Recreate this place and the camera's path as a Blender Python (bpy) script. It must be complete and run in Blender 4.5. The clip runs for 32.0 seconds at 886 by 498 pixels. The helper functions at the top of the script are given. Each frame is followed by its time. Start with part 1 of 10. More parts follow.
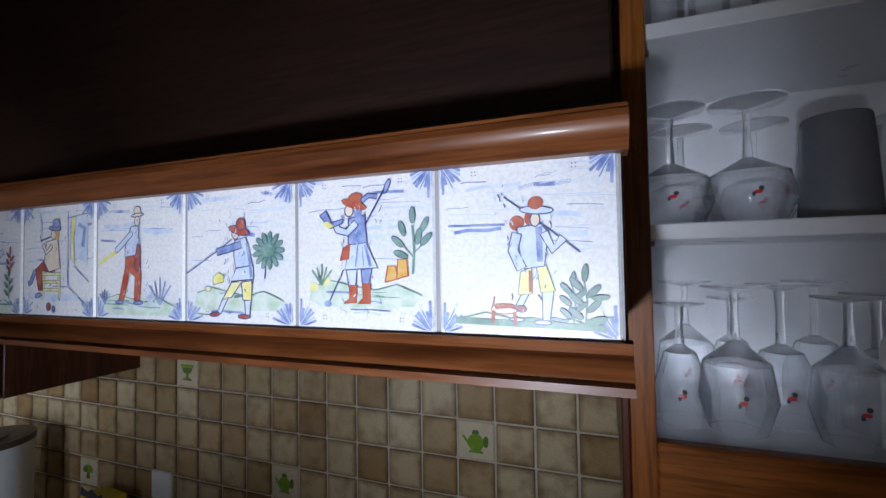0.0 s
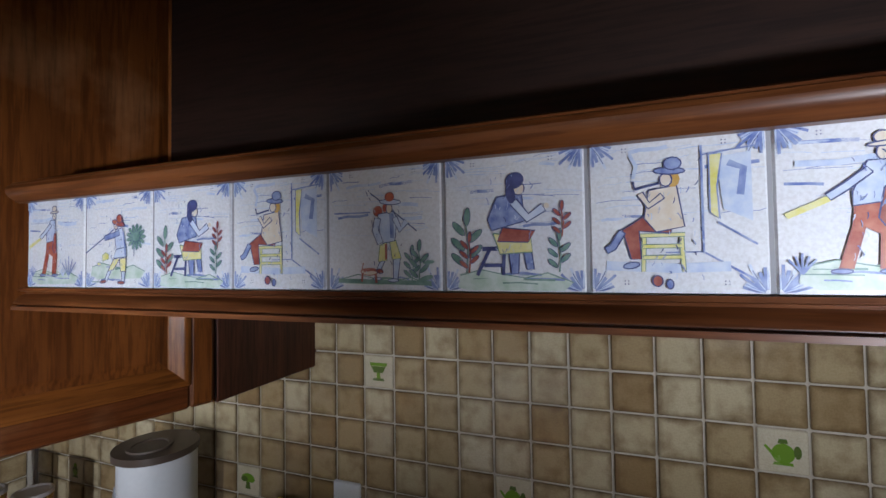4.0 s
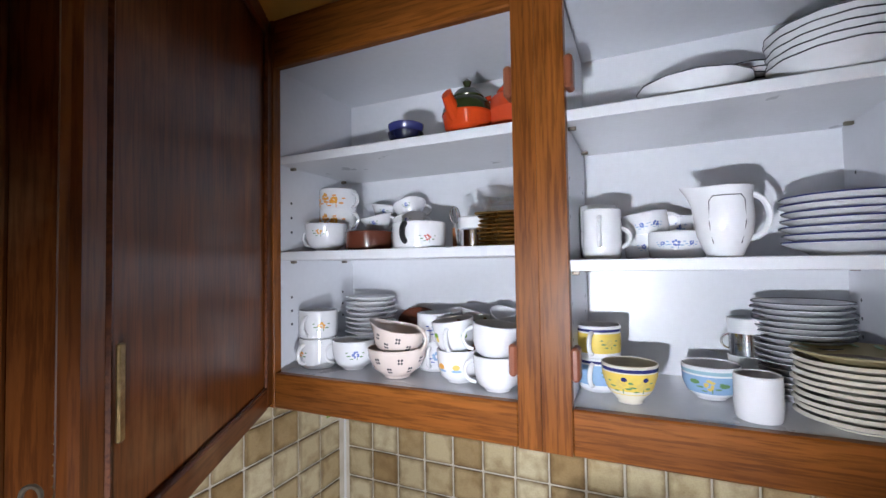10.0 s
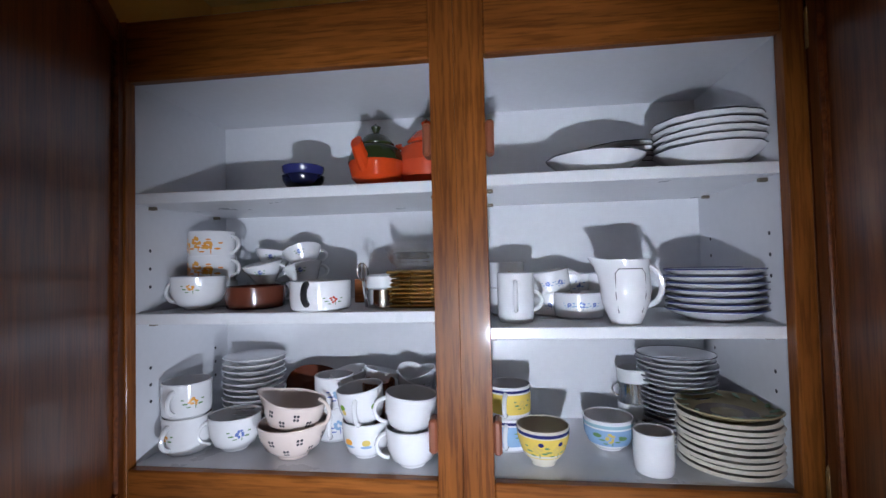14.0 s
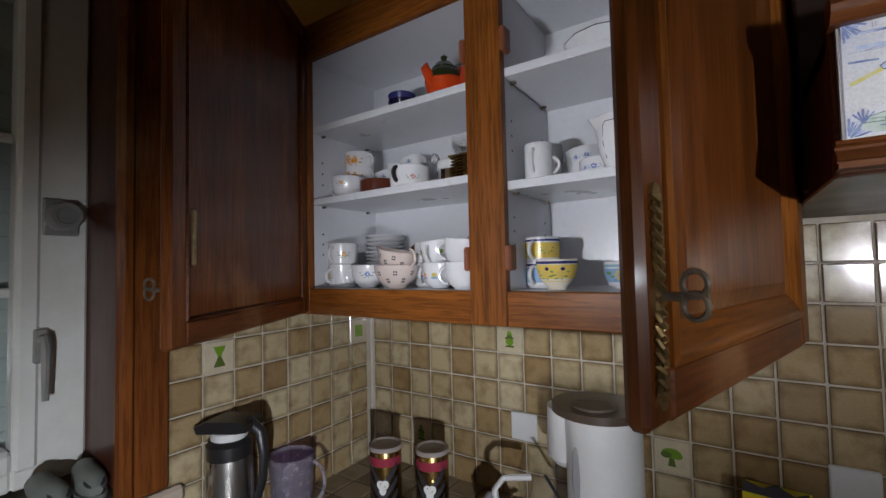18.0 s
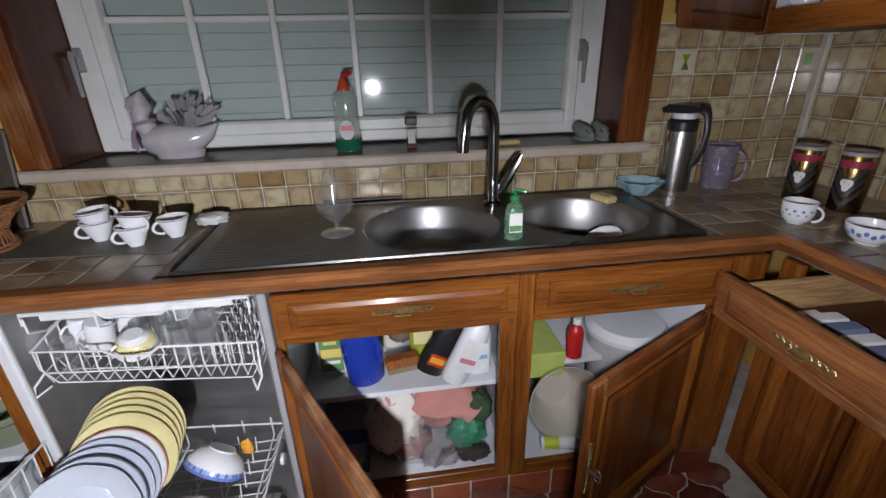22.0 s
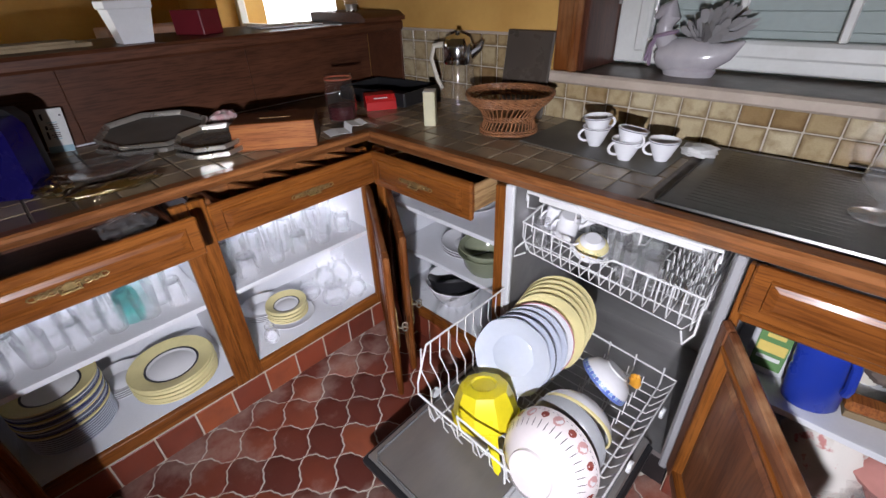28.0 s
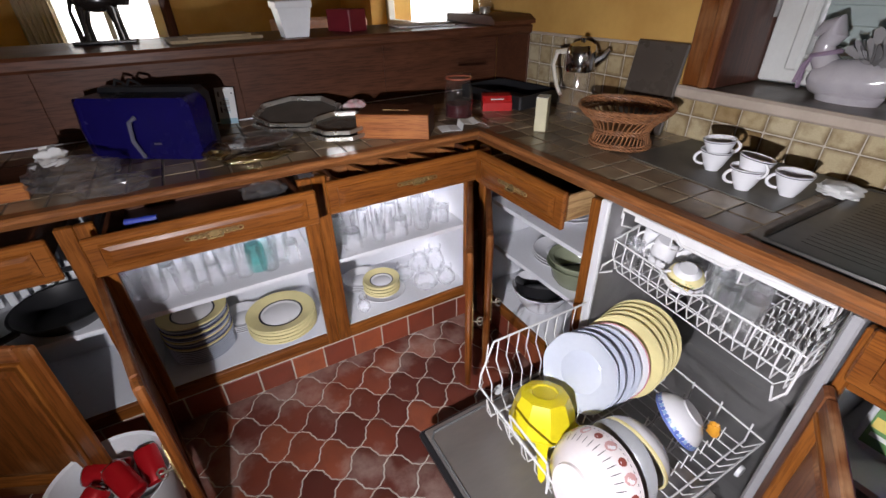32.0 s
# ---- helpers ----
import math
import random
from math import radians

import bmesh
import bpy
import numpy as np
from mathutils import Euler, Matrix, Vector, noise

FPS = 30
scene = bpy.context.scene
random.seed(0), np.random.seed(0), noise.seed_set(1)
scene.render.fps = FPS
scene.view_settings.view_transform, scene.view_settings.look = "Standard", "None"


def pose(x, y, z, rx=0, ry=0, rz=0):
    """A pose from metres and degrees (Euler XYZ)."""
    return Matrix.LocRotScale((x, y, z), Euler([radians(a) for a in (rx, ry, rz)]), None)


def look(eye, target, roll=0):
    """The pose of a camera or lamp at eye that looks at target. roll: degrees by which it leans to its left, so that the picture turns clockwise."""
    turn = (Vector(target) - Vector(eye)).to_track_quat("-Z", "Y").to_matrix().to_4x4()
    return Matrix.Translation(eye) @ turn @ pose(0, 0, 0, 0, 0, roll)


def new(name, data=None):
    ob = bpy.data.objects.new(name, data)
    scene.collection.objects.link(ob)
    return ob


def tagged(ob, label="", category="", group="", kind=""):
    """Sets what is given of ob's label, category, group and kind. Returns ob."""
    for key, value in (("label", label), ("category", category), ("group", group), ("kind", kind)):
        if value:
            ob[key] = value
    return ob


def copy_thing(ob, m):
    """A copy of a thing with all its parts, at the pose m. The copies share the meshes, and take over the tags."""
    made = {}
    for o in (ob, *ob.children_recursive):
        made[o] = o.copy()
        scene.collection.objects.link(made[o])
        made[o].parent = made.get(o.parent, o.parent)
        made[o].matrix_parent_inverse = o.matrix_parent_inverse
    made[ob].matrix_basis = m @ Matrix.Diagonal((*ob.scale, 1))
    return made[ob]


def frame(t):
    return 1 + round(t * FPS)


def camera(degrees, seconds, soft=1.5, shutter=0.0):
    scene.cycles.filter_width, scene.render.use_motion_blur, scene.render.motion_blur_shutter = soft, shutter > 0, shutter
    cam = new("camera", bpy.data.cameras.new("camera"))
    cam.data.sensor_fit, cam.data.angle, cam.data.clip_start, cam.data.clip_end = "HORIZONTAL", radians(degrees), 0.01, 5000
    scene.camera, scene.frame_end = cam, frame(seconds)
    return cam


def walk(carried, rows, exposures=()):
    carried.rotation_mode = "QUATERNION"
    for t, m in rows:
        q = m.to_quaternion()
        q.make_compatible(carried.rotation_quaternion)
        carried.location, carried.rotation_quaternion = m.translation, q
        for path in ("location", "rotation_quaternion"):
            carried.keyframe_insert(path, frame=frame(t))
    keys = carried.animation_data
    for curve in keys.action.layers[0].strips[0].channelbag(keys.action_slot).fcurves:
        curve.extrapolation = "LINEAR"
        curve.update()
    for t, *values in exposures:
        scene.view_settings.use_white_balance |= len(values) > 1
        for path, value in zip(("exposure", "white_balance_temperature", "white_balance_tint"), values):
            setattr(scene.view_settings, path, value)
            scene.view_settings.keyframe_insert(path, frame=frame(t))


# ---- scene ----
cam = camera(91.15, 32.0)
PATH = [
    (0, (2.482, -0.901, 1.743), (1.788, 0.974, 1.806), -0.9),
    (0.5, (2.407, -0.903, 1.745), (1.691, 0.964, 1.801), -1.2),
    (1, (2.333, -0.917, 1.747), (1.645, 0.96, 1.809), -1.0),
    (1.5, (2.273, -0.937, 1.741), (1.591, 0.941, 1.817), -0.8),
    (2, (2.213, -0.948, 1.742), (1.52, 0.928, 1.798), -0.9),
    (2.5, (2.146, -0.986, 1.728), (1.468, 0.894, 1.806), -0.6),
    (4.5, (1.817, -0.971, 1.721), (1.113, 0.9, 1.773), -0.9),
    (5, (1.701, -0.981, 1.731), (0.971, 0.88, 1.781), -0.8),
    (5.5, (1.591, -1.068, 1.728), (0.825, 0.779, 1.781), -0.9),
    (6, (1.453, -1.219, 1.712), (0.652, 0.613, 1.78), -1.0),
    (6.5, (1.377, -1.331, 1.703), (0.494, 0.462, 1.773), -0.9),
    (7, (1.342, -1.351, 1.699), (0.396, 0.41, 1.774), -1.1),
    (7.5, (1.242, -1.309, 1.67), (0.265, 0.435, 1.742), -1.1),
    (8, (1.117, -1.226, 1.669), (0.102, 0.496, 1.744), -1.1),
    (8.5, (1.033, -1.173, 1.695), (0.002, 0.539, 1.764), -1.0),
    (9, (0.881, -1.152, 1.726), (-0.137, 0.568, 1.791), -1.0),
    (9.5, (0.816, -1.094, 1.76), (-0.181, 0.639, 1.825), -1.0),
    (10, (0.81, -1.062, 1.771), (-0.015, 0.759, 1.835), -0.9),
    (10.5, (0.797, -1.047, 1.787), (0.153, 0.846, 1.849), -0.9),
    (11, (0.78, -1.04, 1.8), (0.247, 0.887, 1.863), -1.0),
    (11.5, (0.763, -1.044, 1.823), (0.272, 0.894, 1.872), -1.1),
    (12, (0.742, -1.025, 1.873), (0.276, 0.92, 1.923), -1.0),
    (12.5, (0.711, -1.007, 1.889), (0.328, 0.955, 1.962), -1.3),
    (13, (0.71, -1.002, 1.893), (0.433, 0.978, 1.955), -1.4),
    (13.5, (0.71, -1.014, 1.894), (0.467, 0.971, 1.949), -1.4),
    (15.5, (0.788, -1.067, 1.813), (0.562, 0.919, 1.889), -1.3),
    (16, (0.856, -1.069, 1.789), (0.583, 0.911, 1.837), -1.0),
    (16.5, (0.926, -1.086, 1.754), (0.539, 0.875, 1.805), -1.0),
    (17, (1.021, -1.115, 1.715), (0.44, 0.798, 1.769), -1.1),
    (17.5, (1.079, -1.158, 1.684), (0.27, 0.671, 1.736), -1.1),
    (18, (1.116, -1.185, 1.583), (0.006, 0.477, 1.666), -1.3),
    (18.5, (1.125, -1.251, 1.505), (-0.183, 0.259, 1.596), -1.0),
    (19, (1.195, -1.352, 1.464), (-0.208, 0.07, 1.552), -0.9),
    (19.5, (1.253, -1.46, 1.44), (-0.23, -0.118, 1.443), -1.0),
    (20, (1.294, -1.507, 1.428), (-0.287, -0.318, 1.137), -1.2),
    (20.5, (1.364, -1.501, 1.409), (-0.33, -0.606, 0.836), -1.6),
    (21, (1.451, -1.503, 1.4), (-0.294, -0.868, 0.655), -1.6),
    (21.5, (1.486, -1.576, 1.383), (-0.309, -1.14, 0.615), -1.4),
    (22, (1.573, -1.677, 1.371), (-0.255, -1.435, 0.597), -1.4),
    (22.5, (1.66, -1.75, 1.367), (-0.183, -1.649, 0.597), -1.4),
    (23, (1.737, -1.826, 1.376), (-0.104, -1.894, 0.598), -1.3),
    (23.5, (1.758, -1.861, 1.372), (-0.046, -2.106, 0.545), -1.4),
    (24, (1.731, -1.833, 1.373), (-0.005, -2.32, 0.506), -1.6),
    (24.5, (1.72, -1.816, 1.382), (0.039, -2.446, 0.5), -1.6),
    (25, (1.736, -1.81, 1.384), (0.12, -2.544, 0.462), -1.7),
    (25.5, (1.744, -1.808, 1.384), (0.214, -2.649, 0.407), -1.9),
    (26, (1.743, -1.8, 1.382), (0.311, -2.757, 0.365), -1.8),
    (26.5, (1.732, -1.788, 1.38), (0.371, -2.825, 0.345), -2.1),
    (28.5, (1.509, -1.939, 1.378), (0.33, -3.179, 0.341), -2.0),
    (29, (1.474, -1.876, 1.38), (0.337, -3.154, 0.343), -2.0),
    (29.5, (1.475, -1.827, 1.363), (0.393, -3.159, 0.335), -1.9),
    (30, (1.466, -1.78, 1.361), (0.437, -3.157, 0.339), -2.1),
    (30.5, (1.491, -1.8, 1.37), (0.477, -3.183, 0.34), -1.8),
    (31, (1.502, -1.8, 1.372), (0.538, -3.22, 0.346), -1.6),
    (31.5, (1.526, -1.813, 1.39), (0.616, -3.266, 0.36), -1.5),
    (32, (1.549, -1.837, 1.405), (0.718, -3.333, 0.37), -1.2),
]
walk(cam, [(t, look(eye, target, roll)) for t, eye, target, roll in PATH],
     exposures=[(0, 0.95, 5950, 10), (1, 0.6, 5950, 10), (2, 0.3, 5950, 10), (2.5, 0.5, 5950, 10), (4.5, 1.75, 6050, 10), (5, 1.9, 6050, 10), (5.5, 1.55, 6200, 11), (6, 1.0, 6350, 12), (7, 2.0, 6600, 12),
                (8, 2.5, 6500, 10), (9, 2.6, 6380, 10), (10, 2.4, 6200, 10), (12, 2.2, 5950, 10), (13, 2.1, 5900, 10), (16, 2.0, 6100, 10), (17, 1.55, 6350, 10), (18, 1.35, 6500, 10), (19, 1.6, 6500, 10),
                (20, 1.7, 6450, 10), (21, 1.75, 6450, 10), (22, 1.05, 6450, 13), (23, 0.85, 6400, 15), (25, 0.7, 6300, 15), (28, 1.25, 6450, 16), (30, 1.3, 6550, 16), (32, 1.25, 6700, 16)])

# ---- light ----
world = bpy.data.worlds.new("world")
scene.world = world
world.use_nodes = True
wn = world.node_tree.nodes
sky = wn.new("ShaderNodeTexSky")
sky.sky_type, sky.sun_disc = "NISHITA", False
sky.sun_elevation, sky.sun_rotation = radians(38), radians(250)
wn["Background"].inputs[1].default_value = 0.06
world.node_tree.links.new(sky.outputs[0], wn["Background"].inputs[0])
sun = new("sun", bpy.data.lights.new("sun", "SUN"))
sun.data.energy, sun.data.angle, sun.data.color = 2.0, radians(3), (1.0, 0.96, 0.9)
sun.matrix_world = pose(0, 0, 6, 52, 0, 70)


def torch(name, eye, target, watts, degrees, blend, size=0.015):
    """The visitor's hand torch, at one of the spots from which it is pointed."""
    lamp = new(name, bpy.data.lights.new(name, "SPOT"))
    lamp.data.energy, lamp.data.spot_size, lamp.data.spot_blend = watts, radians(degrees), blend
    lamp.data.shadow_soft_size, lamp.data.color = size, (0.90, 0.93, 1.0)
    lamp.matrix_world = look(eye, target)


torch("torch_at_hood", (2.40, -1.16, 1.58), (2.26, -0.60, 1.70), 10.0, 84, 1.0)
torch("torch_at_door", (1.60, -1.34, 1.55), (1.30, -0.55, 1.64), 8.8, 64, 1.0)
torch("torch_at_cupboard", (0.70, -1.24, 1.61), (0.66, 0.0, 1.84), 9.0, 76, 0.8)
torch("torch_at_corner", (1.45, -1.56, 1.24), (0.40, -0.74, 0.86), 27, 84, 1.0)
torch("torch_at_dishwasher", (1.93, -1.72, 1.22), (0.66, -2.42, 0.56), 66, 106, 1.0)
torch("torch_at_half_wall", (1.88, -1.72, 1.22), (1.60, -3.30, 0.74), 42, 82, 1.0)



# ---- materials ----


def nodes(name):
    m = bpy.data.materials.new(name)
    m.use_nodes = True
    return m, m.node_tree.nodes, m.node_tree.links, m.node_tree.nodes["Principled BSDF"]


def setp(b, rough=0.5, metal=0.0, coat=0.0, spec=0.5):
    b.inputs["Roughness"].default_value = rough
    b.inputs["Metallic"].default_value = metal
    b.inputs["Coat Weight"].default_value = coat
    b.inputs["Coat Roughness"].default_value = 0.12
    b.inputs["Specular IOR Level"].default_value = spec


def noise_node(n, l, scale, detail=4, stretch=(1, 1, 1), where="Object", rough=0.55, distort=0.0):
    tc, mp, nz = n.new("ShaderNodeTexCoord"), n.new("ShaderNodeMapping"), n.new("ShaderNodeTexNoise")
    mp.inputs["Scale"].default_value = stretch
    nz.inputs["Scale"].default_value, nz.inputs["Detail"].default_value = scale, detail
    nz.inputs["Roughness"].default_value, nz.inputs["Distortion"].default_value = rough, distort
    l.new(tc.outputs[where], mp.inputs[0])
    l.new(mp.outputs[0], nz.inputs["Vector"])
    return nz


def ramp(n, l, src, stops):
    r = n.new("ShaderNodeValToRGB")
    while len(r.color_ramp.elements) < len(stops):
        r.color_ramp.elements.new(0.5)
    for e, (p, c) in zip(r.color_ramp.elements, stops):
        e.position, e.color = p, (*c, 1)
    l.new(src, r.inputs[0])
    return r


def mixc(n, l, fac, a, b, mode="MIX"):
    m = n.new("ShaderNodeMix")
    m.data_type, m.blend_type = "RGBA", mode
    for src, i in ((fac, 0), (a, 6), (b, 7)):
        if isinstance(src, (int, float)):
            m.inputs[i].default_value = src
        elif isinstance(src, tuple):
            m.inputs[i].default_value = (*src, 1)
        else:
            l.new(src, m.inputs[i])
    return m.outputs[2]


def bump(n, l, b, src, strength, dist=0.002):
    k = n.new("ShaderNodeBump")
    k.inputs["Strength"].default_value, k.inputs["Distance"].default_value = strength, dist
    l.new(src, k.inputs["Height"])
    l.new(k.outputs[0], b.inputs["Normal"])


def plain(name, c, c2=None, scale=12, rough=0.45, metal=0.0, coat=0.0, bumps=0.08, stretch=(1, 1, 1), spread=(0.35, 0.65), rvar=0.12, spec=0.5):
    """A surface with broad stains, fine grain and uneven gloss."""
    m, n, l, b = nodes(name)
    setp(b, rough, metal, coat, spec)
    c2 = c2 or tuple(v * 0.82 for v in c)
    big, fine = noise_node(n, l, scale, 5, stretch), noise_node(n, l, scale * 14, 3, stretch)
    col = ramp(n, l, big.outputs[0], [(spread[0], c), (spread[1], c2)])
    l.new(mixc(n, l, 0.25, col.outputs[0], mixc(n, l, fine.outputs[0], tuple(v * 0.8 for v in c), tuple(min(1, v * 1.15) for v in c))), b.inputs["Base Color"])
    mr = n.new("ShaderNodeMapRange")
    mr.inputs[3].default_value, mr.inputs[4].default_value = max(0.02, rough - rvar), min(1, rough + rvar)
    l.new(big.outputs[0], mr.inputs[0])
    l.new(mr.outputs[0], b.inputs["Roughness"])
    if bumps:
        bump(n, l, b, fine.outputs[0], bumps)
    return m


def wood(name, light, dark, axis, rough=0.32, coat=0.08, worn=None, fine=1.0):
    """Oak with the grain along one axis; worn: a paler, scuffed tone that shows in patches."""
    m, n, l, b = nodes(name)
    setp(b, rough, 0, coat, 0.24)
    s = [1.0, 1.0, 1.0]
    s["xyz".index(axis)] = 0.06
    a = noise_node(n, l, 22 * fine, 6, s, rough=0.65, distort=0.6)
    f = noise_node(n, l, 160 * fine, 4, s, rough=0.6)
    w = noise_node(n, l, 4.5, 5)
    col = ramp(n, l, a.outputs[0], [(0.3, dark), (0.5, tuple((x + y) / 2 for x, y in zip(light, dark))), (0.72, light)])
    pores = ramp(n, l, f.outputs[0], [(0.40, (0.26, 0.17, 0.12)), (0.53, (1, 1, 1))])
    c = mixc(n, l, 0.5, col.outputs[0], pores.outputs[0], "MULTIPLY")
    if worn:
        k = ramp(n, l, w.outputs[0], [(0.56, (0, 0, 0)), (0.68, (1, 1, 1))])
        k2 = n.new("ShaderNodeMath")
        k2.operation = "MULTIPLY"
        l.new(k.outputs[0], k2.inputs[0])
        l.new(f.outputs[0], k2.inputs[1])
        c = mixc(n, l, k2.outputs[0], c, worn)
    tone = ramp(n, l, w.outputs[0], [(0.3, (0.72, 0.7, 0.68)), (0.7, (1, 1, 1))])
    l.new(mixc(n, l, 0.8, c, tone.outputs[0], "MULTIPLY"), b.inputs["Base Color"])
    mr = n.new("ShaderNodeMapRange")
    mr.inputs[3].default_value, mr.inputs[4].default_value = rough - 0.1, rough + 0.2
    l.new(w.outputs[0], mr.inputs[0])
    l.new(mr.outputs[0], b.inputs["Roughness"])
    bump(n, l, b, f.outputs[0], 0.12, 0.001)
    return m


def pieces(name, stops, rough=0.2, edge=(0.25, 0.15, 0.07), cloud=30.0, bumps=0.15, amount=0.6, coat=0.3, rim=0.0, dust=0.0):
    """Glazed tiles: each piece takes its own tone, with a cloudy darker glaze inside it."""
    m, n, l, b = nodes(name)
    setp(b, rough, 0, coat)
    oi = n.new("ShaderNodeObjectInfo")
    tone = ramp(n, l, oi.outputs["Random"], stops)
    tc, off, mp, nz = n.new("ShaderNodeTexCoord"), n.new("ShaderNodeVectorMath"), n.new("ShaderNodeMapping"), n.new("ShaderNodeTexNoise")
    off.operation = "ADD"
    mul = n.new("ShaderNodeMath")
    mul.operation, mul.inputs[1].default_value = "MULTIPLY", 57.0
    l.new(oi.outputs["Random"], mul.inputs[0])
    l.new(tc.outputs["Object"], off.inputs[0])
    l.new(mul.outputs[0], off.inputs[1])
    l.new(off.outputs[0], mp.inputs[0])
    l.new(mp.outputs[0], nz.inputs["Vector"])
    nz.inputs["Scale"].default_value, nz.inputs["Detail"].default_value = cloud, 5
    f = noise_node(n, l, 350, 2)
    k = ramp(n, l, nz.outputs[0], [(0.45, (0, 0, 0)), (0.75, (1, 1, 1))])
    k2 = n.new("ShaderNodeMath")
    k2.operation, k2.inputs[1].default_value = "MULTIPLY", amount
    l.new(k.outputs[0], k2.inputs[0])
    c = mixc(n, l, k2.outputs[0], tone.outputs[0], edge)
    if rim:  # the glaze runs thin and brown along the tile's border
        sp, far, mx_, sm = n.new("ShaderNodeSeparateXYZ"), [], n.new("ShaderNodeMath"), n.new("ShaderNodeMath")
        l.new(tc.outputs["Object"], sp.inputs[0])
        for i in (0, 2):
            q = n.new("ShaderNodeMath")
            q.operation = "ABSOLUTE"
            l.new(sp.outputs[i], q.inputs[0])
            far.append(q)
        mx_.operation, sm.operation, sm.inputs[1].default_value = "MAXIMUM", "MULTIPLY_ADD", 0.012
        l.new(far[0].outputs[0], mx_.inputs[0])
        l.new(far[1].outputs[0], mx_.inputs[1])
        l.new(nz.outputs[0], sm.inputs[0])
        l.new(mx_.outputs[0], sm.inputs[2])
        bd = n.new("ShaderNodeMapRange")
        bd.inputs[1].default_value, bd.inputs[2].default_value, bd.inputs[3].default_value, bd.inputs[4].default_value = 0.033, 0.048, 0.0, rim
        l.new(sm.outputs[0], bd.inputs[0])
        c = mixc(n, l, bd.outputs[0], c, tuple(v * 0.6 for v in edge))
    if dust:  # dried pale dust in broad patches across many pieces
        geo, big, sm2 = n.new("ShaderNodeNewGeometry"), n.new("ShaderNodeTexNoise"), n.new("ShaderNodeMath")
        big.inputs["Scale"].default_value, big.inputs["Detail"].default_value = 2.6, 7
        big.inputs["Roughness"].default_value = 0.66
        l.new(geo.outputs["Position"], big.inputs["Vector"])
        sm2.operation, sm2.inputs[1].default_value = "MULTIPLY", dust
        l.new(ramp(n, l, big.outputs[0], [(0.5, (0, 0, 0)), (0.74, (1, 1, 1))]).outputs[0], sm2.inputs[0])
        c = mixc(n, l, sm2.outputs[0], c, (0.46, 0.36, 0.31))
    l.new(mixc(n, l, 0.25, c, ramp(n, l, f.outputs[0], [(0.35, (0.55, 0.5, 0.45)), (0.6, (1, 1, 1))]).outputs[0], "MULTIPLY"), b.inputs["Base Color"])
    bump(n, l, b, nz.outputs[0], bumps, 0.002)
    return m


def glass(name, tint=(1, 1, 1), rough=0.0, film_low=0.02, film_high=0.09, gloss=0.6):
    """Thin glass: light passes straight through, with gloss that grows towards the edges and a faint film of limescale."""
    m, n, l, b = nodes(name)
    n.remove(b)
    tr, gl, mx, fr = n.new("ShaderNodeBsdfTransparent"), n.new("ShaderNodeBsdfGlossy"), n.new("ShaderNodeMixShader"), n.new("ShaderNodeLayerWeight")
    tr.inputs[0].default_value = (*[v * 0.99 for v in tint], 1)
    gl.inputs[0].default_value = (*[0.5 + 0.5 * v for v in tint], 1)
    gl.inputs["Roughness"].default_value, fr.inputs[0].default_value = max(rough, 0.03), 0.5
    rise, cap = n.new("ShaderNodeMath"), n.new("ShaderNodeMath")
    rise.operation, rise.inputs[1].default_value = "POWER", 3.5
    cap.operation, cap.inputs[1].default_value, cap.inputs[2].default_value = "MULTIPLY_ADD", gloss, 0.045
    l.new(fr.outputs[1], rise.inputs[0])
    l.new(rise.outputs[0], cap.inputs[0])
    l.new(cap.outputs[0], mx.inputs[0])
    l.new(tr.outputs[0], mx.inputs[1])
    l.new(gl.outputs[0], mx.inputs[2])
    haze, di = n.new("ShaderNodeMixShader"), n.new("ShaderNodeBsdfDiffuse")
    spots_n = noise_node(n, l, 55, 4)
    lime = n.new("ShaderNodeMapRange")
    lime.inputs[1].default_value, lime.inputs[2].default_value, lime.inputs[3].default_value, lime.inputs[4].default_value = 0.4, 0.7, film_low, film_high
    l.new(spots_n.outputs[0], lime.inputs[0])
    l.new(lime.outputs[0], haze.inputs[0])
    di.inputs[0].default_value = (*[0.35 + 0.45 * v for v in tint], 1)
    l.new(mx.outputs[0], haze.inputs[1])
    l.new(di.outputs[0], haze.inputs[2])
    l.new(haze.outputs[0], n["Material Output"].inputs[0])
    return m


WOODL, WOODD = (0.34, 0.116, 0.020), (0.135, 0.039, 0.008)
wood_x = wood("oak_x", WOODL, WOODD, "x")
wood_y = wood("oak_y", WOODL, WOODD, "y")
wood_z = wood("oak_z", WOODL, WOODD, "z")
door_z = wood("door_oak_z", (0.25, 0.078, 0.016), (0.10, 0.028, 0.006), "z", worn=(0.30, 0.15, 0.065))
door_x = wood("door_oak_x", (0.23, 0.067, 0.017), (0.092, 0.025, 0.007), "x", worn=(0.30, 0.15, 0.065))
dark_z = wood("dark_wood_z", (0.125, 0.04, 0.02), (0.06, 0.02, 0.011), "z", rough=0.3)
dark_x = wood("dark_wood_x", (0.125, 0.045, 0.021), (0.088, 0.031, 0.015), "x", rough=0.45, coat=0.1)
nosing_x = wood("nosing_x", (0.38, 0.15, 0.05), (0.2, 0.07, 0.022), "x", worn=(0.09, 0.05, 0.03))
nosing_y = wood("nosing_y", (0.38, 0.15, 0.05), (0.2, 0.07, 0.022), "y", worn=(0.09, 0.05, 0.03))
raw_wood = wood("raw_drawer_wood", (0.56, 0.36, 0.17), (0.42, 0.24, 0.1), "y", rough=0.6, coat=0)
cherry = wood("cherry_block", (0.46, 0.17, 0.045), (0.25, 0.07, 0.02), "x", rough=0.4)
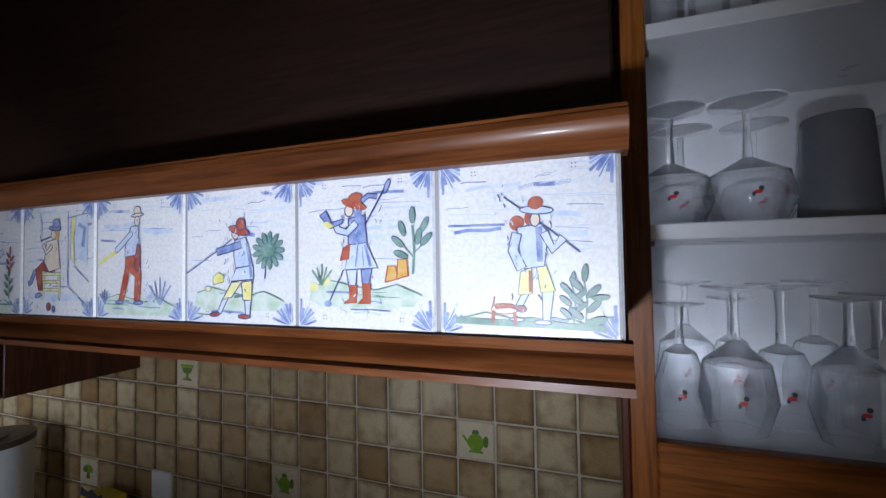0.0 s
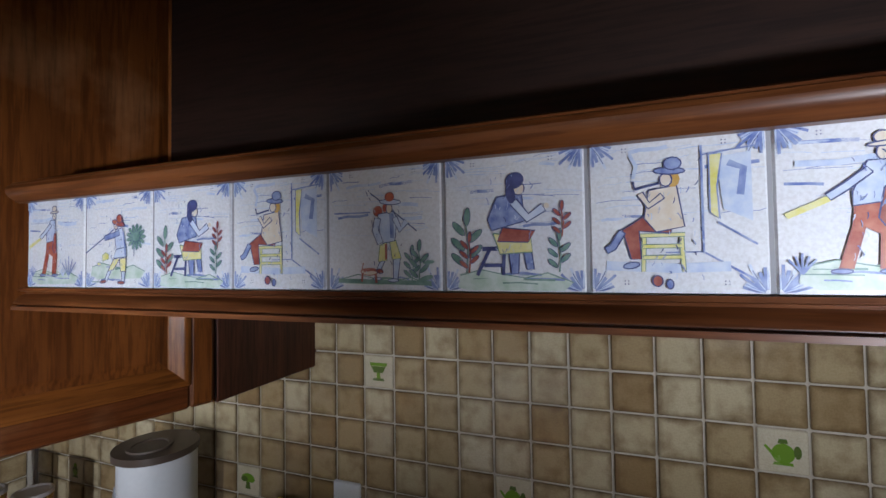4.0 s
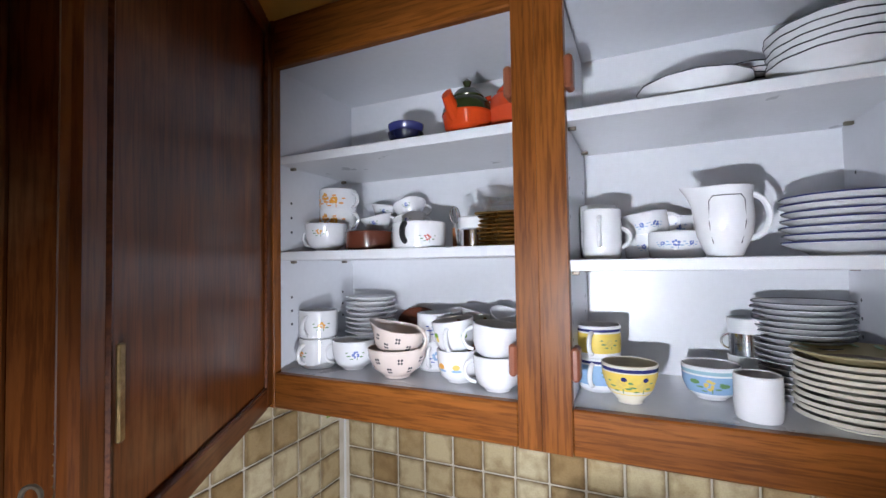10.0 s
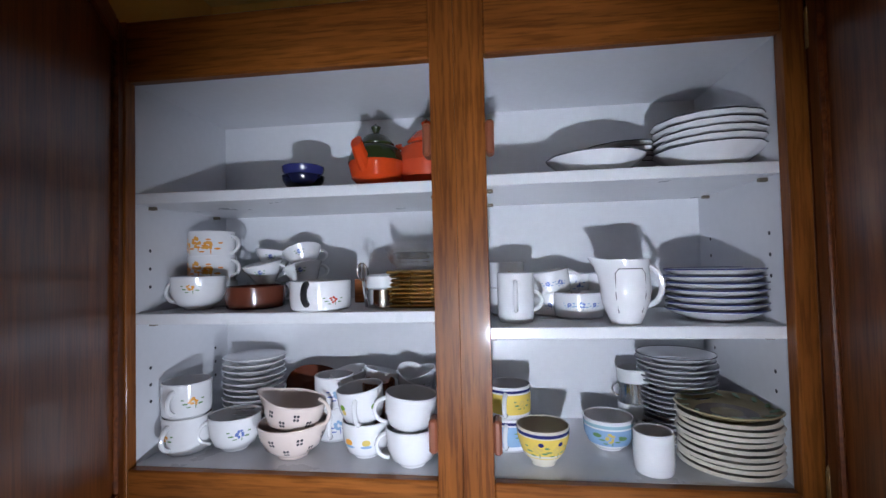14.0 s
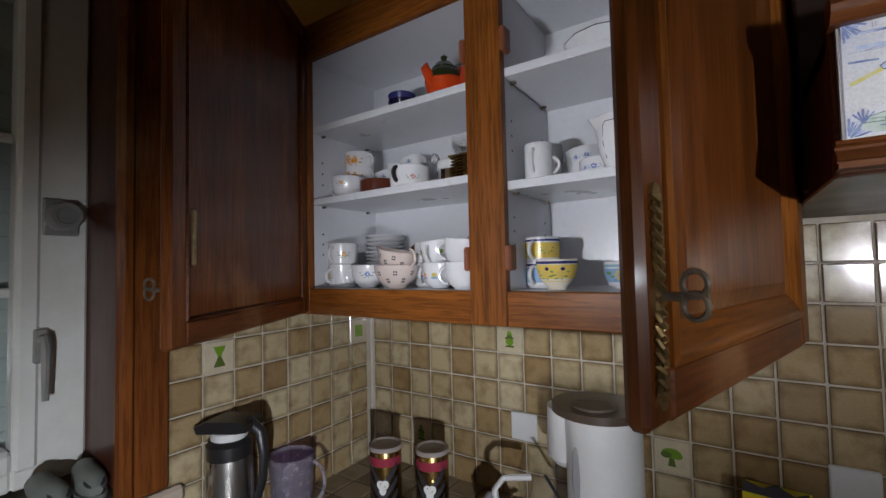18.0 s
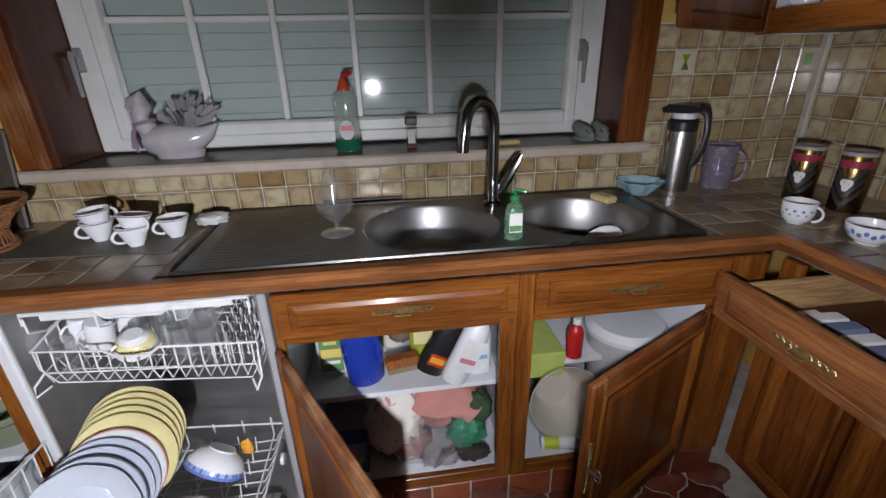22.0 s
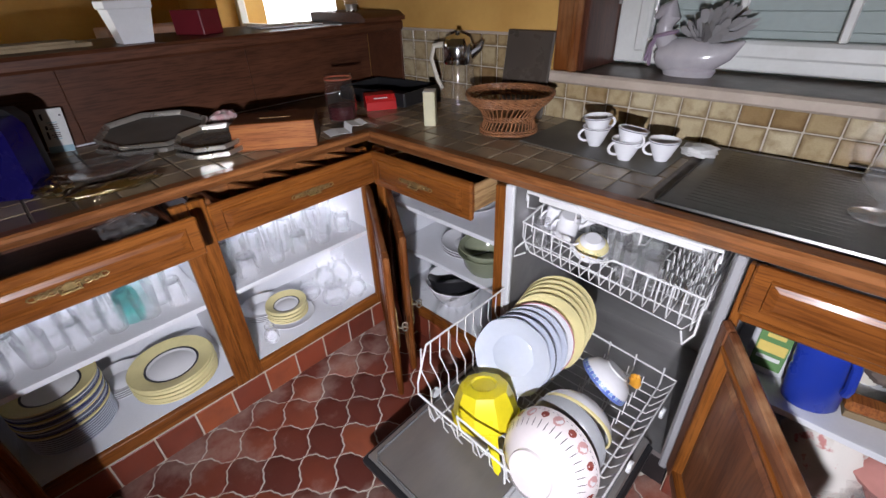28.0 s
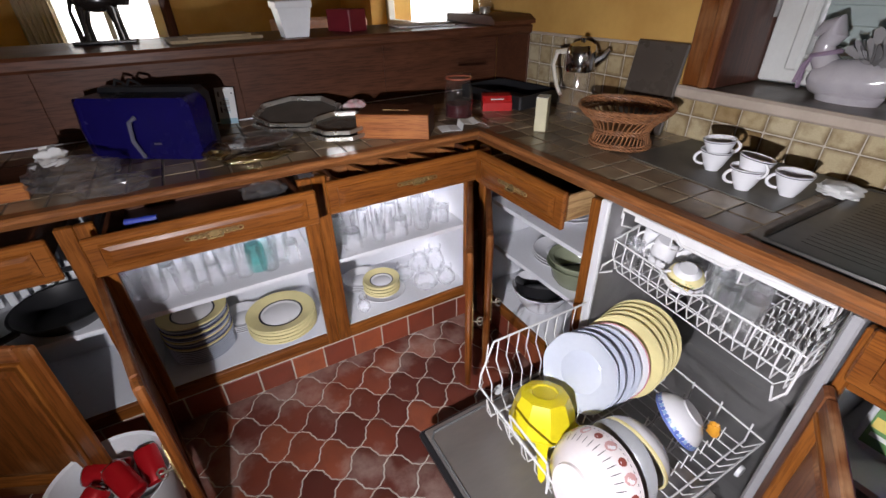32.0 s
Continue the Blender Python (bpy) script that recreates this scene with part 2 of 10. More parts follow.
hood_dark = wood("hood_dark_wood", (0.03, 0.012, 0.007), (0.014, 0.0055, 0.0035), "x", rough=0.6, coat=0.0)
moulding_oak = wood("moulding_oak", (0.27, 0.092, 0.026), (0.05, 0.014, 0.005), "x")
laminate = plain("white_laminate", (0.70, 0.71, 0.75), (0.675, 0.685, 0.72), 5, 0.3, bumps=0.02, rvar=0.02)
shelf_mat = plain("shelf_laminate", (0.71, 0.72, 0.75), (0.67, 0.675, 0.70), 9, 0.28, bumps=0.03, rvar=0.02)
ochre = plain("ochre_plaster", (0.62, 0.37, 0.10), (0.48, 0.26, 0.062), 3.2, 0.8, bumps=0.3, spread=(0.3, 0.62))
ceil_mat = plain("ceiling_plaster", (0.6, 0.45, 0.2), (0.5, 0.36, 0.14), 3.0, 0.85, bumps=0.25)
white_wall = plain("pale_plaster", (0.62, 0.52, 0.34), (0.52, 0.42, 0.26), 3.0, 0.85)
grout = plain("grout", (0.56, 0.50, 0.41), (0.42, 0.37, 0.29), 25, 0.85, bumps=0.3)
grout_dark = plain("worktop_grout", (0.2, 0.175, 0.15), (0.13, 0.11, 0.095), 25, 0.8, bumps=0.3)
floor_grout = plain("floor_grout", (0.56, 0.52, 0.45), (0.40, 0.34, 0.29), 14, 0.9, bumps=0.3)
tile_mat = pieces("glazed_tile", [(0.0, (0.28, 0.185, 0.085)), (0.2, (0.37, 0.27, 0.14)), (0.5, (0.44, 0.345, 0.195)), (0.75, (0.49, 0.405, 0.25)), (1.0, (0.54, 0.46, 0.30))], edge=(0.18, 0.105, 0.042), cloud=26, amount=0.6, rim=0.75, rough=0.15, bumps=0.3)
deco_mat = pieces("cream_tile", [(0.0, (0.55, 0.48, 0.34)), (1.0, (0.6, 0.54, 0.4))], amount=0.2)
top_tile = pieces("worktop_tile", [(0.0, (0.12, 0.086, 0.052)), (0.5, (0.215, 0.158, 0.10)), (1.0, (0.36, 0.288, 0.195))], rough=0.32, edge=(0.09, 0.065, 0.05), cloud=18)
terracotta = pieces("terracotta_tile", [(0.0, (0.095, 0.022, 0.015)), (0.4, (0.15, 0.034, 0.019)), (0.75, (0.20, 0.047, 0.024)), (1.0, (0.25, 0.066, 0.031))], rough=0.42, edge=(0.11, 0.03, 0.022), cloud=11, amount=0.5, coat=0.08, dust=0.75)
kick_tile = pieces("kick_tile", [(0.0, (0.15, 0.034, 0.02)), (0.5, (0.26, 0.056, 0.026)), (1.0, (0.36, 0.095, 0.036))], rough=0.4, edge=(0.1, 0.03, 0.02), cloud=9, coat=0.1)
pvc = plain("white_window_paint", (0.74, 0.75, 0.72), (0.62, 0.62, 0.58), 6, 0.35, bumps=0.03)
shutter_mat = plain("shutter_slat", (0.41, 0.49, 0.465), (0.36, 0.43, 0.41), 5, 0.5, stretch=(1, 0.2, 1))
sill_stone = plain("sill_stone", (0.50, 0.42, 0.34), (0.38, 0.31, 0.25), 9, 0.55, bumps=0.2)
sill_dark = plain("sill_top", (0.15, 0.12, 0.095), (0.10, 0.08, 0.065), 9, 0.35, bumps=0.1)
steel = plain("sink_steel", (0.40, 0.395, 0.39), (0.30, 0.295, 0.29), 8, 0.42, 1.0, bumps=0.03)
steel_dull = plain("worn_steel", (0.16, 0.155, 0.147), (0.105, 0.10, 0.095), 7, 0.32, 1.0, bumps=0.05)
chrome = plain("chrome", (0.62, 0.62, 0.62), (0.55, 0.55, 0.55), 9, 0.12, 1.0, bumps=0)
dull_chrome = plain("dull_tap_metal", (0.24, 0.24, 0.25), (0.17, 0.17, 0.18), 9, 0.25, 1.0, bumps=0)
handle_grey = plain("grey_window_metal", (0.34, 0.34, 0.33), (0.24, 0.24, 0.235), 20, 0.34, 0.35, bumps=0.05)
brass = plain("aged_brass", (0.42, 0.30, 0.13), (0.17, 0.115, 0.05), 60, 0.36, 0.75, bumps=0.3)
iron = plain("dark_iron", (0.26, 0.22, 0.17), (0.11, 0.09, 0.07), 50, 0.34, 0.6, bumps=0.2)
black = plain("black_plastic", (0.018, 0.018, 0.02), (0.012, 0.012, 0.013), 9, 0.35)
# near-black colour that stands in for shade inside hollow places
void_shade = plain("interior_shade", (0.02, 0.02, 0.022), (0.012, 0.012, 0.013), 9, 0.4)
white_pl = plain("white_plastic", (0.72, 0.73, 0.74), (0.64, 0.65, 0.66), 8, 0.32, bumps=0.02)
porcelain = plain("porcelain", (0.78, 0.78, 0.80), (0.72, 0.72, 0.74), 5, 0.14, coat=0.4, bumps=0.0, rvar=0.05)
cream_china = plain("cream_china", (0.74, 0.70, 0.60), (0.68, 0.63, 0.53), 5, 0.16, coat=0.4, bumps=0.0, rvar=0.05)
pink_china = plain("pale_pink_china", (0.70, 0.60, 0.55), (0.64, 0.54, 0.49), 5, 0.18, coat=0.4, bumps=0.0, rvar=0.05)
clear = glass("clear_glass", rough=0.05, film_low=0.01, film_high=0.04, gloss=0.8)


def thick_glass(name, share=0.5):
    """Blown glass that bends what lies behind it, softened by plain transparency."""
    m, n, l, b = nodes(name)
    n.remove(b)
    gl, tr, mx = n.new("ShaderNodeBsdfGlass"), n.new("ShaderNodeBsdfTransparent"), n.new("ShaderNodeMixShader")
    gl.inputs["IOR"].default_value, gl.inputs["Roughness"].default_value = 1.33, 0.04
    gl.inputs[0].default_value, tr.inputs[0].default_value = (0.99, 0.995, 1.0, 1), (0.99, 0.99, 0.99, 1)
    mx.inputs[0].default_value = share
    l.new(tr.outputs[0], mx.inputs[1])
    l.new(gl.outputs[0], mx.inputs[2])
    l.new(mx.outputs[0], n["Material Output"].inputs[0])
    return m


blown = thick_glass("blown_glass", 0.42)
crystal = thick_glass("stem_crystal", 0.75)
jar_glass = glass("jar_glass", rough=0.04, film_low=0.004, film_high=0.014, gloss=1.0)
tulip_glass = glass("tulip_glass", rough=0.06, film_low=0.03, film_high=0.10, gloss=1.0)
teal_glass = glass("teal_glass", (0.5, 0.85, 0.82))
green_glass = glass("green_glass", (0.75, 0.82, 0.68), 0.05)
amber_glass = glass("amber_glass", (0.5, 0.27, 0.16))


def solid(name, c, rough=0.35, metal=0.0, scale=9.0):
    return plain(name, c, None, scale, rough, metal, bumps=0.03)


yellow_gl = solid("yellow_glaze", (0.72, 0.55, 0.16), 0.2)
pale_yellow = solid("pale_yellow_glaze", (0.79, 0.70, 0.36), 0.2)
blue_gl = solid("blue_glaze", (0.30, 0.46, 0.68), 0.2)
lemon_gl = solid("lemon_glaze", (0.80, 0.60, 0.13), 0.2)
navy = solid("navy_glaze", (0.035, 0.04, 0.16), 0.2)
red_gl = solid("red_glaze", (0.55, 0.07, 0.025), 0.18)
orange_c = solid("orange_print", (0.78, 0.36, 0.04), 0.3)
brown_gl = solid("brown_glaze", (0.12, 0.035, 0.02), 0.15)
green_gl = solid("green_glaze", (0.18, 0.34, 0.04), 0.2)
leaf_green = solid("leaf_print", (0.13, 0.26, 0.10), 0.3)
red_pl = solid("red_plastic", (0.50, 0.02, 0.02), 0.3)
blue_pl = solid("blue_plastic", (0.015, 0.04, 0.32), 0.3)
blue_dev = solid("dark_blue_plastic", (0.007, 0.005, 0.075), 0.25)
yellow_pl = solid("yellow_plastic", (0.80, 0.66, 0.02), 0.3)
paper = solid("white_paper", (0.72, 0.72, 0.70), 0.8)
ink = solid("dark_print", (0.03, 0.03, 0.04), 0.5)
blue_print = solid("blue_print", (0.12, 0.18, 0.50), 0.3)
pink_print = solid("pink_print", (0.55, 0.22, 0.24), 0.3)
grey_soft = solid("grey_rubber", (0.20, 0.22, 0.20), 0.7)
wicker = plain("wicker", (0.36, 0.16, 0.07), (0.09, 0.034, 0.016), 40, 0.36, bumps=0.3)
sponge_c = plain("sponge", (0.62, 0.5, 0.24), (0.5, 0.38, 0.16), 60, 0.9, bumps=0.6)
gold = plain("gold_tin", (0.42, 0.28, 0.10), (0.28, 0.17, 0.06), 10, 0.25, 1.0, bumps=0)
pale_blue = solid("pale_blue_glaze", (0.34, 0.52, 0.60), 0.25)
film = glass("cling_film", (0.97, 0.96, 0.96), 0.12, 0.015, 0.07, 0.9)
wire_white = solid("white_coated_wire", (0.74, 0.74, 0.74), 0.35)


# ---- building helpers ----


class Geo:
    """Vertices and faces gathered from simple solids."""

    def __init__(self):
        self.v, self.f, self.m, self.mi = [], [], None, 0
        self.mats = []

    def at(self, m=None):
        self.m = m
        return self

    def slot(self, i):
        self.mi = i
        return self

    def put(self, vs, fs):
        k = len(self.v)
        self.v += [self.m @ Vector(p) for p in vs] if self.m else [Vector(p) for p in vs]
        self.f += [tuple(k + i for i in f) for f in fs]
        self.mats += [self.mi] * len(fs)
        return self

    def box(self, x0, x1, y0, y1, z0, z1, c=0.0):
        lo, hi = (min(x0, x1), min(y0, y1), min(z0, z1)), (max(x0, x1), max(y0, y1), max(z0, z1))
        c = min(c, *(0.45 * (b - a) for a, b in zip(lo, hi)))
        if c <= 0:
            vs = [(x, y, z) for z in (lo[2], hi[2]) for y in (lo[1], hi[1]) for x in (lo[0], hi[0])]
            return self.put(vs, [(0, 2, 3, 1), (4, 5, 7, 6), (0, 1, 5, 4), (2, 6, 7, 3), (0, 4, 6, 2), (1, 3, 7, 5)])
        vs, idx = [], {}
        for s in [(i, j, k) for i in (0, 1) for j in (0, 1) for k in (0, 1)]:
            for a in range(3):
                p = [(hi[q] if s[q] else lo[q]) if q == a else (hi[q] - c if s[q] else lo[q] + c) for q in range(3)]
                idx[(*s, a)] = len(vs)
                vs.append(tuple(p))
        mid = Vector([(a + b) / 2 for a, b in zip(lo, hi)])
        fs = []

        def face(ids):
            p = [Vector(vs[i]) for i in ids]
            nrm = (p[1] - p[0]).cross(p[2] - p[0])
            fs.append(tuple(ids) if nrm.dot(sum(p, Vector()) / len(p) - mid) > 0 else tuple(reversed(ids)))

        for a in range(3):
            b, d = [q for q in range(3) if q != a]
            for s in (0, 1):
                ring = []
                for u, w in ((0, 0), (1, 0), (1, 1), (0, 1)):
                    k = [0, 0, 0]
                    k[a], k[b], k[d] = s, u, w
                    ring.append(idx[(*k, a)])
                face(ring)
            for u in (0, 1):
                for w in (0, 1):
                    k0, k1 = [0, 0, 0], [0, 0, 0]
                    k0[b], k0[d], k1[b], k1[d] = u, w, u, w
                    k1[a] = 1
                    face([idx[(*k0, b)], idx[(*k1, b)], idx[(*k1, d)], idx[(*k0, d)]])
        for s in [(i, j, k) for i in (0, 1) for j in (0, 1) for k in (0, 1)]:
            face([idx[(*s, a)] for a in range(3)])
        return self.put(vs, fs)

    def lathe(self, prof, n=24, c=(0, 0, 0), wob=0.0, lobes=0):
        """Turns (radius, height) pairs about an upright axis; lobes: a scalloped outline."""
        vs, fs, prev = [], [], None
        for r, z in prof:
            if r <= 1e-6:
                ring = [len(vs)]
                vs.append((c[0], c[1], c[2] + z))
            else:
                ring = list(range(len(vs), len(vs) + n))
                for i in range(n):
                    a = 2 * math.pi * i / n
                    q = r * (1 + (wob * math.cos(lobes * a) if lobes else 0))
                    vs.append((c[0] + q * math.cos(a), c[1] + q * math.sin(a), c[2] + z))
            if prev:
                if len(prev) == 1 and len(ring) > 1:
                    fs += [(prev[0], ring[(i + 1) % n], ring[i]) for i in range(n)]
                elif len(ring) == 1 and len(prev) > 1:
                    fs += [(ring[0], prev[i], prev[(i + 1) % n]) for i in range(n)]
                elif len(ring) > 1:
                    fs += [(prev[i], prev[(i + 1) % n], ring[(i + 1) % n], ring[i]) for i in range(n)]
            prev = ring
        return self.put(vs, fs)

    def tube(self, pts, r, n=6, closed=False, flat=1.0):
        pts = [Vector(p) for p in pts]
        k, vs, fs = len(pts), [], []
        up = None
        for i, p in enumerate(pts):
            a = pts[(i - 1) % k] if closed or i else p
            b = pts[(i + 1) % k] if closed or i < k - 1 else p
            d = (b - a).normalized()
            if up is None:
                up = d.orthogonal().normalized()
            up = (up - d * up.dot(d))
            up = up.normalized() if up.length > 1e-6 else d.orthogonal().normalized()
            s = d.cross(up)
            rr = r[i] if isinstance(r, (list, tuple)) else r
            vs += [tuple(p + up * rr * math.cos(2 * math.pi * j / n) + s * rr * flat * math.sin(2 * math.pi * j / n)) for j in range(n)]
        for i in range(k if closed else k - 1):
            for j in range(n):
                q = (i + 1) % k
                fs.append((i * n + j, i * n + (j + 1) % n, q * n + (j + 1) % n, q * n + j))
        if not closed:
            fs += [tuple(reversed(range(n))), tuple(range((k - 1) * n, k * n))]
        return self.put(vs, fs)

    def prism(self, poly, h0, h1, plane="xy"):
        """A polygon drawn in one plane and given a thickness across it."""
        def lift(u, w, h):
            return {"xy": (u, w, h), "xz": (u, h, w), "yz": (h, u, w)}[plane]
        n = len(poly)
        vs = [lift(u, w, h0) for u, w in poly] + [lift(u, w, h1) for u, w in poly]
        area = sum(poly[i][0] * poly[(i + 1) % n][1] - poly[(i + 1) % n][0] * poly[i][1] for i in range(n))
        flip = (area > 0) != (h1 > h0)
        if plane == "xz":
            flip = not flip
        fs = [tuple(reversed(range(n))), tuple(range(n, 2 * n))] + [(i, (i + 1) % n, n + (i + 1) % n, n + i) for i in range(n)]
        return self.put(vs, [tuple(reversed(f)) for f in fs] if flip else fs)

    def ball(self, c, r, n=10, s=(1, 1, 1)):
        prof = [(r * math.sin(math.pi * i / n) * 1.0, -r * math.cos(math.pi * i / n)) for i in range(n + 1)]
        prof[0], prof[-1] = (0, -r), (0, r)
        keep = self.m
        self.m = (keep or Matrix()) @ Matrix.Translation(c) @ Matrix.Diagonal((*s, 1))
        self.lathe(prof, n + 4)
        self.m = keep
        return self

    def mesh(self, name, mats, smooth=True, angle=35):
        me = bpy.data.meshes.new(name)
        me.from_pydata([tuple(p) for p in self.v], [], self.f)
        for x in mats if isinstance(mats, (list, tuple)) else [mats]:
            me.materials.append(x)
        if any(self.mats):
            me.polygons.foreach_set("material_index", self.mats)
        if smooth:
            me.shade_smooth()
            me.set_sharp_from_angle(angle=radians(angle))
        me.update()
        return me


def part(name, g, mats, parent, label="", smooth=True, angle=35):
    """One mesh object under a thing or under a part."""
    ob = new(name, g.mesh(name, mats, smooth, angle) if isinstance(g, Geo) else g)
    ob.parent = parent
    return tagged(ob, label)


def thing(name, label, category, m=None, group="", kind=""):
    ob = new(name)
    ob.empty_display_size = 0.05
    ob.matrix_world = m or Matrix()
    return tagged(ob, label, category, group, kind)


def single(name, g, mats, label, category, m=None, group="", kind="", smooth=True, angle=35):
    ob = new(name, g.mesh(name, mats, smooth, angle))
    ob.matrix_world = m or Matrix()
    return tagged(ob, label, category, group, kind)


def structure(name, g, mats, label, category, smooth=True):
    return single(name, g, mats, label, category, kind="structure", smooth=smooth)


def arc(c, r, a0, a1, n, plane="xz"):
    out = []
    for i in range(n + 1):
        a = radians(a0 + (a1 - a0) * i / n)
        u, w = r * math.cos(a), r * math.sin(a)
        out.append({"xz": (c[0] + u, c[1], c[2] + w), "yz": (c[0], c[1] + u, c[2] + w), "xy": (c[0] + u, c[1] + w, c[2])}[plane])
    return out


def ell(cx, cy, rx, ry, n=14, a0=0, tilt=0):
    t = radians(tilt)
    out = []
    for i in range(n):
        a = a0 + 2 * math.pi * i / n
        u, w = rx * math.cos(a), ry * math.sin(a)
        out.append((cx + u * math.cos(t) - w * math.sin(t), cy + u * math.sin(t) + w * math.cos(t)))
    return out


# ---- the rooms ----
CEIL = 2.56
PEN = -3.69  # kitchen side of the half wall


def wall_with_holes(g, axis, a0, a1, b0, b1, z0, z1, holes):
    """A wall slab from a0 to a1 along its length, b0 to b1 thick, with openings (p0, p1, q0, q1)."""
    def slab(p0, p1, q0, q1):
        if p1 - p0 > 1e-4 and q1 - q0 > 1e-4:
            g.box(*((p0, p1, b0, b1) if axis == "x" else (b0, b1, p0, p1)), q0, q1)
    at = a0
    for p0, p1, q0, q1 in sorted(holes):
        slab(at, p0, z0, z1)
        slab(p0, p1, z0, q0)
        slab(p0, p1, q1, z1)
        at = p1
    slab(at, a1, z0, z1)
    return g


structure("wall_window", wall_with_holes(Geo(), "y", -6.9, 0.3, -0.38, 0.0, 0, CEIL, [(-5.8, -4.22, 1.12, 2.05), (-2.80, -0.72, 1.06, 2.32)]), ochre, "ochre sponge-painted plaster wall with two windows", "wall", smooth=False)
structure("wall_hood", Geo().box(0.0, 4.6, 0.0, 0.3, 0, CEIL), ochre, "ochre sponge-painted plaster wall behind the hood", "wall", smooth=False)
structure("wall_end", Geo().box(4.4, 4.6, -6.9, 0.0, 0, CEIL), white_wall, "plain plaster wall closing the rooms", "wall", smooth=False)
structure("wall_far", wall_with_holes(Geo(), "x", 0.0, 4.4, -6.9, -6.6, 0, CEIL, [(1.55, 2.36, 0.02, 2.2)]), ochre, "ochre wall of the next room with a glazed door", "wall", smooth=False)
structure("ceiling", Geo().box(-0.38, 4.6, -6.9, 0.3, CEIL, CEIL + 0.15), ceil_mat, "yellowed plaster ceiling", "ceiling", smooth=False)
floor = structure("floor", Geo().box(-0.38, 4.6, -6.9, 0.3, -0.15, -0.004), floor_grout, "terracotta tile floor with wavy pale joints", "floor", smooth=False)
structure("ground", Geo().box(-60, 70, -80, 60, -0.6, -0.3), leaf_green, "garden lawn outside the house", "ground", smooth=False)

# half wall to the next room, with its boarded face and its ledge
BACK = -3.95  # boarded face under the deep ledge
half = structure("wall_half", Geo().box(0.0, 4.4, -4.12, BACK - 0.022, 0, 1.2), ochre, "half-height wall between kitchen and next room", "wall", smooth=False)
for i in range(6):
    part("board", Geo().box(0.014 + i * 0.6665, 0.6795 + i * 0.6665, BACK - 0.02, BACK, 0.9, 1.2, 0.0015), dark_x, half, "dark brown stained board" if i == 0 else "")
part("backing", Geo().box(0.001, 4.4, BACK - 0.0218, BACK - 0.0202, 0.9, 1.2), dark_x, half)
part("side_board", Geo().box(0.0008, 0.013, BACK, PEN - 0.001, 0.9, 1.2, 0.001), dark_x, half, "dark board against the window wall")
part("sealing_strip", Geo().box(0.014, 4.4, BACK + 0.0005, BACK + 0.005, 0.918, 0.9235, 0.001), white_pl, half, "thin pale sealing strip")
g = Geo()
g.box(0.001, 4.4, -4.16, PEN + 0.02, 1.2, 1.245, 0.01)
part("ledge", g, dark_x, half, "dark worn wooden ledge")
part("ledge_end", Geo().prism([(-4.1, 1.246), (PEN + 0.03, 1.246), (PEN + 0.03, 1.262), (PEN - 0.01, 1.285), (-4.1, 1.285)], 0.002, 0.24, "yz"), dark_x, half, "raised wooden end block")

# kitchen window
window = thing("window_1", "white painted kitchen window with glazing bars and closed roller shutter", "window", kind="structure")
Y0, Y1, Z0, Z1 = -2.72, -0.77, 1.10, 2.30
GY0, GY1, GZ0, GZ1 = -2.600, -0.905, 1.193, 2.235
g = Geo()
g.box(-0.30, -0.245, Y0, GY0, Z0, Z1, 0.006).box(-0.30, -0.245, GY1, Y1, Z0, Z1, 0.006)
g.box(-0.30, -0.245, GY0, GY1, Z0, GZ0, 0.006).box(-0.30, -0.245, GY0, GY1, GZ1, Z1, 0.006)
part("window_frame", g, pvc, window)
g = Geo()
g.box(-0.262, -0.238, GY0 - 0.045, GY0 - 0.002, Z0 + 0.04, Z1 - 0.03, 0.008).box(-0.262, -0.238, GY1 + 0.002, GY1 + 0.045, Z0 + 0.04, Z1 - 0.03, 0.008)
g.box(-0.262, -0.238, GY0, GY1, Z0 + 0.04, GZ0 - 0.002, 0.008)
part("sash", g, pvc, window)
ys = [GY0 + (GY1 - GY0) * i / 6 for i in range(1, 6)]
zs = [1.546, 1.905]
for y in ys:
    part("glazing_bar", Geo().box(-0.284, -0.262, y - 0.012, y + 0.012, GZ0, GZ1, 0.004), pvc, window)
for z in zs:
    part("glazing_bar", Geo().box(-0.280, -0.266, GY0, GY1, z - 0.011, z + 0.011, 0.004), pvc, window)
pane = part("pane", Geo().box(-0.276, -0.272, GY0, GY1, GZ0, GZ1), clear, window, "dusty clear glass")
pane.visible_shadow = False
shutter = thing("roller_shutter", "closed pale grey-green roller shutter behind the window", "shutter")
part("shutter_back", Geo().box(-0.375, -0.362, -2.79, -0.73, 1.07, 2.31), shutter_mat, shutter)
slat = Geo().box(-0.004, 0.004, -1.0, 1.0, 0.0002, 0.0578, 0.0022).mesh("slat", shutter_mat)
for i in range(22):
    ob = part("slat", slat, None, shutter)
    ob.location = (-0.345 + 0.0008 * math.sin(i * 1.7), (Y0 + Y1) / 2, Z0 + i * 0.058)
for y in (-0.86, -2.70):
    g = Geo()
    g.box(-0.245, -0.232, y - 0.014, y + 0.014, 1.38, 1.46, 0.004)
    g.tube([(-0.232, y, 1.435), (-0.20, y, 1.44), (-0.195, y, 1.42), (-0.197, y, 1.30)], [0.009, 0.009, 0.010, 0.007], 8)
    part("window_handle", g, handle_grey, window, "grey metal lever handle")
g = Geo().at(Matrix.Translation((-0.235, -0.825, 1.725)) @ Matrix.Rotation(radians(90), 4, "Y"))
g.lathe([(0, 0), (0.034, 0), (0.034, 0.03), (0.030, 0.042), (0.02, 0.042), (0.018, 0.038), (0, 0.038)], 20)
g.at(None).box(-0.245, -0.235, -0.86, -0.79, 1.68, 1.77, 0.004)
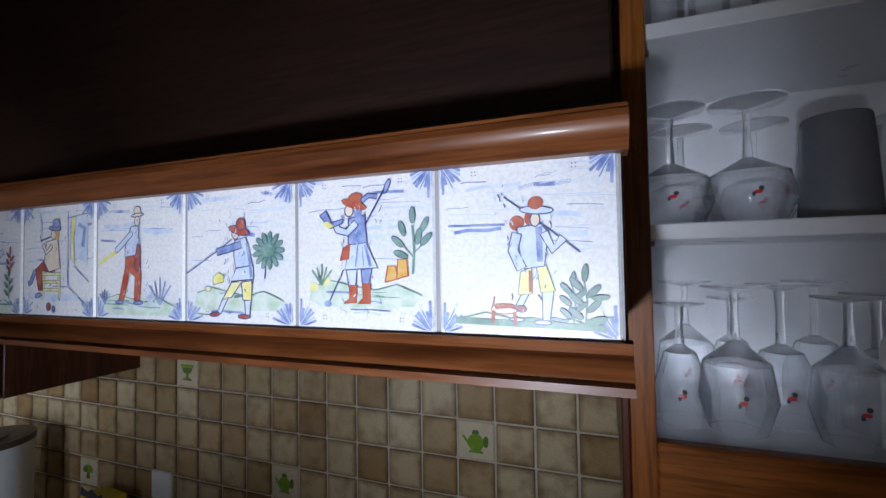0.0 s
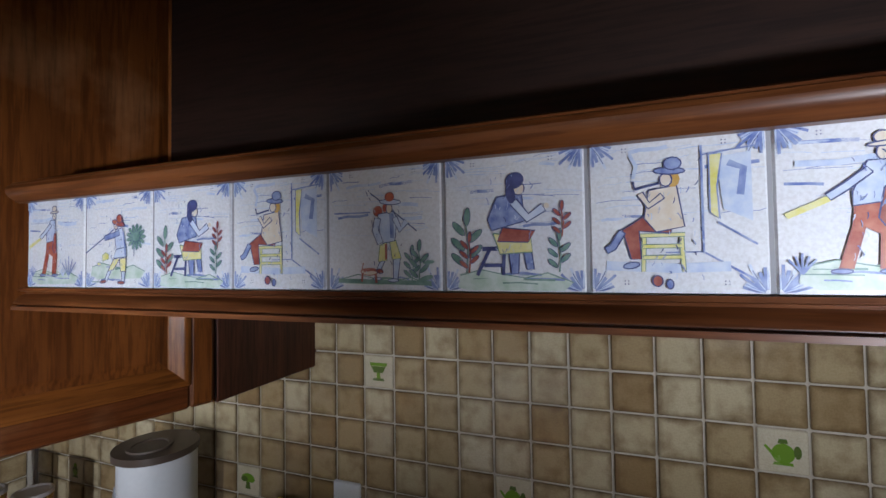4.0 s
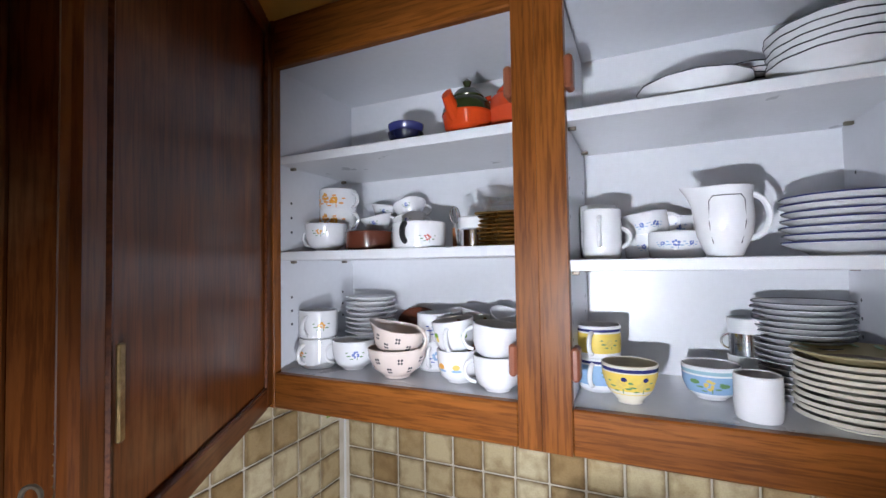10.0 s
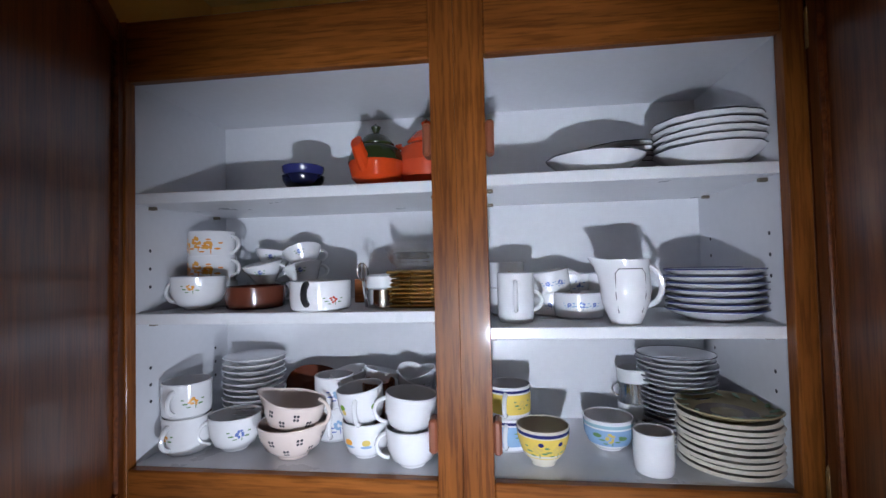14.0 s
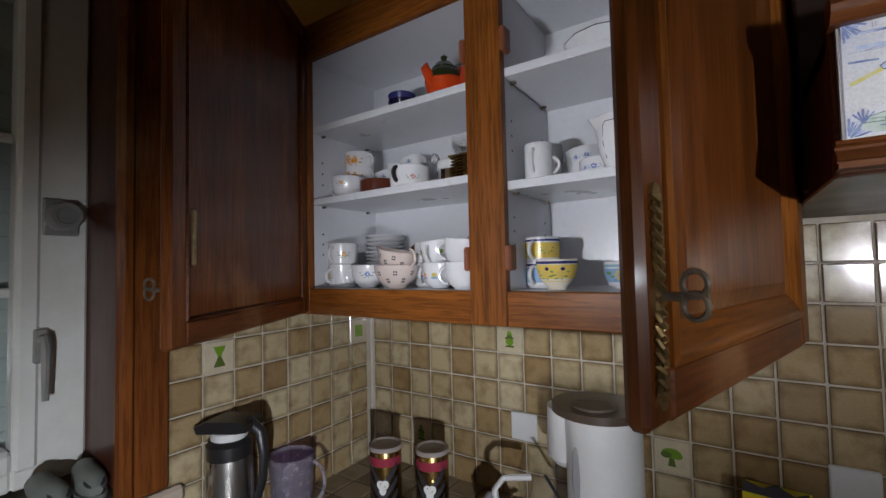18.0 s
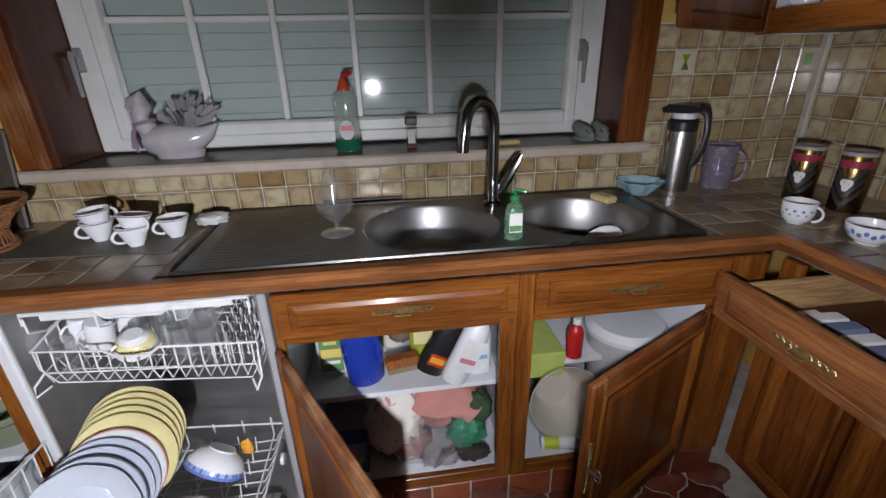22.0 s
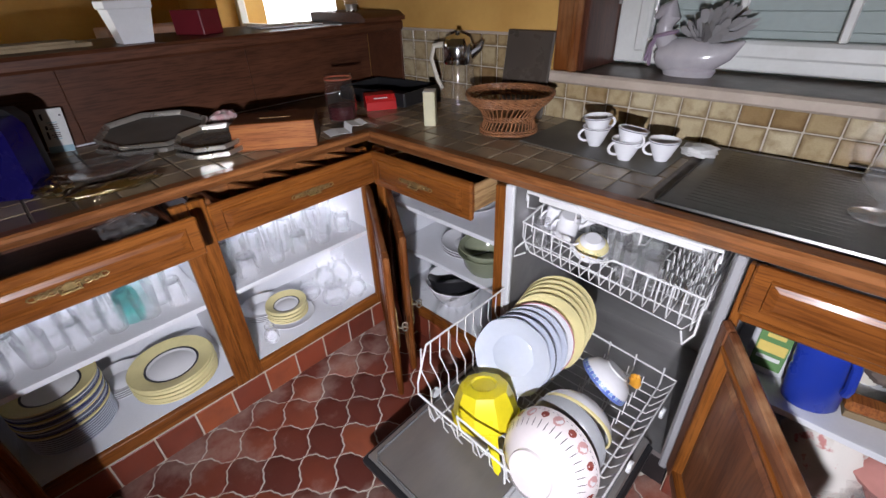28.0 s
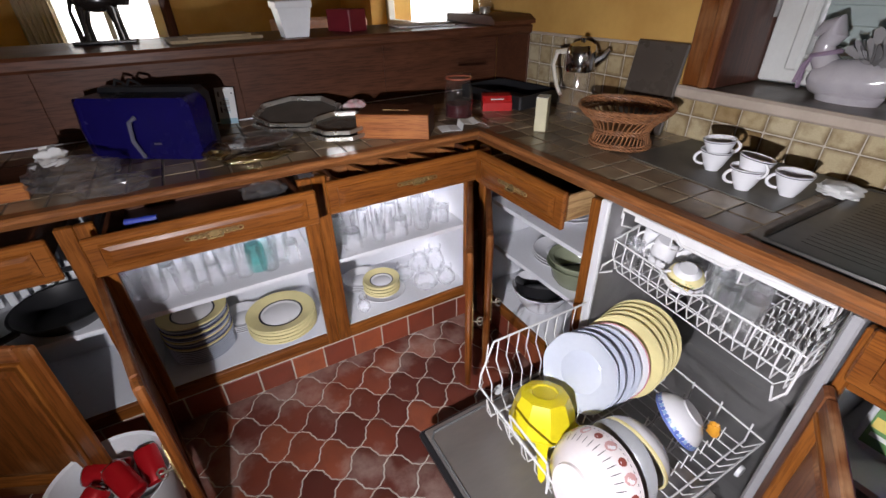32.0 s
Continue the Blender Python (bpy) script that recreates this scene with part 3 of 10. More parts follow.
part("security_lock", g, handle_grey, window, "round grey metal window lock")
g = Geo()
for y in (-1.20, -1.27):
    g.box(-0.24, -0.215, y - 0.012, y + 0.012, 1.112, 1.135, 0.003)
g.box(-0.226, -0.216, -1.29, -1.18, 1.13, 1.137, 0.002)
part("sash_catch", g, pvc, window)

# wooden lining and trim round the kitchen window
lining = thing("window_surround", "dark red-brown wooden lining and trim round the window", "trim", kind="structure")
for y0, y1, z1 in ((-0.7695, -0.72, Z1), (-2.80, -2.7205, Z1)):
    part("lining_board", Geo().box(-0.36, 0.0, y0, y1, 1.092, z1, 0.004), dark_z, lining)
for a, b in ((-0.80, -0.695), (-2.83, -2.735)):
    g = Geo().box(0.001, 0.022, a, b, 1.092, 2.38, 0.006)
    g.box(0.02, 0.034, b - 0.03 if a < -2 else a + 0.004, b - 0.004 if a < -2 else a + 0.03, 1.092, 2.38, 0.006)
    part("trim_board", g, door_z, lining)
part("head_board", Geo().box(0.001, 0.022, -2.83, -0.695, 2.381, 2.48, 0.006), door_x, lining)
part("head_lining", Geo().box(-0.243, 0.0, -2.80, -0.72, 2.30, 2.318, 0.003), dark_x, lining)
sill = thing("window_sill", "stone sill with a dark dusty top and pale worn edge", "sill", kind="structure")
part("sill_top", Geo().box(-0.30, 0.012, -2.838, -0.672, 1.075, 1.088, 0.002), sill_dark, sill, "dark dusty sill top")
part("sill_edge", Geo().box(0.002, 0.03, -2.846, -0.664, 1.05, 1.091, 0.008), sill_stone, sill, "pale worn stone edge")

# windows of the next room
win2 = thing("window_2", "bright window of the next room with a dark blind", "window", kind="structure")
g = Geo()
for a, b, c, d in ((-5.8, -5.75, 1.12, 2.05), (-4.27, -4.22, 1.12, 2.05), (-5.75, -4.27, 1.12, 1.17), (-5.75, -4.27, 2.0, 2.05)):
    g.box(-0.2, -0.14, a, b, c, d, 0.005)
part("window_frame", g, pvc, win2)
part("glazing_bar", Geo().box(-0.19, -0.15, -4.27, -5.75, 1.48, 1.51, 0.003), pvc, win2)
g = Geo()
for i in range(9):
    g.box(-0.1 - 0.012 * (i % 2), -0.085 - 0.012 * (i % 2), -5.78, -4.24, 1.535 + i * 0.055, 1.592 + i * 0.055, 0.006)
part("blind", g, solid("brown_green_blind", (0.16, 0.13, 0.06), 0.9), win2, "folded brown-green fabric blind")
door2 = thing("door_1", "bright glazed garden door of the next room", "door", kind="structure")
g = Geo()
for a, b, c, d in ((1.55, 1.63, 0.02, 2.2), (2.28, 2.36, 0.02, 2.2), (1.63, 2.28, 0.02, 0.3), (1.63, 2.28, 2.1, 2.2), (1.93, 1.97, 0.3, 2.1)):
    g.box(a, b, -6.80, -6.74, c, d, 0.005)
part("door_frame", g, pvc, door2)
g = Geo()
g.box(1.47, 1.55, -6.6, -6.57, 0, 2.28, 0.006).box(2.36, 2.44, -6.6, -6.57, 0, 2.28, 0.006)
part("architrave", g, dark_z, door2)
curtain_m = plain("pale_curtain", (0.6, 0.5, 0.34), (0.5, 0.4, 0.26), 8, 0.9)
prof = []
for i in range(41):
    prof.append((2.26 + 0.22 * i / 40, -6.5 + 0.02 * math.sin(i * 1.1)))
part("curtain", Geo().prism(prof + [(x, y - 0.006) for x, y in reversed(prof)], 0.03, 2.3), curtain_m, door2, "pale drawn-back curtain")

# daylight beyond the next room
day = bpy.data.materials.new("bright_daylight")
day.use_nodes = True
day.node_tree.nodes["Principled BSDF"].inputs["Emission Color"].default_value = (0.93, 0.97, 1.0, 1)
day.node_tree.nodes["Principled BSDF"].inputs["Emission Strength"].default_value = 1.6
structure("backdrop", Geo().box(-2.62, -2.6, -16.0, -2.6, -0.25, 5.0).box(-0.4, 4.4, -9.02, -9.0, -0.25, 4.0), day, "overexposed daylight outside the windows", "daylight", smooth=False)


# ---- cupboards ----


def rot_z(x, y, z, deg):
    return pose(x, y, z, 0, 0, deg)


def brass_plate(parent, x, y, z, side, key=True):
    """A pierced antique brass escutcheon with a small key in it; side: +1 or -1 along the local y."""
    g = Geo()
    yy, top = y + side * 0.003, 0.077
    for ph in (0, math.pi):  # two strands twisted round each other
        g.tube([(x + 0.0062 * math.sin(ph + 26 * k / 32 * 2), yy + side * 0.0025 * math.cos(ph + 26 * k / 32 * 2), z - top + 2 * top * k / 32) for k in range(33)], 0.0025, 5)
    g.prism(ell(x, z, 0.009, 0.019, 12), y, y + side * 0.0035, "xz")
    for s in (-1, 1):
        g.prism(ell(x, z + s * (top + 0.002), 0.007, 0.007, 10), y, y + side * 0.004, "xz")
    p = part("escutcheon", g, brass, parent, "long twisted antique brass plate")
    if key:
        d = y + side * 0.003
        g = Geo().tube([(x, d, z), (x, d + side * 0.017, z - 0.001)], 0.0036, 8)
        for u, w in ((-0.0, 0.011), (0.0, -0.009)):
            g.tube([(x + u, d + side * (0.025 + 0.0085 * math.cos(a)), z + w * 0.8 + 0.0095 * math.sin(a)) for a in [2 * math.pi * k / 14 for k in range(14)]], 0.0024, 6, closed=True)
        g.tube([(x, d + side * 0.017, z), (x, d + side * 0.034, z + 0.001)], 0.0024, 6)
        part("key", g, iron, p, "ornate dark metal key")


def panel_leaf(parent, w, h, th=0.021, fr=0.075, mz=None, mx=None, plate=None, inside=True):
    """A raised-panel leaf from its hinge at x = 0 to x = w, bottom at z = 0, outer face at y = -th, inner at y = 0."""
    mz, mx = mz or door_z, mx or door_x
    f0 = fr - 0.03
    for x0, x1 in ((0, f0), (w - f0, w)):
        part("stile", Geo().box(x0, x1, -th, 0, 0, h, 0.006), mz, parent)
    for z0, z1 in ((0, f0), (h - f0, h)):
        part("rail", Geo().box(f0, w - f0, -th + 0.0006, -0.0006, z0, z1, 0.004), mx, parent)
    a0, a1, b0, b1 = fr, w - fr, fr, h - fr
    part("panel", Geo().box(f0 - 0.004, w - f0 + 0.004, -th + 0.011, -0.007, f0 - 0.004, h - f0 + 0.004), mz, parent)
    s, d = 0.022, th - 0.006
    vs = [(a0 + 0.007, -th + 0.0105, b0 + 0.007), (a1 - 0.007, -th + 0.0105, b0 + 0.007), (a1 - 0.007, -th + 0.0105, b1 - 0.007), (a0 + 0.007, -th + 0.0105, b1 - 0.007),
          (a0 + s, -d, b0 + s), (a1 - s, -d, b0 + s), (a1 - s, -d, b1 - s), (a0 + s, -d, b1 - s)]
    g = Geo().put(vs, [(4, 5, 6, 7), (0, 1, 5, 4), (1, 2, 6, 5), (2, 3, 7, 6), (3, 0, 4, 7)])
    part("raised_field", g, mz, parent, smooth=False)
    # sloped moulding between frame and panel, a bead at its outer edge, on both faces
    sec = [(f0 - 0.001, -th - 0.0015), (f0 + 0.004, -th - 0.004), (f0 + 0.009, -th - 0.003), (f0 + 0.012, -th - 0.0005), (fr + 0.001, -th + 0.007), (fr + 0.004, -th + 0.011), (f0, -th + 0.011)]
    for side in range(4):
        g = Geo()
        n = len(sec)
        vs = []
        for end in (0, 1):
            for q, y in sec:
                if side == 0:
                    vs.append((q, y, q if not end else h - q))
                elif side == 1:
                    vs.append((w - q, y, h - q if not end else q))
                elif side == 2:
                    vs.append((w - q if not end else q, y, q))
                else:
                    vs.append((q if not end else w - q, y, h - q))
        g.put(vs, [(i, (i + 1) % n, n + (i + 1) % n, n + i) for i in range(n)])
        part("moulding", g, wood_z if side < 2 else wood_x, parent, angle=40)
    g = Geo().tube([(f0 + 0.002, -0.003, f0 + 0.002), (w - f0 - 0.002, -0.003, f0 + 0.002), (w - f0 - 0.002, -0.003, h - f0 - 0.002), (f0 + 0.002, -0.003, h - f0 - 0.002)], 0.005, 6, closed=True)
    part("inner_bead", g, mx, parent)
    if plate is not None:
        brass_plate(parent, plate[0], -th, plate[1], -1)


def drawer_front(parent, w, h, m, label="", along="x"):
    """A drawer front with a sunk border and raised field, centred on local x, face towards -y."""
    g = Geo().box(-w / 2, w / 2, -0.02, 0, 0, h, 0.005)
    ob = part("drawer_front", g, m, parent, label)
    a, b = w / 2 - 0.035, 0.026
    g = Geo().tube([(-a, -0.02, b), (a, -0.02, b), (a, -0.02, h - b), (-a, -0.02, h - b)], 0.0055, 6, closed=True)
    part("moulding", g, m, ob)
    vs = [(-a, -0.0205, b), (a, -0.0205, b), (a, -0.0205, h - b), (-a, -0.0205, h - b), (-a + 0.02, -0.027, b + 0.016), (a - 0.02, -0.027, b + 0.016), (a - 0.02, -0.027, h - b - 0.016), (-a + 0.02, -0.027, h - b - 0.016)]
    part("raised_field", Geo().put(vs, [(4, 5, 6, 7), (0, 1, 5, 4), (1, 2, 6, 5), (2, 3, 7, 6), (3, 0, 4, 7)]), m, ob, smooth=False)
    g = Geo()
    for i in range(9):
        x = (i - 4) * 0.017
        r = 0.009 - 0.0006 * abs(i - 4)
        g.tube([(x + 0.011 * math.cos(q), -0.029, h / 2 + r * math.sin(q)) for q in [2 * math.pi * k / 8 for k in range(8)]], 0.0022, 5, closed=True)
    g.prism(ell(0, h / 2, 0.014, 0.011, 12), -0.027, -0.031, "xz")
    g.tube([(-0.02, -0.03, h / 2 - 0.002), (-0.02, -0.042, h / 2 - 0.008), (0.02, -0.042, h / 2 - 0.008), (0.02, -0.03, h / 2 - 0.002)], 0.003, 5)
    g.box(-0.066, 0.066, -0.0295, -0.0265, h / 2 - 0.0025, h / 2 + 0.0025)
    part("drop_handle", g, brass, ob, "antique brass drop handle")
    return ob


def drawer_box(parent, w, h, depth, m=None):
    m = m or raw_wood
    for s in (-1, 1):
        part("drawer_side", Geo().box(s * (w / 2 - 0.012), s * w / 2, 0.0, depth, 0.012, h, 0.002), m, parent)
    part("drawer_back", Geo().box(-w / 2 + 0.012, w / 2 - 0.012, depth - 0.012, depth, 0.012, h, 0.002), m, parent)
    part("drawer_bottom", Geo().box(-w / 2 + 0.012, w / 2 - 0.012, 0.0, depth - 0.012, 0.012, 0.02), dark_x, parent)


# wall cupboards, two units side by side
FZ0, FZ1, OZ0, OZ1 = 1.45, 2.34, 1.527, 2.228


def wall_unit(x0, x1, o0, o1, shelves, label, y=-0.32, back=-0.004):
    u = thing("wall_cupboard", label, "cupboard", group="wall cupboards")
    for a, b in ((x0, o0), (o1, x1)):
        part("frame_stile", Geo().box(a, b, y, y + 0.022, FZ0, FZ1, 0.0008), wood_z, u)
    part("frame_rail", Geo().box(o0, o1, y + 0.0007, y + 0.022, FZ0, OZ0, 0.003), wood_x, u)
    part("frame_rail", Geo().box(o0, o1, y + 0.0007, y + 0.022, OZ1, FZ1, 0.003), wood_x, u)
    for a, b in ((x0 + 0.002, max(x0 + 0.02, o0 - 0.004)), (min(x1 - 0.02, o1 + 0.004), x1 - 0.002)):
        part("side_panel", Geo().box(a, b, y + 0.022, back, FZ0, FZ1), laminate, u, "white laminate side")
    part("back_panel", Geo().box(x0 + 0.02, x1 - 0.02, back - 0.012, back, FZ0 + 0.02, FZ1 - 0.02), laminate, u)
    part("bottom_panel", Geo().box(x0 + 0.02, x1 - 0.02, y + 0.022, back - 0.012, OZ0 - 0.022, OZ0 - 0.001), shelf_mat, u)
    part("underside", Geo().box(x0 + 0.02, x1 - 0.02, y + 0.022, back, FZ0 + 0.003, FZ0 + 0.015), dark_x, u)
    part("top_panel", Geo().box(x0 + 0.02, x1 - 0.02, y + 0.022, back - 0.012, OZ1 + 0.004, OZ1 + 0.02), laminate, u)
    for z in shelves:
        part("shelf", Geo().box(o0 - 0.004, o1 + 0.004, y + 0.024, back - 0.012, z - 0.010, z + 0.010, 0.0015), shelf_mat, u, "white laminate shelf")
    g, gp = Geo(), Geo()
    for sx, s in ((o0 - 0.004, 1), (o1 + 0.004, -1)):
        for yy in (y + 0.06, back - 0.06):
            for z in (1.63, 1.662, 1.694, 1.85, 1.885, 1.92):
                g.at(Matrix.Translation((sx, yy, z)) @ Matrix.Rotation(radians(90 * s), 4, "Y")).lathe([(0.0035, 0.0005), (0, 0.0005)], 8)
            for z in shelves:
                gp.at(None).box(sx, sx + s * 0.014, yy - 0.004, yy + 0.004, z - 0.017, z - 0.0105, 0.001)
    tagged(part("pin_holes", g, ink, u), kind="stuff")
    tagged(part("shelf_pin", gp, iron, u), kind="stuff")
    return u


cupL = wall_unit(0.002, 0.652, 0.050, 0.611, (2.016, 1.792), "oak wall cupboard with open door full of cups and bowls")
cupR = wall_unit(0.6522, 1.19, 0.702, 1.158, (2.022, 1.763), "oak wall cupboard with open door full of plates and jugs")
for u, xs, s in ((cupL, 0.611, -1), (cupR, 0.702, 1)):
    for z in (1.60, 2.09):
        g = Geo().box(xs, xs + s * 0.014, -0.325, -0.29, z - 0.028, z + 0.028, 0.004)
        part("magnet_catch", g, solid("brown_catch", (0.25, 0.08, 0.04), 0.4), u, "brown plastic door catch")
for u, hx, hy in ((cupL, 0.026, -0.330), (cupR, 1.186, -0.332)):
    for z in (1.54, 2.22):
        part("hinge", Geo().tube([(hx, hy, z - 0.028), (hx, hy, z + 0.028)], 0.0045, 8).lathe([(0.003, 0.028), (0.0042, 0.031), (0.002, 0.036), (0, 0.037)], 8, (hx, hy, z)), brass, u, "small brass hinge")
part("end_panel", Geo().box(1.1905, 1.20, -0.318, -0.002, FZ0, FZ1, 0.002), dark_z, cupR, "dark wooden end panel")


def leaf(u, name, hx, hy, fx, fy, z0, h, plate=0.18, flip=False, label="", fr=0.075, mats=(None, None)):
    """An open leaf between its hinge and its free edge; flip: the outer face is on the other side."""
    w = math.hypot(fx - hx, fy - hy)
    m = rot_z(hx, hy, z0, math.degrees(math.atan2(fy - hy, fx - hx)))
    if flip:
        m = m @ Matrix.Diagonal((1, -1, 1, 1))
    d = new(name)
    d.empty_display_size = 0.05
    d.parent, d.matrix_local = u, m
    tagged(d, label)
    panel_leaf(d, w, h, plate=None if plate is None else (w - 0.019, plate), fr=fr, mz=mats[0], mx=mats[1])
    return d


dl = leaf(cupL, "door", 0.040, -0.3114, 0.353, -0.8444, 1.455, 0.88, 0.101, False, "open oak door with a recessed panel")
g = Geo().box(0.555, 0.567, 0.0015, 0.006, 0.14, 0.24, 0.002)
part("latch_plate", g, brass, dl, "narrow brass latch plate")
dr = leaf(cupR, "door", 1.187, -0.325, 1.04, -0.832, 1.455, 0.88, 0.103, True, "open red-brown oak door with raised panel and brass key plate")

# glass cupboard beside the hood
cupG = wall_unit(2.507, 3.2, 2.535, 3.15, (2.03, 1.777), "oak wall cupboard with shelves of stemmed glasses", y=-0.33)
part("end_panel", Geo().box(2.497, 2.5065, -0.328, -0.002, FZ0, FZ1, 0.002), dark_z, cupG, "dark wooden end panel")

# extractor hood with its frieze of painted tiles
HY, HX0, HP, HZ0, HZ1 = -0.627, 1.208, 0.1168, 1.694, 1.811
HX1 = HX0 + 11 * HP
hood = thing("extractor_hood", "dark wooden extractor hood with a frieze of painted tiles", "hood")
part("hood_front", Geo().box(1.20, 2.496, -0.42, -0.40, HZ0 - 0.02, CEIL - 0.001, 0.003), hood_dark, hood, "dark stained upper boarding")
part("frieze_board", Geo().box(HX0 - 0.004, HX1 + 0.002, HY + 0.010, HY + 0.03, HZ0 - 0.03, HZ1 + 0.03, 0.002), dark_x, hood)
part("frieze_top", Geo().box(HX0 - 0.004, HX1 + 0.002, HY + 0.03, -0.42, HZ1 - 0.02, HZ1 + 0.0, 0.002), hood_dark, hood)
# flat black sheet: the shade under the hood is put into its colour
part("hood_underside", Geo().box(HX0 + 0.002, HX1 - 0.004, HY + 0.03, -0.03, HZ0 - 0.028, HZ0 - 0.012, 0.002), void_shade, hood, "underside sheet, shade of the hollow painted black")
for x0, x1 in ((HX0 - 0.004, HX0 + 0.012), (HX1 - 0.014, HX1 + 0.002)):
    part("hood_side", Geo().box(x0, x1, HY + 0.03, -0.34, HZ0 - 0.03, HZ1, 0.002), dark_z, hood)
prof = [(HY + 0.010, HZ1 + 0.022), (HY - 0.008, HZ1 + 0.022), (HY - 0.013, HZ1 + 0.0205), (HY - 0.0135, HZ1 + 0.018), (HY - 0.018, HZ1 + 0.016), (HY - 0.0205, HZ1 + 0.011), (HY - 0.020, HZ1 + 0.006), (HY - 0.0165, HZ1 + 0.001), (HY - 0.011, HZ1 - 0.0025), (HY - 0.009, HZ1 - 0.005), (HY + 0.010, HZ1 - 0.005)]
part("upper_moulding", Geo().prism(prof, HX0 - 0.006, HX1 + 0.004, "yz"), moulding_oak, hood, "rounded oak moulding", angle=30)
prof = [(HY + 0.010, HZ0 + 0.001), (HY - 0.005, HZ0 + 0.001), (HY - 0.006, HZ0 - 0.003), (HY + 0.002, HZ0 - 0.0045), (HY + 0.003, HZ0 - 0.007), (HY - 0.004, HZ0 - 0.010), (HY - 0.010, HZ0 - 0.0165), (HY - 0.011, HZ0 - 0.019), (HY - 0.005, HZ0 - 0.0198), (HY - 0.005, HZ0 - 0.0215), (HY - 0.013, HZ0 - 0.022), (HY - 0.013, HZ0 - 0.027), (HY + 0.010, HZ0 - 0.027)]
part("lower_moulding", Geo().prism(prof, HX0 - 0.006, HX1 + 0.004, "yz"), moulding_oak, hood, "stepped oak moulding", angle=30)

# ---- worktops ----
TOP = 0.918
wt = thing("worktop", "tiled worktop in dull grey-brown with a wooden front edge", "worktop")
SX0, SX1, SY0, SY1 = 0.05, 0.535, -2.205, -0.795
g = Geo()
g.box(0.0, 0.56, BACK + 0.001, SY0 + 0.02, 0.86, TOP - 0.004).box(0.0, SX0 + 0.02, SY0 + 0.02, SY1 - 0.02, 0.86, TOP - 0.004).box(SX1 - 0.02, 0.56, SY0 + 0.02, SY1 - 0.02, 0.86, TOP - 0.004)
g.box(0.0, 0.56, SY1 - 0.02, 0.0, 0.86, TOP - 0.004).box(0.56, 3.2, -0.565, 0.0, 0.86, TOP - 0.004).box(0.56, 2.9, BACK + 0.001, -3.275, 0.889, TOP - 0.004)
part("bed", g, grout_dark, wt, "dark worn grout", smooth=False)


def nosing(poly, plane, a, b, m):
    return Geo().prism(poly, a, b, plane)


E0 = 0.56
np_ = [(0.0, TOP + 0.003), (0.038, TOP + 0.004), (0.045, TOP - 0.002), (0.045, TOP - 0.016), (0.038, TOP - 0.022), (0.034, TOP - 0.032), (0.024, TOP - 0.045), (0.0, TOP - 0.045)]
part("front_edge", Geo().prism([(E0 + u, z) for u, z in np_], -3.275, -0.565, "xz"), nosing_y, wt, "worn moulded oak front edge", angle=30)
part("front_edge", Geo().prism([(-0.565 - u, z) for u, z in np_], E0, 3.2, "yz"), nosing_x, wt, "worn moulded oak front edge", angle=30)
part("front_edge", Geo().prism([(-3.275 + u, TOP + (z - TOP) * 0.75) for u, z in np_], E0, 2.9, "yz"), nosing_x, wt, "worn moulded oak front edge", angle=30)

# ---- base units along the window ----
FX = 0.578


def frame_y(u, x, y0, y1, z0, z1, m):
    part("frame_stile" if abs(z1 - z0) > abs(y1 - y0) else "frame_rail", Geo().box(x - 0.022, x, y0, y1, z0, z1, 0.003), m, u)


def base_shell(u, x0, x1, y0, y1, z0, z1, open_to, m=None):
    """Sides, back, floor of a unit; open_to: the side left open (+x or +y)."""
    m = m or laminate
    t = 0.016
    if open_to == "x":
        part("side_panel", Geo().box(x0, x1, y0, y0 + t, z0, z1), m, u)
        part("side_panel", Geo().box(x0, x1, y1 - t, y1, z0, z1), m, u)
        part("back_panel", Geo().box(x0, x0 + t, y0 + t, y1 - t, z0, z1), m, u)
        part("unit_floor", Geo().box(x0 + t, x1, y0 + t, y1 - t, z0, z0 + t), shelf_mat, u)
    else:
        part("side_panel", Geo().box(x0, x0 + t, y0, y1, z0, z1), m, u)
        part("side_panel", Geo().box(x1 - t, x1, y0, y1, z0, z1), m, u)
        part("back_panel", Geo().box(x0 + t, x1 - t, y0, y0 + t, z0, z1), m, u)
        part("unit_floor", Geo().box(x0 + t, x1 - t, y0 + t, y1, z0, z0 + t), shelf_mat, u)


def kick(u, a0, a1, b, axis, n=None):
    """Skirting of terracotta tiles under a unit."""
    n = n or max(1, round((a1 - a0) / 0.135))
    w = (a1 - a0) / n
    if axis == "x":
        part("skirting_bed", Geo().box(a0, a1, b - 0.03, b - 0.006, 0, 0.118), grout, u)
    else:
        part("skirting_bed", Geo().box(b - 0.03, b - 0.006, a0, a1, 0, 0.118), grout, u)
    me = (Geo().box(-w / 2 + 0.003, w / 2 - 0.003, -0.006, 0.0, 0.004, 0.114, 0.003) if axis == "x" else Geo().box(-0.006, 0.0, -w / 2 + 0.003, w / 2 - 0.003, 0.004, 0.114, 0.003)).mesh("skirting_tile", kick_tile)
    for i in range(n):
        o = part("skirting_tile", me, None, u)
        o.location = (a0 + w * (i + 0.5), b, 0) if axis == "x" else (b, a0 + w * (i + 0.5), 0)


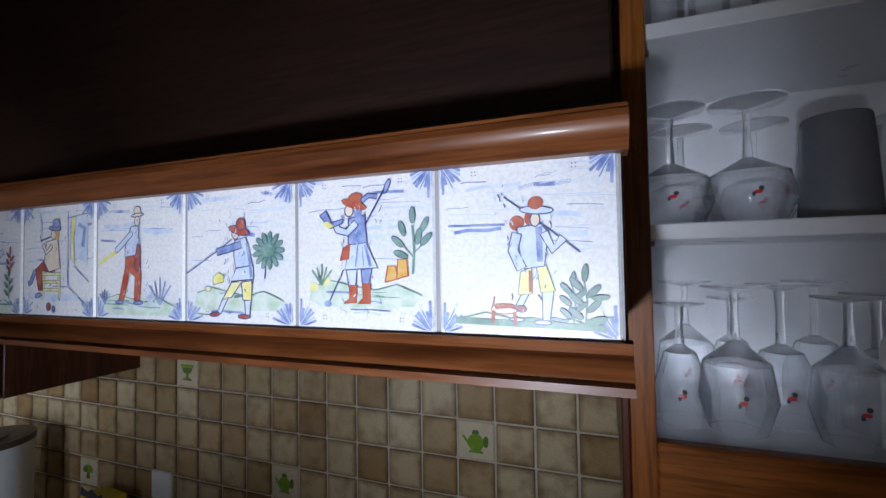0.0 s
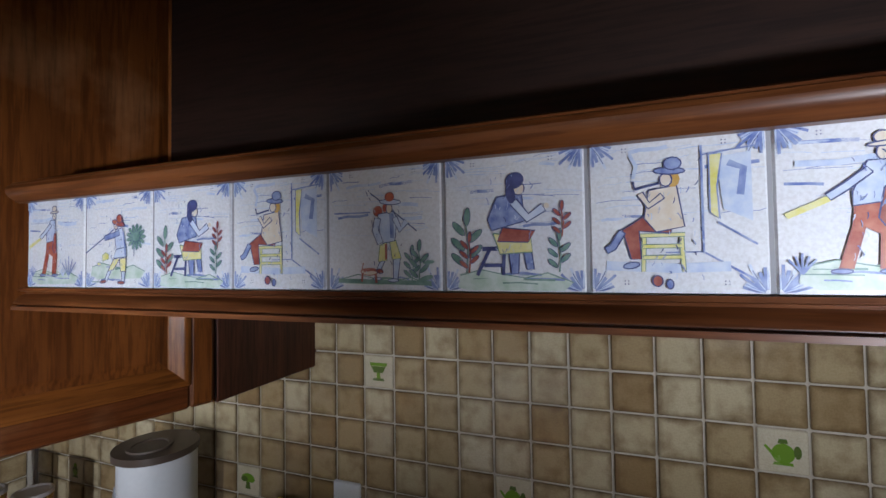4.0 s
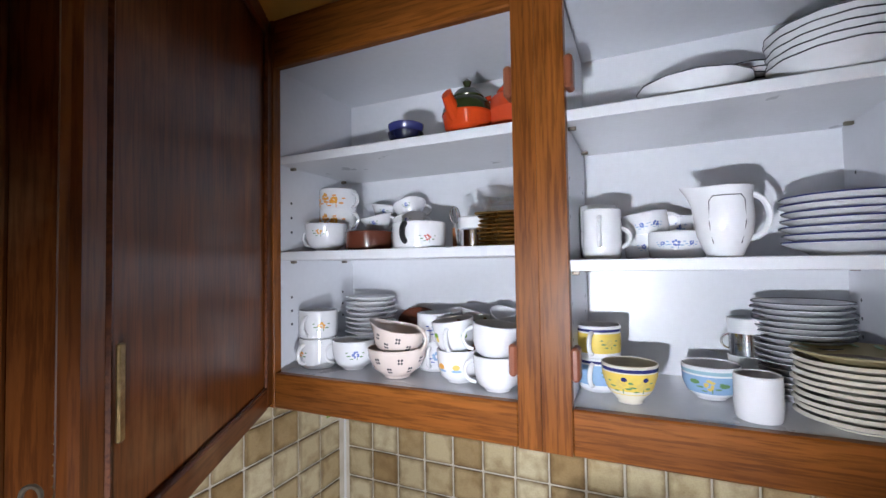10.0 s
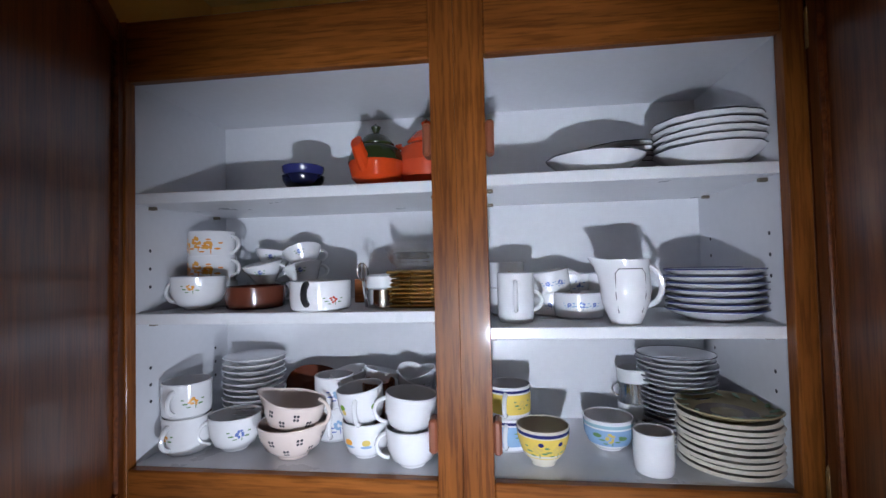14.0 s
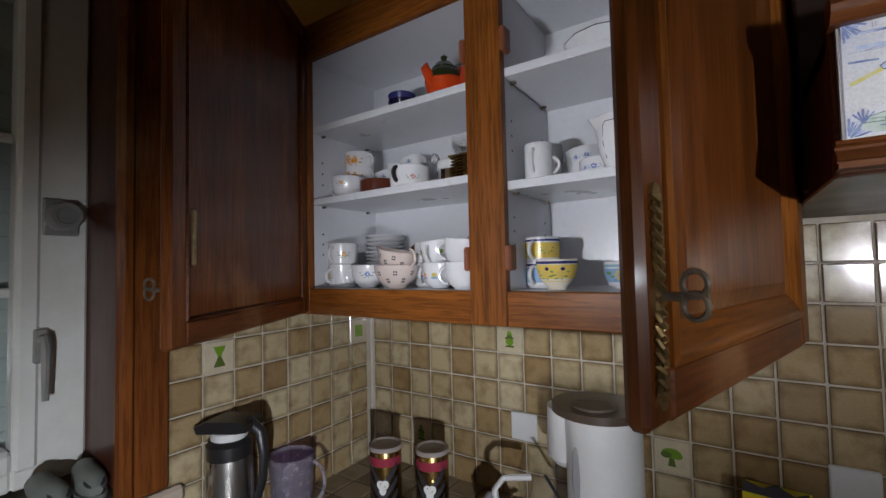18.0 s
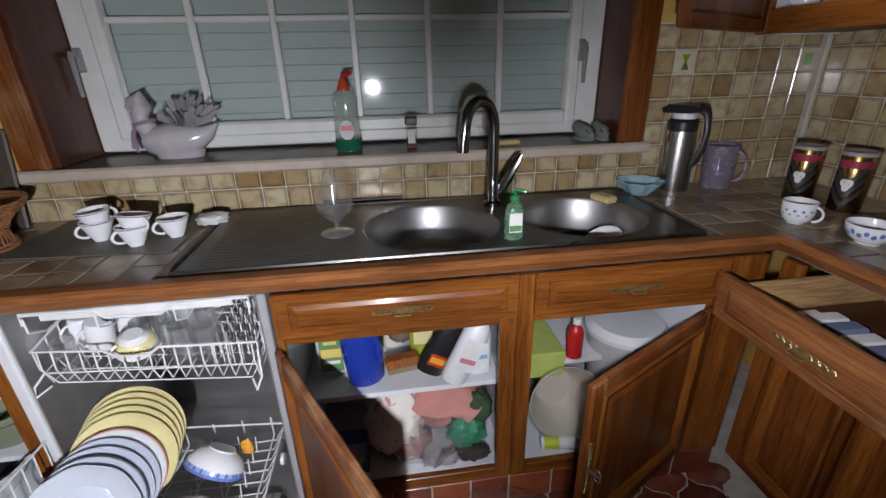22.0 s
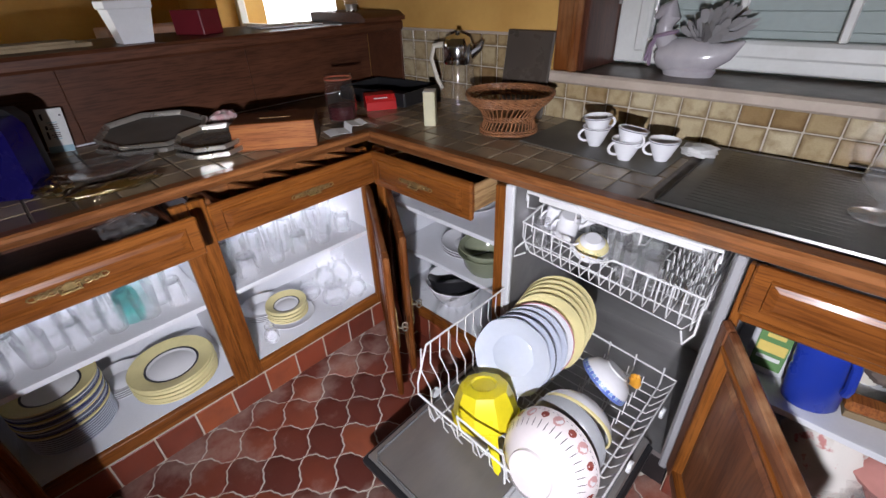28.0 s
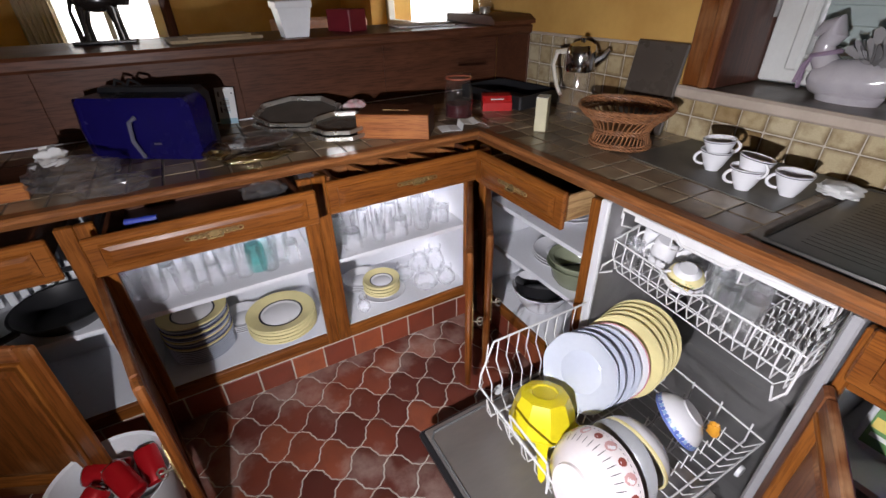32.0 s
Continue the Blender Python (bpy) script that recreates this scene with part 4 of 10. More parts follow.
sinkA = thing("sink_unit", "oak sink cupboard with open door, full of cleaning bottles", "cupboard", group="base units")
frame_y(sinkA, FX, -1.985, -1.965, 0.12, 0.855, wood_z)
frame_y(sinkA, FX, -1.39, -1.342, 0.12, 0.855, wood_z)
frame_y(sinkA, FX, -1.965, -1.39, 0.12, 0.165, wood_y)
frame_y(sinkA, FX, -1.965, -1.39, 0.71, 0.74, wood_y)
base_shell(sinkA, 0.06, FX - 0.022, -1.985, -1.342, 0.15, 0.70, "x")
part("shelf", Geo().box(0.08, 0.50, -1.967, -1.36, 0.44, 0.458, 0.001), shelf_mat, sinkA, "white shelf board")
kick(sinkA, -1.985, -1.342, FX - 0.004, "y")
sinkB = thing("sink_unit", "oak sink cupboard with open door, holding bins and cloths", "cupboard", group="base units")
frame_y(sinkB, FX, -1.341, -1.293, 0.12, 0.855, wood_z)
frame_y(sinkB, FX, -0.755, -0.60, 0.12, 0.855, wood_z)
frame_y(sinkB, FX, -1.293, -0.755, 0.12, 0.165, wood_y)
frame_y(sinkB, FX, -1.293, -0.755, 0.71, 0.74, wood_y)
base_shell(sinkB, 0.06, FX - 0.022, -1.341, -0.70, 0.15, 0.70, "x")
part("shelf", Geo().box(0.08, 0.42, -1.323, -0.72, 0.42, 0.438, 0.001), shelf_mat, sinkB, "white shelf board")
kick(sinkB, -1.341, -0.60, FX - 0.004, "y")
for u, y0, y1 in ((sinkA, -1.972, -1.345), (sinkB, -1.300, -0.735)):
    h = new("drawer")
    h.parent, h.matrix_local = u, pose(FX, (y0 + y1) / 2, 0.738, 0, 0, 90)
    drawer_front(h, y1 - y0, 0.128, wood("drawer_oak", WOODL, WOODD, "x"), "oak false drawer front")
leaf(sinkA, "door", FX + 0.003, -1.975, 1.105, -1.69, 0.15, 0.56, 0.30, False, "open worn oak door", mats=(wood("worn_door_z", (0.24, 0.09, 0.035), (0.12, 0.04, 0.017), "z", worn=(0.5, 0.3, 0.16)), wood("worn_door_x", (0.24, 0.09, 0.035), (0.12, 0.04, 0.017), "x", worn=(0.5, 0.3, 0.16))))
leaf(sinkB, "door", FX + 0.004, -0.762, 0.842, -1.262, 0.15, 0.56, 0.30, True, "open oak door with brass key plate")

# corner unit beside the dishwasher
cornerU = thing("corner_unit", "oak corner cupboard with open door and drawer, dishes inside", "cupboard", group="base units")
frame_y(cornerU, FX, -2.66, -2.622, 0.12, 0.855, wood_z)
frame_y(cornerU, FX, -3.262, -3.22, 0.12, 0.855, wood_z)
frame_y(cornerU, FX, -3.22, -2.66, 0.12, 0.165, wood_y)
base_shell(cornerU, 0.02, FX - 0.022, -3.26, -2.63, 0.15, 0.75, "x")
for z in (0.40, 0.61):
    part("shelf", Geo().box(0.04, 0.53, -3.24, -2.65, z - 0.009, z + 0.009, 0.001), shelf_mat, cornerU, "white shelf board")
kick(cornerU, -3.26, -2.622, FX - 0.004, "y")
d = new("drawer")
d.parent, d.matrix_local = cornerU, pose(0.65, -2.915, 0.755, 0, 0, 90)
drawer_front(d, 0.47, 0.125, wood_x, "pulled-out oak drawer front")
drawer_box(d, 0.43, 0.10, 0.45)
leaf(cornerU, "door", FX + 0.005, -3.20, 0.83, -2.835, 0.13, 0.58, 0.30, True, "open narrow oak door seen edge-on")

# base units of the half wall
PY = -3.265
pen1 = thing("base_unit", "oak base unit with open door, glasses and small plates inside", "cupboard", group="base units")
pen2 = thing("base_unit", "oak base unit with open door, glasses and stacked dinner plates inside", "cupboard", group="base units")
for u, x0, s0, s1, x1 in ((pen1, 0.60, 0.64, 1.214, 1.262), (pen2, 1.263, 1.311, 1.878, 1.925)):
    for a, b in ((x0, s0), (s1, x1)):
        part("frame_stile", Geo().box(a, b, PY - 0.022, PY, 0.12, 0.855, 0.003), wood_z, u)
    part("frame_rail", Geo().box(s0, s1, PY - 0.022, PY - 0.0007, 0.12, 0.17, 0.003), wood_x, u)
    base_shell(u, x0 + 0.002, x1 - 0.002, PEN + 0.005, PY - 0.022, 0.155, 0.74, "y")
    part("shelf", Geo().box(x0 + 0.02, x1 - 0.02, PEN + 0.022, PY - 0.03, 0.475, 0.493, 0.001), shelf_mat, u, "white shelf board")
for u, spans in ((pen1, ((0.60, 0.685, 1), (0.685, 1.209, 4))), (pen2, ((1.209, 1.865, 5),))):
    for a, b, k in spans:
        kick(u, a, b, PY, "x", k)
for u, xc, w, y, lab in ((pen1, 0.912, 0.652, -3.19, "pulled-out oak drawer"), (pen2, 1.588, 0.61, -3.15, "pulled-out oak drawer")):
    d = new("drawer")
    d.parent, d.matrix_local = u, pose(xc, y, 0.75, 0, 0, 180)
    drawer_front(d, w, 0.116, wood_x, lab)
    drawer_box(d, w - 0.08, 0.10, 0.40, dark_x)
leaf(pen1, "door", 0.632, -3.262, 0.945, -2.78, 0.13, 0.58, 0.30, True, "open oak door seen edge-on")
leaf(pen2, "door", 1.912, -3.262, 1.79, -2.69, 0.13, 0.58, 0.30, False, "open worn oak door in shadow")

# last units of that row
pen3 = thing("base_unit", "oak base unit with open door and pans inside", "cupboard", group="base units")
for a, b in ((1.926, 1.97), (2.56, 2.60)):
    part("frame_stile", Geo().box(a, b, PY - 0.022, PY, 0.12, 0.855, 0.003), wood_z, pen3)
part("frame_rail", Geo().box(1.97, 2.56, PY - 0.022, PY - 0.0007, 0.12, 0.17, 0.003), wood_x, pen3)
base_shell(pen3, 1.928, 2.598, PEN + 0.005, PY - 0.022, 0.155, 0.74, "y")
part("shelf", Geo().box(1.946, 2.58, PEN + 0.022, PY - 0.03, 0.475, 0.493, 0.001), shelf_mat, pen3, "white shelf board")
kick(pen3, 1.865, 2.9, PY, "x")
d = new("drawer")
d.parent, d.matrix_local = pen3, pose(2.27, -3.20, 0.745, 0, 0, 180)
drawer_front(d, 0.6, 0.122, wood_x, "pulled-out oak drawer")
drawer_box(d, 0.52, 0.11, 0.40, dark_x)
part("end_panel", Geo().box(2.60, 2.9, PEN + 0.005, PY, 0.12, 0.855), wood_z, pen3)

# base units under the hood wall
unitA = thing("base_unit", "oak base unit with closed doors and a pulled-out drawer", "cupboard", group="base units")
AY = -0.583
part("carcass", Geo().box(0.60, 3.2, AY + 0.022, -0.01, 0.1, 0.70), dark_z, unitA)
for a, b in ((0.60, 0.66), (1.16, 1.22), (1.9, 1.96)):
    part("frame_stile", Geo().box(a, b, AY, AY + 0.022, 0.12, 0.855, 0.003), wood_z, unitA)
part("frame_rail", Geo().box(0.66, 1.16, AY, AY + 0.022, 0.695, 0.72, 0.003), wood_x, unitA)
for x in (0.665, 0.915, 1.225, 1.56):
    d = new("door")
    d.parent, d.matrix_local = unitA, pose(x, AY + 0.001, 0.15, 0, 0, 0)
    panel_leaf(d, 0.242 if x < 1 else 0.33, 0.54, fr=0.05)
d = new("drawer")
d.parent, d.matrix_local = unitA, pose(0.912, -0.79, 0.722, 0, 0, 0)
drawer_front(d, 0.53, 0.130, wood("scuffed_drawer_oak", (0.31, 0.13, 0.045), (0.16, 0.055, 0.02), "x", worn=(0.5, 0.33, 0.17)), "pulled-out scuffed oak drawer front")
drawer_box(d, 0.47, 0.11, 0.48)


# ---- crockery in the wall cupboards ----


def shell(prof, th=0.003):
    """Outer profile of a vessel closed by its inner wall; the profile runs from the foot's middle up to the rim."""
    inner = [(max(r - th, 0.0), z + (th if i < 2 else 0)) for i, (r, z) in enumerate(prof)][::-1]
    rim = [(prof[-1][0] - th / 2, prof[-1][1] + th * 0.5)]
    inner = [p for p in inner if p[0] > 0.004 or p is inner[-1]]
    return prof + rim + inner[:-1] + [(0, prof[0][1] + th * 1.6)]


def radius_at(prof, z):
    for (r0, z0), (r1, z1) in zip(prof, prof[1:]):
        if z0 <= z <= z1 and z1 > z0:
            return r0 + (r1 - r0) * (z - z0) / (z1 - z0)
    return prof[-1][0]


def spots(g, prof, items, lift=0.0006):
    """Painted blots on a vessel: (angle, height, half width, half height, slot)."""
    for ang, z, w, h, s in items:
        k = 9
        pts = []
        for i in range(k):
            a = 2 * math.pi * i / k
            zz = z + h * math.sin(a)
            r = radius_at(prof, zz) + lift
            b = radians(ang) + w * math.cos(a) / r
            pts.append((r * math.cos(b), r * math.sin(b), zz))
        r = radius_at(prof, z) + lift * 1.5
        g.slot(s)
        g.put(pts + [(r * math.cos(radians(ang)), r * math.sin(radians(ang)), z)], [(i, (i + 1) % k, k) for i in range(k)])
    g.slot(0)


def handle(r, z0, z1, out, ang, t=0.0045):
    pts = []
    for i in range(9):
        a = math.pi * (i / 8 - 0.5)
        pts.append(((r - 0.003 + out * math.cos(a)), 0, (z0 + z1) / 2 + (z1 - z0) / 2 * math.sin(a)))
    g = Geo().at(Matrix.Rotation(radians(ang), 4, "Z"))
    return g.tube(pts, t, 7, flat=0.8)


PROF = {
    "mug": lambda r, h: [(0, 0), (r * 0.8, 0), (r * 0.86, h * 0.03), (r * 0.98, h * 0.12), (r, h * 0.5), (r, h)],
    "cup": lambda r, h: [(0, 0), (r * 0.5, 0), (r * 0.52, h * 0.05), (r * 0.8, h * 0.2), (r * 0.95, h * 0.5), (r, h)],
    "bowl": lambda r, h: [(0, 0), (r * 0.45, 0), (r * 0.47, h * 0.08), (r * 0.78, h * 0.32), (r * 0.96, h * 0.7), (r, h)],
    "flare": lambda r, h: [(0, 0), (r * 0.42, 0), (r * 0.44, h * 0.06), (r * 0.6, h * 0.25), (r * 0.78, h * 0.6), (r, h)],
    "teacup": lambda r, h: [(0, 0), (r * 0.52, 0), (r * 0.54, h * 0.05), (r * 0.72, h * 0.22), (r * 0.88, h * 0.55), (r, h)],
    "pot": lambda r, h: [(0, 0), (r * 0.9, 0), (r * 0.97, h * 0.06), (r, h * 0.3), (r, h)],
}


def lip(g, ang, z0, out, wide=26):
    """Draws the rim of a turned vessel out into a pouring lip."""
    top = max(p.z for p in g.v)
    for p in g.v:
        if p.z > z0 and p.x * p.x + p.y * p.y > 1e-5:
            d = (math.degrees(math.atan2(p.y, p.x)) - ang + 180) % 360 - 180
            w = math.exp(-(d / wide) ** 2) * ((p.z - z0) / (top - z0)) ** 1.4
            q = math.hypot(p.x, p.y)
            p.x, p.y, p.z = p.x * (1 + out * w / q), p.y * (1 + out * w / q), p.z + 0.22 * out * w
    return g


def vessel(name, label, cat, x, y, z, r, h, m, kind="cup", hand=None, dots=(), cols=(), bands=(), lean=(0, 0), th=0.003, group="", hz=(0.2, 0.85), hout=0.022, pour=None):
    p = PROF[kind](r, h)
    t = thing(name, label, cat, pose(x, y, z, lean[0], lean[1], 0), group)
    body = Geo().lathe(shell(p, th), 32)
    part("body", lip(body, pour, h * 0.55, 0.022) if pour is not None else body, m, t)
    if hand is not None:
        part("handle", handle(radius_at(p, h * 0.5), h * hz[0], h * hz[1], hout, hand), m, t)
    if dots:
        g = Geo()
        spots(g, p, dots)
        tagged(part("painted_motif", g, list(cols), t), "painted decoration", kind="stuff")
    for z0, z1, bm in bands:
        q = [(radius_at(p, z0 + (z1 - z0) * i / 4) + 0.0005, z0 + (z1 - z0) * i / 4) for i in range(5)]
        part("painted_band", Geo().lathe(q, 32), bm, t)
    return t


def flower(ang, z, s=1.0, petal=0, leaf=1):
    """A small flower of blots round one point."""
    out, rr = [], random.Random(int(ang * 7 + z * 9000))
    for i in range(7):
        a, q = 2 * math.pi * i / 7 + rr.uniform(-0.3, 0.3), rr.uniform(0.55, 1.05)
        out.append((ang + 8 * s * q * math.cos(a), z + 0.006 * s * q * math.sin(a), 0.0030 * s * rr.uniform(0.7, 1.2), 0.0026 * s * rr.uniform(0.7, 1.2), petal))
    for da, dz, w, h in ((15, -0.005, 0.0045, 0.0015), (-16, -0.003, 0.005, 0.0014), (20, 0.003, 0.0035, 0.0012), (-21, 0.004, 0.003, 0.0012), (5, -0.009, 0.0008, 0.004), (-9, -0.009, 0.004, 0.0011)):
        out.append((ang + da * s, z + dz * s, w * s, h * s, leaf))
    return out


FRONT = -90  # towards the room
B, M, T = 1.5275, 1.803, 2.0275
flw = (orange_c, leaf_green)
amber_gl = solid("amber_print", (0.80, 0.30, 0.02), 0.3)
# left cupboard, bottom shelf
for i in range(2):
    vessel("mug", "white china mug with an orange flower, in a stack", "mug", 0.096, -0.225, B + i * 0.066, 0.045, 0.068, porcelain, "mug", -95 + i * 12, flower(-40 - 70 * (1 - i), 0.036, 1.1), flw, group="flowered mugs")
vessel("cup", "pale green-white cup with a blue flower", "cup", 0.190, -0.212, B, 0.05, 0.066, porcelain, "cup", -150, flower(-50, 0.04, 1.1), (blue_print, leaf_green))
pb = vessel("bowl", "pale pink bowl with dark flower sprigs", "bowl", 0.322, -0.235, B, 0.064, 0.062, pink_china, "bowl", None,
            [(-150 + 24 * k + d, 0.022 + 0.02 * ((k + 1) % 2) + e, 0.0026, 0.0028, 0) for k in range(7) for d, e in ((-3, 0.003), (3, 0.003), (-3, -0.004), (3, -0.004))], (ink,))
jug = vessel("jug", "pale pink jug with dark flower sprigs resting in a bowl", "jug", 0.318, -0.232, B + 0.048, 0.056, 0.056, pink_china, "cup", -12,
             [(-140 + 26 * k + d, 0.026 + 0.014 * (k % 2) + e, 0.0026, 0.0028, 0) for k in range(5) for d, e in ((-3, 0.003), (3, 0.003), (-3, -0.004), (3, -0.004))], (ink,), lean=(0, 10), hz=(0.35, 1.2), hout=0.026, pour=184)
for i in range(2):
    vessel("mug", "white mug with pale blue pattern, in a stack", "mug", 0.372, -0.150, B + i * 0.062, 0.040, 0.066, porcelain, "mug", -80 + 25 * i, flower(-60, 0.035, 1.3), (blue_gl, blue_print), group="blue mugs")
vessel("mug", "white mug with cups and fruit painted on it", "mug", 0.463, -0.225, B, 0.046, 0.066, porcelain, "cup", -5, [(-120, 0.036, 0.009, 0.006, 0), (-120, 0.028, 0.012, 0.003, 1), (-75, 0.036, 0.008, 0.006, 2), (-75, 0.028, 0.011, 0.003, 1)], (orange_c, blue_gl, yellow_gl), group="fruit mugs")
vessel("mug", "white mug with green sprig stacked on another", "mug", 0.458, -0.222, B + 0.056, 0.044, 0.070, porcelain, "cup", -85, [(-125, 0.045, 0.007, 0.006, 0), (-122, 0.037, 0.005, 0.006, 1), (-40, 0.04, 0.007, 0.006, 0)], (green_gl, yellow_gl), lean=(4, -6), group="fruit mugs")
for i in range(2):
    vessel("cup", "plain white breakfast cup, in a leaning stack", "cup", 0.556 - 0.006 * i, -0.256, B + i * 0.058, 0.047, 0.066, porcelain, "cup", -165, lean=(0, 6 * i), group="white cups")
for x, y, zz in ((0.44, -0.10, 0), (0.505, -0.13, 0), (0.545, -0.09, 0.0)):
    vessel("cup", "plain white cup at the back of the shelf", "cup", x, y, B + zz, 0.042, 0.075, porcelain, "mug", -60, group="back cups")
for x, y, zz, an, ln in ((0.40, -0.11, 0.076, 30, (8, -10)), (0.455, -0.12, 0.078, -30, (-10, 12)), (0.555, -0.12, 0.078, 10, (6, -14)), (0.42, -0.07, 0.02, 0, (0, 0)), (0.50, -0.06, 0.05, -20, (14, 6)), (0.345, -0.08, 0.03, 40, (0, 12))):
    vessel("cup", "white cup with small sprigs piled at the back", "cup", x, y, B + zz, 0.041, 0.052, porcelain, "flare", an, flower(-80, 0.03, 0.8), (blue_print, leaf_green), lean=ln, group="piled cups")
vessel("cup", "white cup tipped on its neighbours", "cup", 0.52, -0.12, B + 0.078, 0.04, 0.055, porcelain, "flare", 20, lean=(14, 24))
vessel("glass", "green glass tumbler behind the mugs", "glass", 0.470, -0.165, B, 0.034, 0.12, amber_glass, "mug")
sp = [(0, 0), (0.035, 0), (0.037, 0.003), (0.058, 0.010), (0.065, 0.014)]
saucer = single("saucer", Geo().lathe(shell(sp, 0.0025), 32), porcelain, "white saucer in a tall stack", "saucer", pose(0.175, -0.115, B), "saucer stack")
for i in range(1, 13):
    copy_thing(saucer, pose(0.175 + 0.002 * math.sin(i * 2.3), -0.115, B + i * 0.0122, 0.6 * math.sin(i), 0.6 * math.cos(2 * i), 0))
pl = [(0, 0), (0.05, 0), (0.053, 0.003), (0.078, 0.012), (0.085, 0.015)]
dish = single("saucer", Geo().lathe(shell(pl, 0.0025), 32), brown_gl, "brown glazed dish leaning at the back", "saucer", pose(0.30, -0.06, B + 0.052, -62, 0, 0))
# left cupboard, middle shelf
vessel("cup", "large white cup with an orange flower", "cup", 0.120, -0.222, M, 0.050, 0.064, porcelain, "cup", -175, flower(-70, 0.044, 0.9), flw)
for i in range(2):
    vessel("mug", "white mug with large orange flowers, in a stack", "mug", 0.100, -0.15, M + 0.050 + i * 0.052, 0.047, 0.056, porcelain, "pot", -5, flower(-96, 0.034, 1.6) + flower(-66, 0.027, 1.5) + flower(-126, 0.026, 1.3), (orange_c, amber_gl), group="orange mugs")
vessel("mug", "white mug with a small orange flower under a stack", "mug", 0.100, -0.15, M, 0.050, 0.052, porcelain, "pot", 170, flower(-80, 0.034, 1.2), (amber_gl, leaf_green))
vessel("bowl", "dark brown glazed bowl", "bowl", 0.232, -0.205, M, 0.056, 0.042, brown_gl, "pot")
for x, y, zz, an, ln in ((0.215, -0.13, 0.044, 0, (10, -8)), (0.300, -0.115, 0.038, 20, (-6, -16)), (0.30, -0.12, 0.0, 10, (0, 0)), (0.20, -0.10, 0.0, 0, (0, 0)), (0.292, -0.10, 0.075, 30, (-14, -20)), (0.20, -0.08, 0.07, 10, (-8, 6))):
    vessel("cup", "white coffee cup with small dark sprigs, loosely stacked", "cup", x, y, M + zz, 0.043, 0.045, porcelain, "flare", an, flower(-75, 0.03, 0.7), (blue_print, leaf_green), lean=ln, group="sprigged cups")
sg = vessel("sugar_pot", "white sugar pot with a dark handle and flower", "pot", 0.385, -0.245, M, 0.056, 0.052, porcelain, "pot", None, flower(-45, 0.02, 0.8), (red_gl, leaf_green))
part("handle", handle(0.055, 0.012, 0.05, 0.016, -93, 0.006), black, sg, "dark brown handle")
single("box", Geo().box(-0.04, 0.04, -0.03, 0.03, 0, 0.05, 0.002), cherry, "small brown wooden box", "box", pose(0.452, -0.10, M))
jar = thing("jar", "squat steel-based jar with a white lid", "jar", pose(0.500, -0.225, M))
part("base", Geo().lathe([(0, 0), (0.03, 0), (0.03, 0.034), (0.027, 0.036), (0, 0.036)], 24), chrome, jar, "bright steel base")
part("lid", Geo().lathe([(0.028, 0.036), (0.031, 0.038), (0.031, 0.058), (0.026, 0.062), (0, 0.062)], 24), white_pl, jar, "white lid")
wk = thing("whisk", "small wire whisk standing against a jar", "whisk", pose(0.468, -0.225, M, 8, -4, 0))
part("handle", Geo().tube([(0, 0, 0), (0, 0, 0.05)], 0.004, 6), chrome, wk)
for k in range(4):
    a = k * math.pi / 4
    part("wire", Geo().tube([(0.011 * math.sin(math.pi * i / 8) * math.cos(a) * (1 if i < 9 else -1), 0.011 * math.sin(math.pi * i / 8) * math.sin(a), 0.05 + 0.035 * (1 - math.cos(math.pi * i / 8)) / 2) for i in range(9)] + [(-0.011 * math.sin(math.pi * i / 8) * math.cos(a), -0.011 * math.sin(math.pi * i / 8) * math.sin(a), 0.085 - 0.035 * (1 - math.cos(math.pi * i / 8)) / 2) for i in range(1, 8)], 0.0009, 4), chrome, wk)
dq = single("dessert_dish", Geo().box(-0.05, 0.05, -0.05, 0.05, 0, 0.006, 0.003), gold, "square gilt-edged dish in a stack", "dish", pose(0.562, -0.20, M), "gilt dishes")
for i in range(1, 9):
    copy_thing(dq, pose(0.562 + 0.002 * math.sin(3 * i), -0.20, M + i * 0.0078, 0, 0, 2 * math.sin(i * 5)))
for i in range(3):
    single("glass_bowl", Geo().lathe(shell([(0, 0), (0.03, 0), (0.045, 0.012), (0.055, 0.03)], 0.0025), 28, wob=0.03, lobes=14), clear, "ribbed clear glass dessert bowl", "bowl", pose(0.555, -0.195, M + 0.071 + i * 0.009), "glass bowls")
# left cupboard, top shelf
for i in range(2):
    vessel("bowl", "dark blue glazed bowl, in a pair", "bowl", 0.345, -0.225, T + 0.018 * i, 0.040, 0.030, solid("night_blue_glaze", (0.008, 0.010, 0.035), 0.12) if i == 0 else navy, "bowl", None, group="blue bowls")


